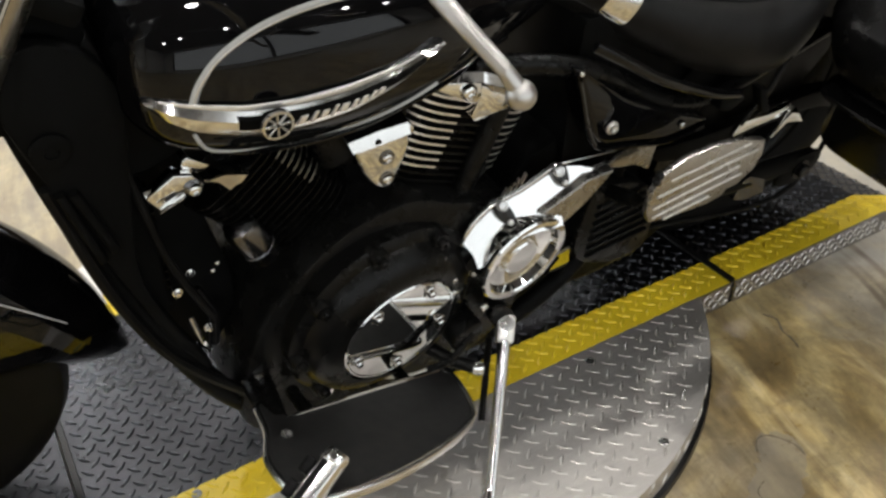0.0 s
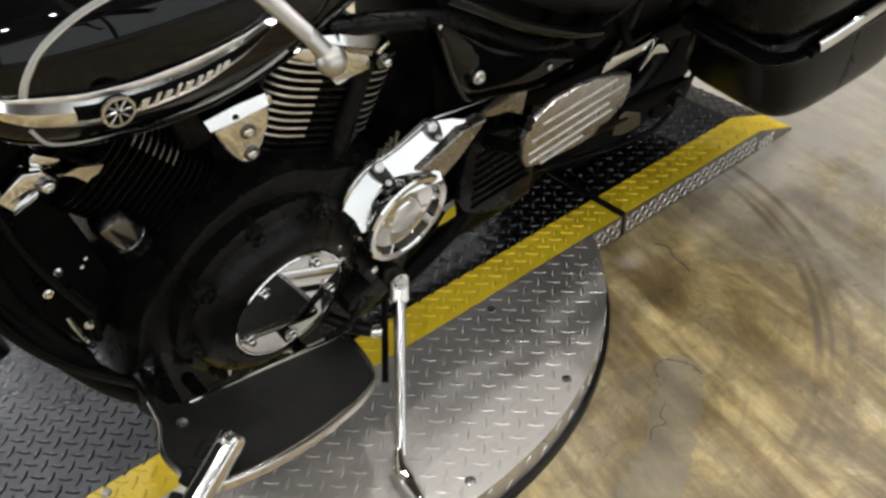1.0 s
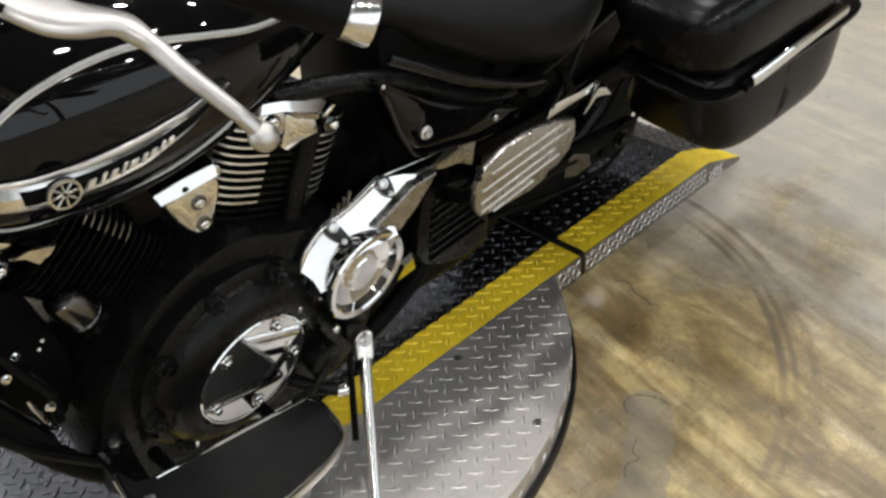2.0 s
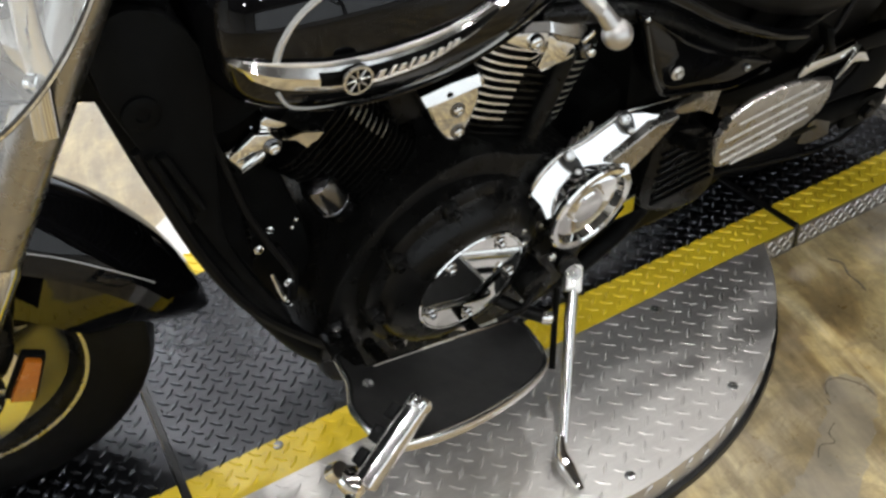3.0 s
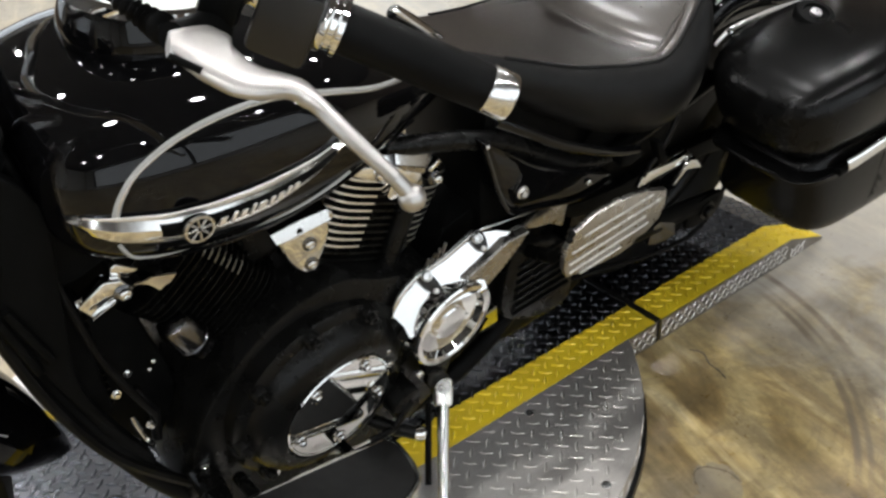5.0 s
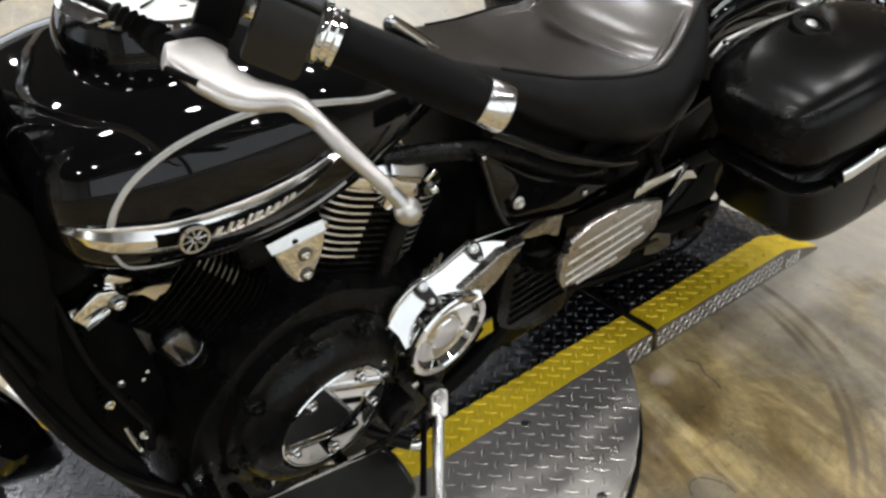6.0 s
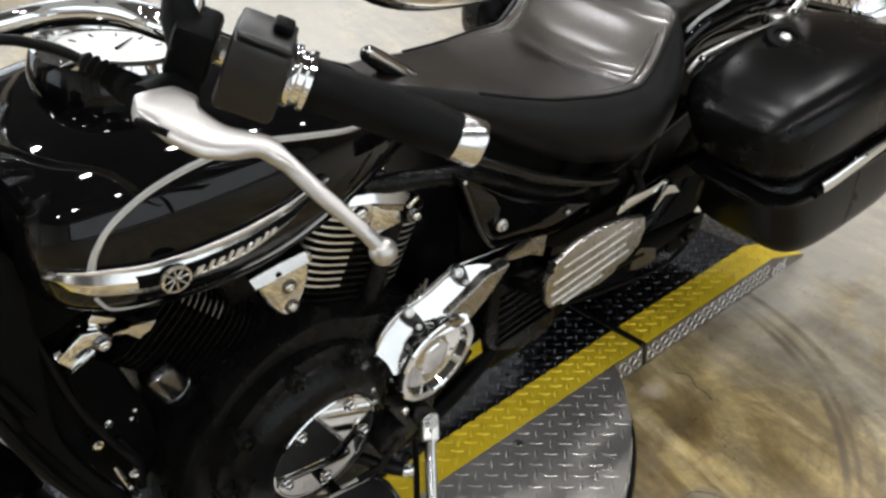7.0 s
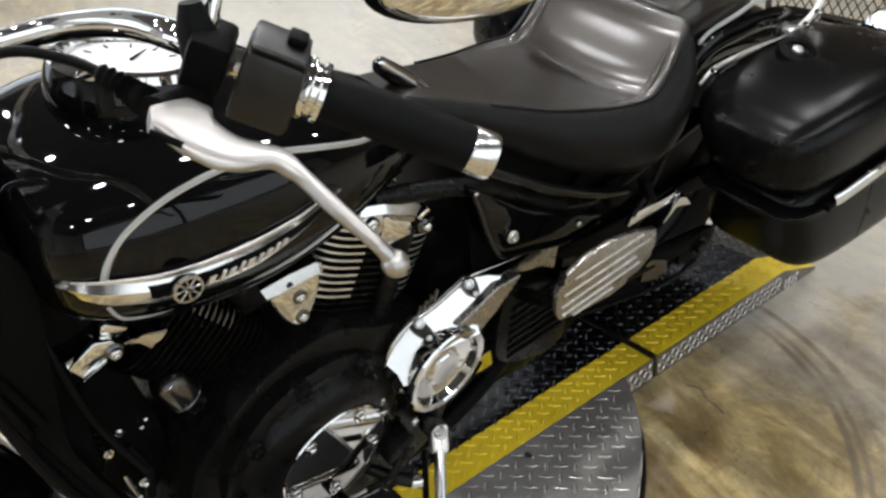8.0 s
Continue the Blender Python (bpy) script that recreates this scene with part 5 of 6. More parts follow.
# -- wheels --
def wheel(name, parent_m, centre, radius, width, rim_r, label):
    """Tyre, rim and five split spokes, turned by parent_m."""
    c, ax = Vector(centre), Vector((0, 1, 0))
    h = width / 2
    bm = lathe([(rim_r + 0.004, -h * 0.72), (rim_r + 0.03, -h * 0.95), (radius - 0.035, -h), (radius - 0.012, -h * 0.82), (radius - 0.002, -h * 0.45), (radius, 0), (radius - 0.002, h * 0.45), (radius - 0.012, h * 0.82), (radius - 0.035, h), (rim_r + 0.03, h * 0.95), (rim_r + 0.004, h * 0.72)], c, ax, 72, loop=True)
    bm.transform(parent_m)
    w = part(name, bm, M_RUBBER, bike, label)
    bm = lathe([(rim_r + 0.01, -h * 0.76), (rim_r + 0.012, -h * 0.7), (rim_r - 0.002, -h * 0.62), (rim_r - 0.012, -h * 0.5), (rim_r - 0.02, -h * 0.2), (rim_r - 0.02, h * 0.2), (rim_r - 0.012, h * 0.5), (rim_r - 0.002, h * 0.62), (rim_r + 0.012, h * 0.7), (rim_r + 0.01, h * 0.76), (rim_r, h * 0.55), (rim_r - 0.013, h * 0.2), (rim_r - 0.013, -h * 0.2), (rim_r, -h * 0.55)], c, ax, 72, loop=True)
    bm.transform(parent_m)
    part("rim", bm, M_SATIN, w, "black wheel rim")
    if "front" in name:
        bm = lathe([(rim_r + 0.012, -h * 0.78), (rim_r + 0.013, -h * 0.7), (rim_r + 0.004, -h * 0.66), (rim_r + 0.004, -h * 0.74)], c, ax, 72, loop=True)
        bm.transform(parent_m)
        part("rim_lip", bm, M_STEEL, w, "bright machined rim lip")
    if "front" in name:
        bm = lathe([(rim_r - 0.004, -h * 0.5), (rim_r - 0.03, -h * 0.22), (0.13, -h * 0.3), (0.07, -h * 0.55), (0.05, -h * 0.75), (0.05, 0.0), (rim_r - 0.03, 0.0)], c, ax, 72, loop=True)
        bm.transform(parent_m)
        part("wheel_disc", bm, M_DARKCHROME, w, "polished dark chrome wheel face")
    for k in range(5):
        for d in (-9, 9):
            a = radians(72 * k + 14)
            b = radians(72 * k + 14 + d)
            bm = tube([c + Vector((math.cos(a) * 0.04, 0, math.sin(a) * 0.04)), c + Vector((math.cos((a + b) / 2) * 0.12, -0.012, math.sin((a + b) / 2) * 0.12)), c + Vector((math.cos(b) * (rim_r - 0.015), 0, math.sin(b) * (rim_r - 0.015)))], [0.02, 0.014, 0.013], 10, 0.7, (0, 1, 0))
            bm.transform(parent_m)
            part("spoke", bm, M_STEEL if "front" in name else M_SATIN, w)
    bm = lathe([(0.05, -0.05), (0.05, 0.05), (0.03, 0.058), (0, 0.058)], c, ax, 28)
    bm.transform(parent_m)
    part("hub", bm, M_SATIN, w)
    return w


FRONT = Vector((-0.84, 0, 0.32))
front_wheel = wheel("front_wheel", STEER, FRONT, 0.32, 0.12, 0.215, "black front tyre on a machined cast wheel")
REAR = UNLEAN @ Matrix.Translation((0, -0.07, TOP)) @ Matrix.Rotation(radians(13), 4, "X")
rear_wheel = wheel("rear_wheel", REAR, (0.84, 0, 0.325), 0.325, 0.17, 0.21, "black rear tyre on a cast wheel")


def steered(bm):
    bm.transform(STEER)
    return bm


def build_front():
    # brake disc and caliper
    bm = lathe([(0.15, -0.0025), (0.15, 0.0025), (0.115, 0.0025), (0.115, -0.0025)], FRONT + Vector((0, -0.072, 0)), (0, 1, 0), 48, loop=True)
    part("brake_disc", steered(bm), M_SOFTCHROME, front_wheel, "polished steel brake disc")
    cal = part("brake_caliper", steered(prism(rounded([(-0.76, 0.34), (-0.70, 0.37), (-0.67, 0.44), (-0.7, 0.47), (-0.745, 0.43), (-0.785, 0.37)], 3), -0.115, -0.06, 0.008)), M_SATIN, bike, "black front brake caliper")
    part("caliper_bolt", steered(dome_bolt((-0.725, -0.114, 0.41), LEFT, 0.01, 0.008)), M_CHROME, cal)
    # forks
    for sgn in (-1, 1):
        lo = FRONT + Vector((0.04, 0.12 * sgn, 0.0))
        leg = part("fork_leg", steered(tube([lo, lo + HEAD_DIR * 0.05, lo + HEAD_DIR * 0.3, lo + HEAD_DIR * 0.31], [0.024, 0.03, 0.03, 0.027], 24)), M_CHROME, bike, "chrome lower fork slider")
        part("fork_cover", steered(tube([lo + HEAD_DIR * 0.31, lo + HEAD_DIR * 0.312, lo + HEAD_DIR * 0.72], [0.024, 0.0275, 0.0275], 28)), M_RIBPLATE, leg, "tall chrome fork cover")
        part("fork_foot", steered(lathe([(0.024, -0.02), (0.026, 0.0), (0.022, 0.02), (0, 0.022)], lo, (0, sgn, 0), 20)), M_CHROME, leg)
    ref = part("side_reflector", steered(prism([(-0.665, 0.42), (-0.648, 0.409), (-0.681, 0.338), (-0.708, 0.351)], -0.145, -0.135, 0.003)), M_AMBER, bike, "amber side reflector on the fork")
    part("reflector_frame", steered(prism([(-0.667, 0.426), (-0.642, 0.411), (-0.68, 0.33), (-0.714, 0.35)], -0.136, -0.125, 0.003)), M_DARK, ref)
    # fender: U section swept round the wheel, drawn out to a pointed tail
    rings = []
    n = 44
    for i in range(n + 1):
        k = i / n
        w = radians(205 + (-9 - 205) * k)
        r = 0.352 + 0.004 * math.sin(k * 9)
        tail = max(0.0, (k - 0.74) / 0.26)
        r += 0.05 * tail**1.5
        depth = 0.155 + 0.045 * math.sin(min(1, k / 0.8) * math.pi) + 0.03 * tail
        half = 0.09 * (1 - 0.75 * tail**4) * (0.7 + 0.3 * min(1, k / 0.15))
        d = Vector((math.cos(w), 0, math.sin(w)))
        ring = []
        for s in range(17):
            u = -1 + 2 * s / 16
            y = half * math.copysign(min(1, abs(u) * 1.35) ** 0.8, u)
            rr = r - 0.062 * (abs(y) / half) ** 2 * (1 - tail * 0.35) - (depth - 0.04) * max(0, (abs(u) - 0.72) / 0.28) * (1 - tail * 0.3)
            y *= 1 - 0.3 * max(0, (abs(u) - 0.75) / 0.25) * (1 - tail)
            ring.append(FRONT + d * rr + Vector((0, y, 0)))
        ring += [p + Vector((0, 0.004 * (-1 if p.y > 0 else 1), 0)) - d * 0.004 for p in reversed(ring)]
        rings.append(ring)
    fen = part("front_fender", steered(loft(rings)), M_GLOSS, bike, "deep gloss black front fender", angle=22)
    pts = [FRONT + Vector((x, -0.0905, z)) for x, z in ((-0.2, 0.22), (-0.1, 0.272), (0.0, 0.292), (0.1, 0.28), (0.18, 0.248), (0.244, 0.21), (0.302, 0.157), (0.345, 0.112))]
    part("pinstripe", steered(tube(smooth_line(pts, 5), 0.0008, 6)), M_SILVERLINE, fen, "thin silver pinstripe")
    # headstock, triple clamps, black neck covers
    for h, half in ((0.84, 0.1),):
        o = Vector((-0.95, 0, 0)) + HEAD_DIR * (h + 0.19)
        bm = box(-0.04, 0.03, -half - 0.02, half + 0.02, -0.014, 0.014, 0.008)
        bm.transform(Matrix.Translation(o) @ Matrix.Rotation(radians(32), 4, "Y"))
        part("triple_clamp", steered(bm), M_DARK, bike, "black fork clamp")
    part("steering_head", tube([Vector((-0.9, 0, 0)) + HEAD_DIR * 0.87, Vector((-0.9, 0, 0)) + HEAD_DIR * 0.96], 0.036, 20), M_SATIN, bike)
    for sgn in (-1, 1):
        nc = part("neck_cover", prism(rounded([(-0.46, 0.77), (-0.41, 0.82), (-0.35, 0.76), (-0.365, 0.6), (-0.372, 0.5), (-0.345, 0.4), (-0.315, 0.32), (-0.335, 0.325), (-0.38, 0.46), (-0.425, 0.62)], 4), 0.105 * sgn - 0.012, 0.105 * sgn + 0.012, 0.008), M_DARK, bike, "black neck and radiator cover")
        part("cover_plug", lathe([(0.02, 0), (0.02, 0.004), (0.016, 0.006), (0.008, 0.006), (0.007, 0.003), (0, 0.003)], (-0.425, 0.117 * sgn, 0.708), (0, sgn, 0), 22), M_DARK, nc)
    # added black filler, blocks light from the pale floor behind the neck
    part("neck_gap_filler", prism(rounded([(-0.37, 0.62), (-0.3, 0.64), (-0.27, 0.5), (-0.25, 0.36), (-0.3, 0.28), (-0.35, 0.38)], 3), -0.05, 0.06, 0.006), M_DARK, bike, "black filler behind the neck covers")
    part("neck_cowl", prism([(-0.485, 0.72), (-0.435, 0.86), (-0.37, 0.9), (-0.36, 0.8), (-0.43, 0.7)], -0.085, 0.085, 0.008), M_DARK, bike, "black cowl round the steering neck")
    part("oil_cooler", box(-0.39, -0.34, -0.08, 0.095, 0.4, 0.6, 0.006), M_DARK, bike, "black oil cooler core")
    for k in range(14):
        part("cooler_fin", box(-0.395, -0.335, -0.075, 0.09, 0.41 + 0.0135 * k, 0.413 + 0.0135 * k), M_SATIN, bike, smooth=False)
    part("inner_frame_cover", prism(rounded([(-0.37, 0.62), (-0.2, 0.66), (0.1, 0.66), (0.1, 0.72), (-0.36, 0.76)], 3), -0.08, 0.08, 0.01), M_DARK, bike)
    # cables and hoses down the neck
    for pts, r in ((((-0.36, -0.09, 0.66), (-0.35, -0.1, 0.58), (-0.335, -0.105, 0.5), (-0.3, -0.11, 0.4)), 0.005), (((-0.44, -0.11, 0.66), (-0.41, -0.118, 0.5), (-0.36, -0.12, 0.36), (-0.28, -0.125, 0.25)), 0.008)):
        part("cable", tube(smooth_line(pts, 6), r, 8), M_CABLE, bike, "black control cable")
    # rods, bolts and bright trim beside the neck
    for p0, p1 in (((-0.431, -0.122, 0.657), (-0.408, -0.122, 0.555)), ((-0.418, -0.122, 0.654), (-0.392, -0.122, 0.565))):
        part("neck_rod", tube([p0, p1], 0.006, 10), M_DARK, bike, "black rod beside the neck")
    for x, z in ((-0.333, 0.772), (-0.339, 0.748), (-0.336, 0.728), (-0.368, 0.625), (-0.283, 0.488), (-0.29, 0.478)):
        part("neck_bolt", dome_bolt((x, -0.112, z), LEFT, 0.0032, 0.003), M_CHROME, bike)
    # headlamp shell in front of the forks
    part("headlamp", steered(lathe([(0.0, -0.1), (0.05, -0.09), (0.085, -0.05), (0.095, 0), (0.095, 0.03), (0.09, 0.04), (0, 0.045)], (-0.5, 0, 0.78), (-0.95, 0, -0.1), 36)), M_CHROME, bike, "chrome headlamp shell")


build_front()


def build_windshield():
    edge = smooth_line([at(-0.362, -0.417, 1.013), at(-0.405, -0.443, 0.94), at(-0.449, -0.468, 0.886), at(-0.495, -0.49, 0.847), at(-0.547, -0.498, 0.815), at(-0.598, -0.49, 0.798), at(-0.641, -0.455, 0.794)], 6)
    right, ahead = Vector((-0.44, 0.9, 0)), Vector((-0.9, -0.44, 0.0))
    rings = []
    for p in edge:
        row = [p + right * (0.46 * u) + ahead * (0.16 * math.sin(u * math.pi)) + Vector((0, 0, 0.05 * math.sin(u * math.pi))) for u in np.linspace(0, 1, 18)]
        rings.append(row + [q + ahead * 0.004 for q in reversed(row)])
    ws = part("windshield", loft(rings), M_SHIELD, bike, "clear acrylic windshield, whitened for its reflections", angle=60)
    ws.visible_shadow = False
    part("windshield_trim", tube(edge, 0.0035, 8), M_CHROME, ws, "thin chrome edge bead")
    for i in (10, 19, 29):
        p = edge[i] + right * 0.012
        part("windshield_bolt", lathe([(0.0085, -0.006), (0.0085, 0.003), (0.006, 0.006), (0, 0.006)], p, (0.5, -0.8, 0.2), 16), M_CHROME, ws)
    for k, u in enumerate((0.13, 0.36)):
        a = edge[8] + right * 0.46 * u + ahead * 0.1
        part("windshield_bracket", tube([a + Vector((0.02, 0, -0.16)), a + Vector((0.05, 0, 0.02)), a + Vector((0.11, 0.01, 0.12))], [0.012, 0.01, 0.01], 12, 0.5, (0, 1, 0)), M_CHROME, bike, "chrome windshield bracket")


build_windshield()


# -- handlebar, left controls --
def build_controls():
    a, b = at(-0.155, -0.712, 1.0), at(-0.036, -0.79, 0.921)
    d = (b - a).normalized()
    top = Vector((-0.336, 0.12, 0.925))
    bar = part("handlebar", tube(smooth_line([top, at(-0.336, -0.254, 0.98), at(-0.295, -0.356, 1.009), at(-0.254, -0.433, 1.027), at(-0.231, -0.542, 1.043), at(-0.222, -0.64, 1.046), a - d * 0.06, a + d * 0.02], 8), 0.0125, 16), M_CHROME, bike, "chrome handlebar")
    right_end = top + Vector((0.16, 0.42, 0.02))
    part("bar_right", tube(smooth_line([top, top + Vector((0.05, 0.2, 0.06)), right_end], 8), 0.0125, 12), M_CHROME, bar)
    for v in (-0.045, 0.045):
        part("bar_riser", tube([(-0.385, v, 0.8), (-0.345, v, 0.925)], [0.02, 0.017], 16), M_CHROME, bar, "chrome handlebar riser")
    grip = part("hand_grip", tube([a, a + d * 0.003, a + d * 0.03, a + d * 0.1, a + d * 0.123], [0.0185, 0.0195, 0.0198, 0.0196, 0.0188], 36), M_RUBBER, bike, "smooth black rubber hand grip")
    part("bar_end_cap", lathe([(0.0192, 0.0), (0.0196, 0.001), (0.0196, 0.019), (0.0186, 0.0215), (0.012, 0.0225), (0, 0.0225)], a + d * 0.123, d, 36), M_SOFTCHROME, grip, "polished chrome bar end cap")
    part("grip_collar", lathe([(0.0235, 0.0), (0.0245, 0.002), (0.0245, 0.005), (0.021, 0.007), (0.021, 0.011), (0.0235, 0.013), (0.0235, 0.017), (0.02, 0.018)], a - d * 0.014, d, 32), M_CHROME, grip, "chrome grip collar")
    # switch housing: a box in the bar's own axes
    up = Vector((0, 0, 1)) - d * d.z
    up.normalize()
    side = d.cross(up)
    frame_m = Matrix((d, side, up)).transposed().to_4x4()

    def placed(bm, o):
        bm.transform(Matrix.Translation(o) @ frame_m)
        return bm

    sw = part("switch_housing", placed(box(-0.06, -0.014, -0.026, 0.026, -0.035, 0.024, 0.006), a), M_SWITCH, bike, "black switch housing")
    part("switch_top", placed(box(-0.058, -0.016, -0.022, 0.024, 0.024, 0.03, 0.003), a), M_SWITCH, sw)
    for u, v, w in ((-0.052, -0.027, 0.012), (-0.052, -0.027, -0.022), (-0.024, -0.027, -0.024)):
        part("housing_screw", placed(lathe([(0.0045, 0), (0.0045, 0.003), (0.003, 0.004), (0, 0.004)], (u, v, w), LEFT, 12), a), M_STEEL, sw)
    part("switch_button", placed(box(-0.035, -0.02, -0.012, 0.008, 0.03, 0.038, 0.003), a), M_DARK, sw)
    # lever perch
    perch = part("lever_perch", placed(box(-0.098, -0.068, -0.022, 0.03, -0.024, 0.02, 0.006), a), M_DARK, bike, "black clutch lever perch")
    part("perch_arm", tube([at(-0.236, -0.68, 1.012), at(-0.256, -0.69, 1.016), at(-0.278, -0.706, 1.022)], [0.015, 0.013, 0.011], 12), M_DARK, perch)
    part("clamp_bolt", placed(lathe([(0.006, 0), (0.006, 0.006), (0.004, 0.008), (0, 0.008)], (-0.09, -0.026, 0.012), LEFT, 12), a), M_CHROME, perch)
    part("rubber_boot", tube([at(-0.22, -0.672, 1.04), at(-0.222, -0.672, 1.062), at(-0.222, -0.672, 1.078)], [0.017, 0.014, 0.008], 16), M_RUBBER, perch)
    # clutch lever
    flat = Vector((0.28, -0.47, 0.83)).normalized()
    upper = [(-0.2849, -0.7176, 1.0262), (-0.2808, -0.7132, 1.0273), (-0.2544, -0.705, 1.0231), (-0.2476, -0.708, 1.019), (-0.2415, -0.713, 1.0142), (-0.2457, -0.7208, 1.0112), (-0.2426, -0.7322, 1.0036), (-0.2362, -0.7403, 0.9969), (-0.2225, -0.7453, 0.9895), (-0.2105, -0.751, 0.9822), (-0.2063, -0.7653, 0.9727), (-0.2003, -0.7895, 0.957), (-0.1956, -0.8074, 0.9452), (-0.1901, -0.8261, 0.9328)]
    lower = [(-0.2904, -0.7309, 1.0205), (-0.2835, -0.7411, 1.0124), (-0.28, -0.7494, 1.0065), (-0.2719, -0.7581, 0.9989), (-0.2642, -0.7634, 0.9933), (-0.2484, -0.7656, 0.9867), (-0.2265, -0.7633, 0.9807), (-0.2212, -0.7695, 0.9753), (-0.2159, -0.7757, 0.97), (-0.2124, -0.7889, 0.9613), (-0.209, -0.8022, 0.9527), (-0.203, -0.8178, 0.9419), (-0.1972, -0.8342, 0.9307)]

    def even(pts, n):
        line = smooth_line(pts, 6)
        run = np.cumsum([0.0] + [(line[i + 1] - line[i]).length for i in range(len(line) - 1)])
        return [Vector([float(np.interp(k * run[-1], run, [p[c] for p in line])) for c in range(3)]) for k in np.linspace(0, 1, n)]

    rings = []
    for k, (p, q) in enumerate(zip(even(upper, 48), even(lower, 48))):
        mid, half, thick = (p + q) / 2, (p - q) / 2, 0.0064 - 0.0014 * k / 47
        rings.append([at(*(mid + half * math.copysign(abs(math.cos(w)) ** 0.6, math.cos(w)) + flat * thick * math.copysign(abs(math.sin(w)) ** 0.75, math.sin(w)))) for w in np.linspace(0, 2 * math.pi, 25)[:-1]])
    bm = loft(rings)
    lever = part("clutch_lever", bm, M_ALU, bike, "polished aluminium clutch lever with a ball end", angle=70)
    part("lever_groove", tube([at(*(Vector(p) + flat * 0.002)) for p in ((-0.2935, -0.735, 1.019), (-0.281, -0.7445, 1.01), (-0.2785, -0.7475, 1.008))], 0.0028, 8), M_DARK, lever)
    bm = bmesh.new()
    bmesh.ops.create_uvsphere(bm, u_segments=24, v_segments=16, radius=0.01)
    bm.transform(Matrix.Translation(at(-0.184, -0.834, 0.914)))
    neck = smooth_line([(-0.2, -0.812, 0.9445), (-0.1945, -0.826, 0.934), (-0.188, -0.832, 0.922), (-0.184, -0.834, 0.914)], 5)
    part("lever_ball", merge(bm, tube([at(*p) for p in neck], spread([0.003, 0.0052, 0.006, 0.0072], len(neck)), 18)), M_ALU, lever)
    # clutch cable with bellows
    cab = smooth_line([at(-0.27, -0.7, 1.02), at(-0.262, -0.64, 1.01), at(-0.277, -0.605, 1.027), at(-0.3, -0.588, 1.043), at(-0.34, -0.575, 1.053), at(-0.42, -0.53, 1.03)], 6)
    cable = part("clutch_cable", tube(cab, 0.0042, 10), M_CABLE, bike, "black clutch cable")
    i0 = 6
    for k in range(7):
        p = cab[i0 + k]
        t = (cab[i0 + k + 1] - cab[i0 + k - 1]).normalized()
        part("bellows_ring", lathe([(0.006, -0.003), (0.0125 - 0.0007 * k, 0), (0.006, 0.003)], p, t, 16), M_RUBBER, cable)
    # mirror on a stem
    stem = part("mirror_stem", tube(smooth_line([at(-0.214, -0.674, 1.04), at(-0.206, -0.676, 1.075), at(-0.175, -0.672, 1.105), at(-0.09, -0.668, 1.115), at(0.01, -0.664, 1.06)], 6), 0.0058, 12), M_CHROME, bike, "chrome mirror stem")
    bm = bmesh.new()
    bmesh.ops.create_uvsphere(bm, u_segments=32, v_segments=20, radius=1)
    m = at(0.046, -0.672, 1.046)
    bm.transform(Matrix.Translation(m) @ Matrix.Rotation(radians(-24), 4, "Z") @ Matrix.Rotation(radians(-8), 4, "Y") @ Matrix.Diagonal((0.1, 0.026, 0.046, 1)))
    mir = part("mirror_shell", bm, M_CHROME, stem, "chrome oval mirror shell")
    bm = tube([Vector((math.cos(w), 0.3, math.sin(w))) for w in np.linspace(0, 2 * math.pi, 40)], 0.1, 8)
    bm.transform(Matrix.Translation(m) @ Matrix.Rotation(radians(-24), 4, "Z") @ Matrix.Rotation(radians(-8), 4, "Y") @ Matrix.Diagonal((0.1, 0.026, 0.046, 1)))
    part("mirror_rim", bm, M_DARK, stem)


build_controls()


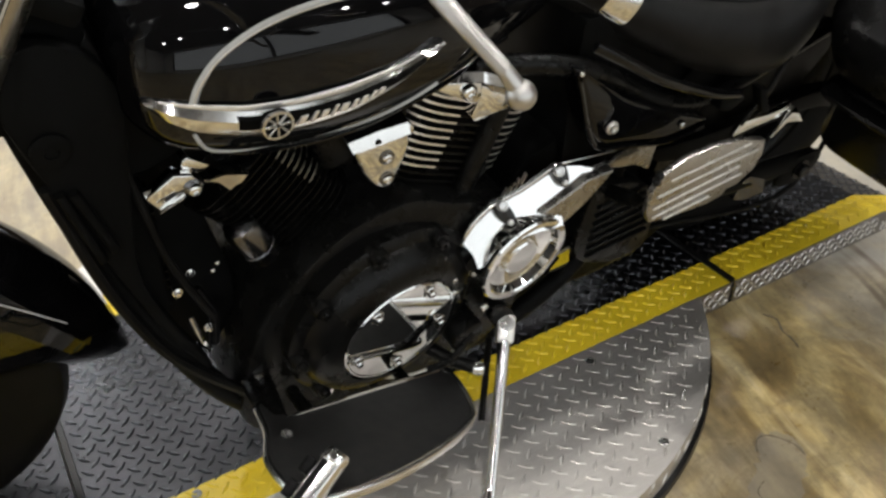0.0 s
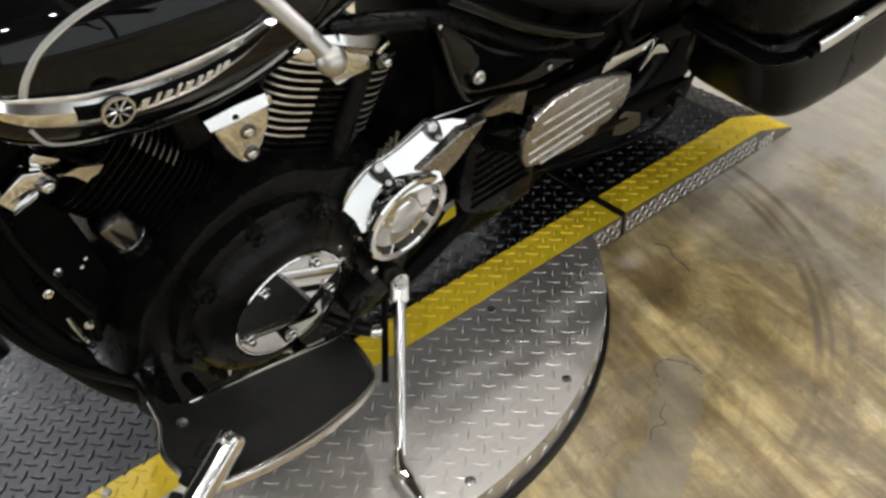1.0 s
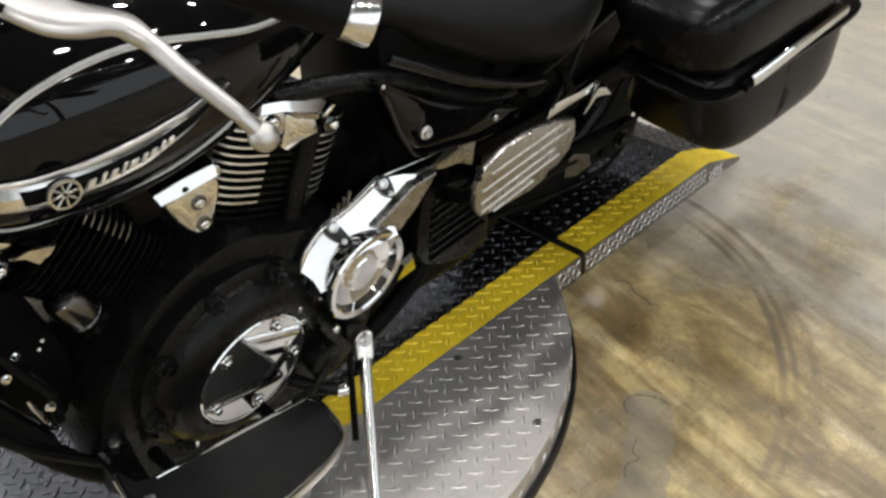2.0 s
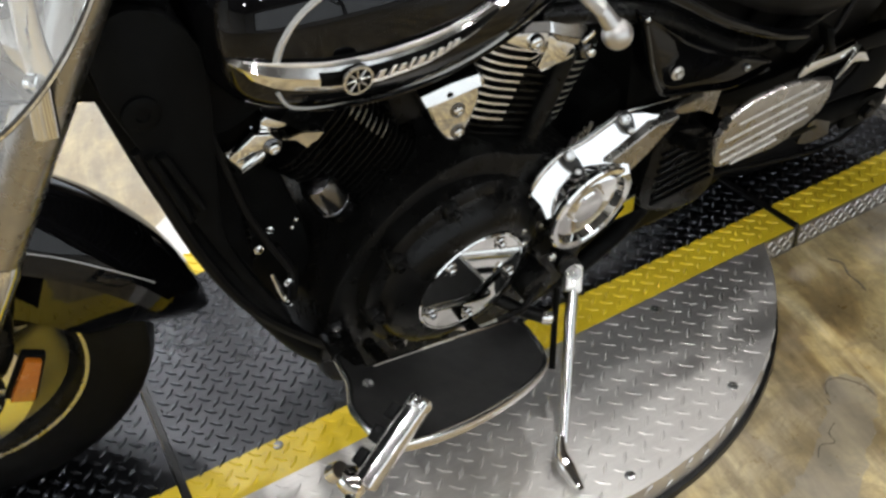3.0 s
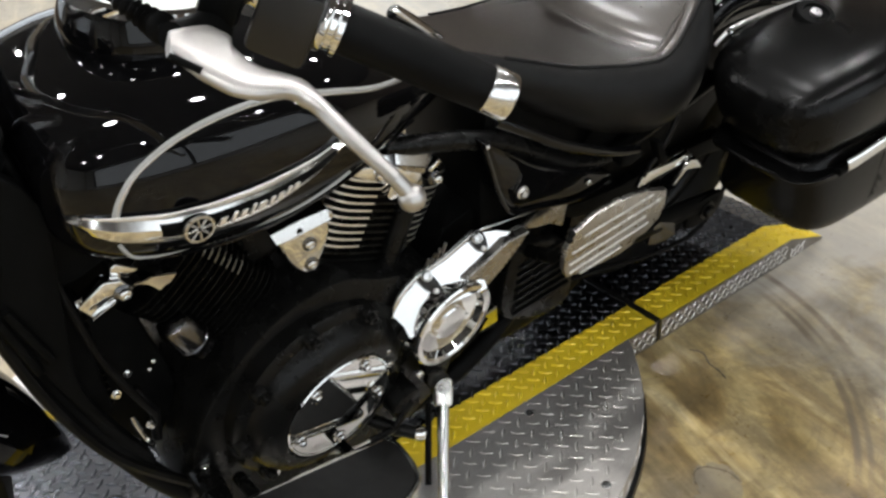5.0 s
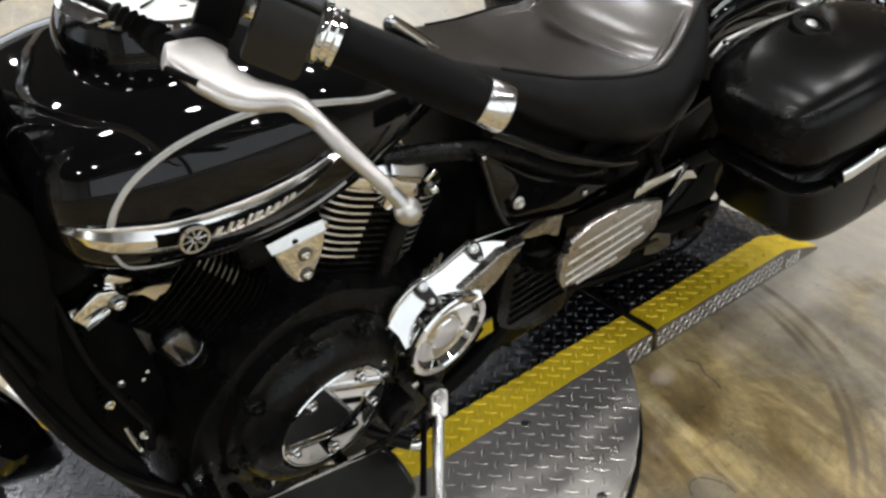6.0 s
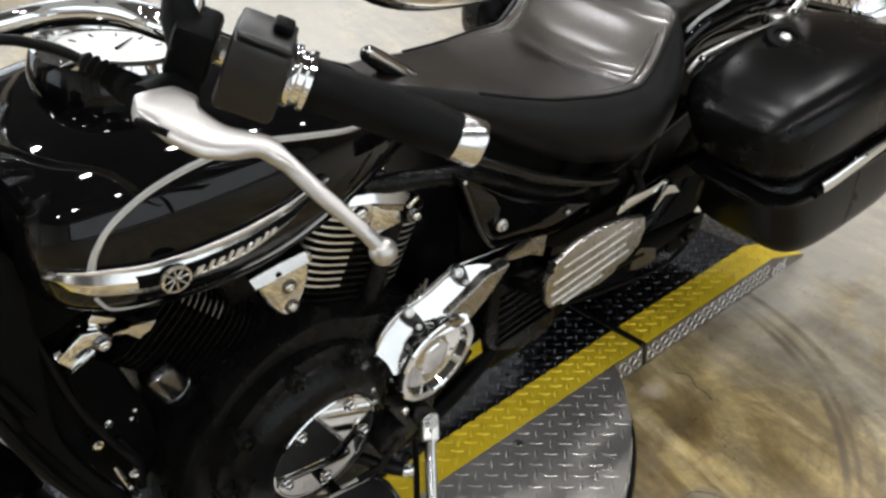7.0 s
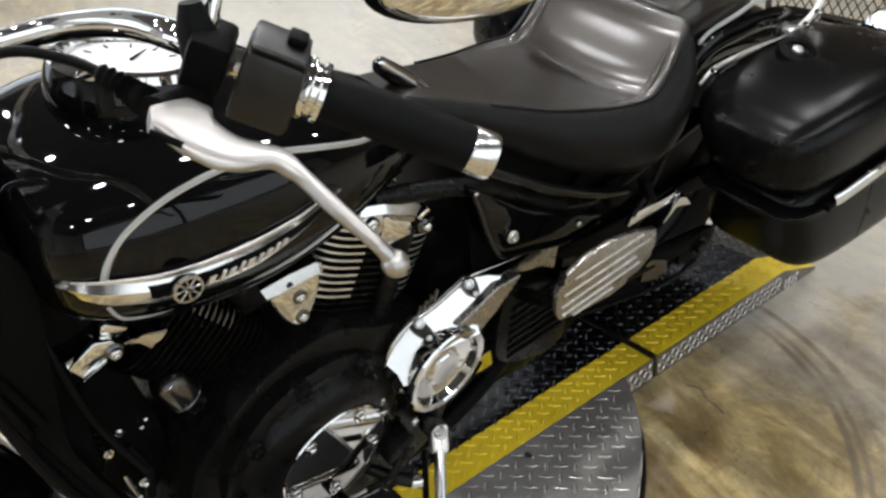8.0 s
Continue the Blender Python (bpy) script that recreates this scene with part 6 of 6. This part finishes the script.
# -- floorboards, shifter, stand --
def build_feet():
    outline = [(-0.293, -0.46), (-0.312, -0.52), (-0.3, -0.588), (-0.255, -0.6), (-0.175, -0.586), (-0.098, -0.558), (-0.032, -0.522), (-0.002, -0.485), (0.016, -0.41), (0.012, -0.39), (-0.002, -0.382), (-0.12, -0.407), (-0.25, -0.434), (-0.262, -0.428), (-0.272, -0.4), (-0.285, -0.4)]

    def on_board(x, y, up):
        return at(x, y, 0.1747 - 0.3286 * x - 0.1251 * y + up)

    fine = rounded(outline, 4)
    c = (sum(p[0] for p in fine) / len(fine), sum(p[1] for p in fine) / len(fine))

    def layer(k, z0, z1):
        rings = [[on_board(c[0] + (x - c[0]) * k, c[1] + (y - c[1]) * k, z) for x, y in fine] for z in (z0, z1)]
        return loft(rings)

    board = part("floorboard", bevelled(layer(1.0, -0.016, -0.002), 0.004, 2), M_SOFTCHROME, bike, "chrome-edged rider floorboard with a rubber pad")
    part("rubber_pad", bevelled(layer(0.968, -0.004, 0.0035), 0.002, 1), M_TREADPAD, board, "black ribbed rubber pad")
    rail = [on_board(x, y, -0.002) for x, y in fine]
    part("edge_rail", tube(rail + rail[:2], 0.0048, 10, caps=False), M_SOFTCHROME, board, "chrome edge rail")
    part("pad_rivet", lathe([(0.0075, 0), (0.0075, 0.0018), (0.0045, 0.0018), (0.004, 0.0004), (0, 0.0004)], on_board(-0.272, -0.475, 0.0035), Vector((0.31, -0.0, 0.95)), 18), M_STEEL, board)
    part("pad_bead", tube([on_board(-0.248, -0.437, 0.003), on_board(-0.12, -0.411, 0.003), on_board(0.0, -0.387, 0.003)], 0.0022, 6), M_CHROME, board)
    part("board_bracket", tube([on_board(-0.262, -0.33, 0.0), on_board(-0.268, -0.38, 0.0), on_board(-0.272, -0.43, -0.006)], [0.022, 0.02, 0.018], 12, 0.5, (0, 0, 1)), M_SATIN, board)
    part("bracket_bolt", lathe([(0.008, 0), (0.008, 0.006), (0.005, 0.008), (0, 0.008)], on_board(-0.26, -0.345, 0.012), (0, 0, 1), 12), M_CHROME, board)
    for x, y in ((-0.22, -0.4), (-0.05, -0.37)):
        part("board_hinge", tube([on_board(x, y + 0.05, -0.02), on_board(x, y - 0.05, -0.018)], 0.01, 10), M_SATIN, board)
    # toe shifter peg
    p0, p1 = at(-0.246, -0.584, 0.379), at(-0.346, -0.612, 0.321)
    d = (p1 - p0).normalized()
    s1 = d.cross(Vector((0, 0, 1))).normalized()
    up = s1.cross(d).normalized()
    if up.z < 0:
        s1, up = -s1, -up
    axes = Matrix((d, s1, up)).transposed().to_4x4()

    def on_peg(bm):
        bm.transform(Matrix.Translation(p0) @ axes)
        return bm

    peg = part("shift_peg", on_peg(box(-0.002, 0.118, -0.0135, 0.0135, -0.0125, 0.0125, 0.004, 3)), M_SOFTCHROME, bike, "chrome toe shifter peg with rubber inserts")
    part("peg_end", on_peg(lathe([(0.0, -0.006), (0.012, -0.005), (0.0155, -0.001), (0.0155, 0.007), (0.0135, 0.01), (0, 0.01)], (0, 0, 0), (1, 0, 0), 24)), M_CHROME, peg)
    far = 1 if s1.dot(Vector((-1, 0, 0))) > 0 else -1
    part("peg_groove", on_peg(box(0.012, 0.112, 0.0045 * far - 0.0038, 0.0045 * far + 0.0038, 0.0118, 0.0138, 0.0)), M_RUBBER, peg, smooth=False)
    for k in range(3):
        x0 = 0.018 + 0.032 * k
        y0, y1 = sorted((0.013 * far, 0.028 * far))
        part("rubber_insert", on_peg(box(x0, x0 + 0.022, y0, y1, -0.01, 0.012, 0.003)), M_RUBBER, peg)
    part("peg_knuckle", lathe([(0.0, -0.018), (0.012, -0.015), (0.016, -0.006), (0.016, 0.008), (0.012, 0.016), (0, 0.018)], p1 + d * 0.008 + Vector((-0.002, 0.012, 0.004)), s1, 22), M_CHROME, peg)
    part("knuckle_nut", bolt_head(p1 + d * 0.02 + Vector((0.0, -0.002, 0.002)), d, 0.009, 0.012), M_CHROME, peg)
    part("knuckle_link", tube([p1 + Vector((-0.016, 0.024, 0.016)), p1 + Vector((-0.022, 0.03, 0.004)), p1 + Vector((-0.02, 0.036, -0.012))], [0.011, 0.013, 0.009], 16), M_CHROME, peg)
    part("shift_arm", tube(smooth_line([p1 + Vector((-0.014, 0.034, -0.004)), at(-0.3, -0.55, 0.255), at(-0.24, -0.48, 0.215), at(-0.15, -0.38, 0.2)], 5), 0.008, 10), M_CHROME, bike, "chrome shift arm")
    # side stand
    top, knee, toe = at(0.129, -0.378, 0.252), at(-0.004, -0.536, 0.088), at(-0.022, -0.6065, 0.0605)
    d = (knee - top).normalized()
    st = part("side_stand", tube([top + d * 0.0, top + d * 0.02, top + d * 0.05, top + d * 0.2, knee - d * 0.01, knee], [0.0115, 0.0112, 0.0098, 0.0085, 0.008, 0.008], 18), M_SOFTCHROME, bike, "chrome side stand, folded down")
    foot = smooth_line([knee - d * 0.01 + Vector((-0.004, 0.004, 0)), knee + Vector((-0.012, -0.012, -0.008)), (knee + toe) / 2 + Vector((-0.006, 0, -0.004)), toe], 6)
    part("stand_foot", tube(foot, spread([0.009, 0.017, 0.018, 0.009], len(foot)), 16, 0.8, (0.7, 0.3, 0.3)), M_CHROME, st)
    part("stand_mount", prism(rounded([(0.1016, 0.2601), (0.1127, 0.2693), (0.134, 0.2557), (0.1469, 0.2311), (0.1452, 0.2032), (0.1111, 0.2222)], 3), -0.175, -0.145, 0.004, 3), M_SATIN, st)
    out = Vector((-0.4, -0.75, 0.55))
    out = (out - d * d.dot(out)).normalized()
    knob = box(-0.015, 0.03, -0.0145, 0.0145, -0.01, 0.011, 0.005, 3)
    knob.transform(Matrix.Translation(top) @ Matrix((d, out.cross(d), out)).transposed().to_4x4())
    part("stand_clevis", knob, M_FINEDGE, st, "pale metal clevis at the top of the stand")
    part("stand_bolt", bolt_head(top + out * 0.0105, out, 0.0085, 0.006), M_BOLT, st)
    coil = [top + Vector((-0.016, 0.018, -0.012)) + d * (0.02 + 0.13 * k / 56) for k in range(57)]
    part("stand_spring", tube(coil, [0.0062 if k % 2 else 0.0048 for k in range(57)], 10), M_CABLE, st, "black coil return spring")
    # passenger footboard, folded up: ribbed chrome plate
    oz = [(0.312, 0.425), (0.312, 0.462), (0.33, 0.49), (0.37, 0.506), (0.42, 0.51), (0.48, 0.503), (0.533, 0.486), (0.538, 0.455), (0.528, 0.43), (0.5, 0.412), (0.478, 0.41), (0.472, 0.4), (0.44, 0.394), (0.39, 0.396), (0.35, 0.4), (0.322, 0.405)]
    fb = part("passenger_footboard", prism(oz, -0.242, -0.231, 0.002, 2), M_RIBPLATE, bike, "ribbed bright metal passenger footboard, folded up")

    for k, (x0, z0, x1, z1) in enumerate(((0.345, 0.475, 0.5, 0.49), (0.325, 0.452, 0.52, 0.472), (0.322, 0.43, 0.49, 0.451), (0.325, 0.413, 0.5, 0.434), (0.35, 0.401, 0.44, 0.411))):
        part("raised_rib", tube([(x0, -0.243, z0), (x1, -0.243, z1)], 0.0017, 8), M_FINEDGE, fb)
    part("board_hinge", tube([(0.33, -0.2, 0.415), (0.33, -0.14, 0.39)], 0.012, 12), M_SATIN, fb)
    for p in ((0.322, -0.236, 0.478), (0.325, -0.236, 0.488)):
        part("hinge_bolt", lathe([(0.006, -0.01), (0.006, 0.006), (0, 0.008)], p, (-0.6, -0.6, 0.4), 12), M_SATIN, fb)


build_feet()


# -- saddlebag, rear fender, rails --
def rounded_block(x0, x1, y0, y1, z0, z1, e=5.0, taper=(0, 0, 0, 0), n=28, m=36, crown=0.0):
    """A box with soft corners: superellipse sections along x; taper pulls in front, back, bottom and outer top."""
    rings = []
    for i in range(n + 1):
        u = -1 + 2 * i / n
        u = math.copysign(1 - (1 - abs(u)) ** 1.6, u)
        k = max(0.0, 1 - abs(u) ** e) ** (1 / e)
        k = max(k, 0.02)
        ring = []
        for s in range(m):
            w = 2 * math.pi * s / m
            c, d = math.cos(w), math.sin(w)
            yy, zz = math.copysign(abs(c) ** (2 / e), c), math.copysign(abs(d) ** (2 / e), d)
            y = (y0 + y1) / 2 + (y1 - y0) / 2 * yy * k
            z = (z0 + z1) / 2 + (z1 - z0) / 2 * zz * k
            f = (z - z0) / (z1 - z0)
            y += (1 - f) * taper[2] * (-yy) + f * taper[3] * (-yy if yy < 0 else 0)
            x = (x0 + x1) / 2 + (x1 - x0) / 2 * u
            x += taper[0] * (1 - f) if u < 0 else -taper[1] * (1 - f)
            ring.append((x, y, z + crown * (1 - u * u)))
        rings.append(ring)
    return loft(rings)


def build_bag(sgn):
    bag = part("saddlebag", bevelled(rounded_block(0.665, 1.13, 0.215 * sgn, 0.402 * sgn, 0.388, 0.56, 5, (0.035, 0.05, 0.022, 0.0)), 0), M_BAG, bike, "satin black hard saddlebag with a lid", angle=50)
    lid = part("bag_lid", rounded_block(0.645, 1.15, 0.205 * sgn, 0.412 * sgn, 0.528, 0.68, 3.6, (-0.0, 0.0, 0.0, 0.075), crown=0.018), M_BAG, bag, "domed black bag lid", angle=50)
    part("lid_lip", rounded_block(0.642, 1.153, 0.202 * sgn, 0.415 * sgn, 0.521, 0.534, 6), M_BAG, bag)
    if sgn < 0:
        h = [Vector((0.742, -0.414, 0.541)), Vector((0.757, -0.419, 0.547)), Vector((0.9, -0.42, 0.56)), Vector((1.02, -0.418, 0.565))]
        part("bag_latch_bar", tube(h, [0.014, 0.0138, 0.0125, 0.01], 12, 0.5, (0, 1, 0)), M_CHROME, bag, "chrome bag latch bar")
        part("latch_base", tube([Vector((0.73, -0.41, 0.531)), Vector((1.03, -0.412, 0.553))], 0.008, 10), M_DARK, bag)
    o, ax = Vector((0.853, 0.232 * sgn, 0.697)), Vector((-0.1, 0.25 * sgn, 0.96))
    lk = part("bag_lock", lathe([(0.034, -0.012), (0.034, 0.002), (0.031, 0.006), (0.022, 0.007), (0.02, 0.003), (0, 0.003)], o, ax, 32), M_DARK, bag, "round black lock with a metal keyhole")
    part("lock_barrel", lathe([(0.0095, 0), (0.0095, 0.008), (0.007, 0.0095), (0.003, 0.0095), (0.003, 0.006), (0, 0.006)], o, ax, 18), M_STEEL, bag)


build_bag(-1)
build_bag(1)


def build_rear():
    c = Vector((0.84, 0, 0.325))
    rings = []
    for i in range(41):
        w = radians(195 + (-15 - 195) * i / 40)
        d = Vector((math.cos(w), 0, math.sin(w)))
        ring = []
        for s in range(17):
            u = -1 + 2 * s / 16
            r = 0.4 - 0.02 * u * u - 0.05 * max(0, (abs(u) - 0.7) / 0.3)
            ring.append(c + d * r + Vector((0, 0.112 * math.copysign(min(1, abs(u) * 1.3), u), 0)))
        ring += [p - d * 0.004 + Vector((0, -0.003 if p.y > 0 else 0.003, 0)) for p in reversed(ring)]
        rings.append(ring)
    fen = part("rear_fender", loft(rings), M_GLOSS, bike, "gloss black rear fender", angle=50)
    pts = [Vector((0.745, -0.1125, 0.702)), Vector((0.78, -0.1125, 0.717)), Vector((0.84, -0.1125, 0.727)), Vector((0.9, -0.1125, 0.738)), Vector((0.98, -0.1125, 0.735))]
    side = part("fender_rail", tube(smooth_line([(0.7, -0.117, 0.62), (0.76, -0.12, 0.685), (0.84, -0.12, 0.7), (0.95, -0.12, 0.7), (1.08, -0.12, 0.66)], 6), 0.02, 12, 0.4, (0, 1, 0)), M_GLOSS, bike, "gloss black fender rail")
    for off in (0.0, 0.005):
        part("pinstripe", tube([p + Vector((0, -0.001, off)) for p in smooth_line(pts, 5)], 0.002, 6), M_SILVERLINE, fen, "thin silver pinstripe")
    rod = smooth_line([(0.715, -0.15, 0.65), (0.735, -0.15, 0.664), (0.758, -0.15, 0.671), (0.85, -0.15, 0.673), (0.955, -0.15, 0.668), (1.0, -0.15, 0.68), (1.04, -0.15, 0.706), (1.09, -0.14, 0.77)], 6)
    gr = part("bag_rail", tube(rod, spread([0.0035, 0.004, 0.0045, 0.006, 0.006, 0.006, 0.007], len(rod)), 12), M_FINEDGE, bike, "thin bright rail over the bag")
    for p in ((0.742, -0.155, 0.668), (0.955, -0.158, 0.672), (1.0, -0.158, 0.684), (1.03, -0.158, 0.7)):
        part("rail_bolt", lathe([(0.006, -0.004), (0.006, 0.004), (0.004, 0.006), (0, 0.006)], p, LEFT, 12), M_CHROME, gr)
    part("rail_clamp", box(0.94, 0.975, -0.165, -0.13, 0.668, 0.69, 0.004), M_STEEL, gr)
    bolts(bike, [(0.757, -0.16, 0.645)], LEFT, 0.006, 0.006)
    # rear turn signal
    ts = part("rear_turn_signal", lathe([(0.0, -0.035), (0.016, -0.033), (0.03, -0.02), (0.036, 0), (0.036, 0.018), (0.034, 0.022), (0, 0.026)], (1.19, -0.21, 0.645), (1, -0.1, 0), 28), M_CHROME, bike, "chrome rear turn signal")
    part("signal_stem", tube([(1.17, -0.18, 0.645), (1.16, -0.1, 0.64)], 0.009, 12), M_CHROME, ts)
    # added box and stacked far-side silencers, darken the lane's reflection under the bike
    part("chassis_block", prism(rounded([(0.2, 0.13), (0.5, 0.12), (0.54, 0.2), (0.5, 0.3), (0.3, 0.3), (0.2, 0.24)], 3), -0.08, 0.13, 0.02), M_SATIN, bike, "black box added under the frame to darken the lane")
    part("upper_silencer", tube([(0.1, 0.2, 0.34), (0.4, 0.22, 0.33), (0.7, 0.23, 0.36), (1.15, 0.25, 0.4)], [0.03, 0.04, 0.05, 0.05], 20), M_CHROME, bike, "chrome upper exhaust silencer")
    part("exhaust_silencer", tube([(-0.2, 0.17, 0.2), (0.2, 0.2, 0.19), (0.6, 0.22, 0.22), (1.15, 0.24, 0.26)], [0.025, 0.03, 0.045, 0.05], 20), M_CHROME, bike, "chrome exhaust silencer")


build_rear()


# ---- floor marks and far mesh stand ----
def floor_mark(name, outline, material, label, z=0.002):
    ob = part(name, slab(outline, 0.0, z), material, smooth=False)
    tagged(ob, label, "floor mark", kind="structure")


random.seed(4)
floor_mark("worn_patch", [(x + random.uniform(-0.006, 0.006), y + random.uniform(-0.006, 0.006)) for x, y in rounded([(0.485, -0.618), (0.518, -0.623), (0.54, -0.65), (0.528, -0.69), (0.49, -0.72), (0.43, -0.755), (0.34, -0.81), (0.25, -0.86), (0.18, -0.86), (0.2, -0.79), (0.235, -0.757), (0.3, -0.735), (0.391, -0.694), (0.44, -0.665), (0.468, -0.638)], 6)], M_PATCH, "worn grey patch in the stained concrete", 0.0012)


def crack(pts, wid):
    line = smooth_line([(x, y, 0) for x, y in pts], 6)
    left, right = [], []
    for i, p in enumerate(line):
        d = (line[min(i + 1, len(line) - 1)] - line[max(i - 1, 0)]).normalized()
        w = wid * random.uniform(0.35, 1.0)
        nrm = Vector((-d.y, d.x, 0))
        left.append(((p + nrm * w).x, (p + nrm * w).y))
        right.append(((p - nrm * w).x, (p - nrm * w).y))
    return left + right[::-1]


floor_mark("crack", crack([(0.75, -0.395), (0.762, -0.42), (0.745, -0.45), (0.742, -0.475), (0.733, -0.5)], 0.0024), M_CRACK, "short dark crack in the concrete floor", 0.0009)
floor_mark("crack", crack([(0.468, -0.64), (0.488, -0.622), (0.512, -0.626), (0.532, -0.66), (0.53, -0.688)], 0.0014), M_CRACK, "short dark crack beside the worn patch", 0.0017)
floor_mark("crack", crack([(0.43, -0.69), (0.405, -0.7), (0.398, -0.718), (0.375, -0.71), (0.352, -0.725)], 0.0012), M_CRACK, "short dark crack in the worn patch", 0.0017)


def mesh_stand():
    st = thing("wire_mesh_panel", "dark diamond wire mesh panel standing on the floor", "mesh panel", pose(2.985, 0.5, 0, 0, 0, -85))
    part("panel_frame", merge(box(-0.42, -0.4, -0.01, 0.01, 0, 0.62), box(0.4, 0.42, -0.01, 0.01, 0, 0.62), box(-0.4, 0.4, -0.01, 0.01, 0.6, 0.62), box(-0.4, 0.4, -0.01, 0.01, 0.02, 0.04), box(-0.42, -0.4, -0.15, 0.15, 0, 0.015), box(0.4, 0.42, -0.15, 0.15, 0, 0.015)), M_WIRE, st, smooth=False)
    bm = bmesh.new()
    for sl in (1, -1):
        for k in range(-14, 36):
            x0 = -0.4 + k * 0.04
            a = Vector((x0, 0.002 * sl, 0.04)) if sl > 0 else Vector((x0, 0.002 * sl, 0.6))
            b = Vector((x0 + 0.35, 0.002 * sl, 0.6)) if sl > 0 else Vector((x0 + 0.35, 0.002 * sl, 0.04))
            t0, t1 = max(0, (-0.4 - a.x) / 0.35), min(1, (0.4 - a.x) / 0.35)
            if t1 > t0 + 0.02:
                tube([a.lerp(b, t0), a.lerp(b, t1)], 0.003, 5, bm=bm)
    part("wire_mesh", bm, M_WIRE, st, smooth=False)["kind"] = "stuff"


mesh_stand()
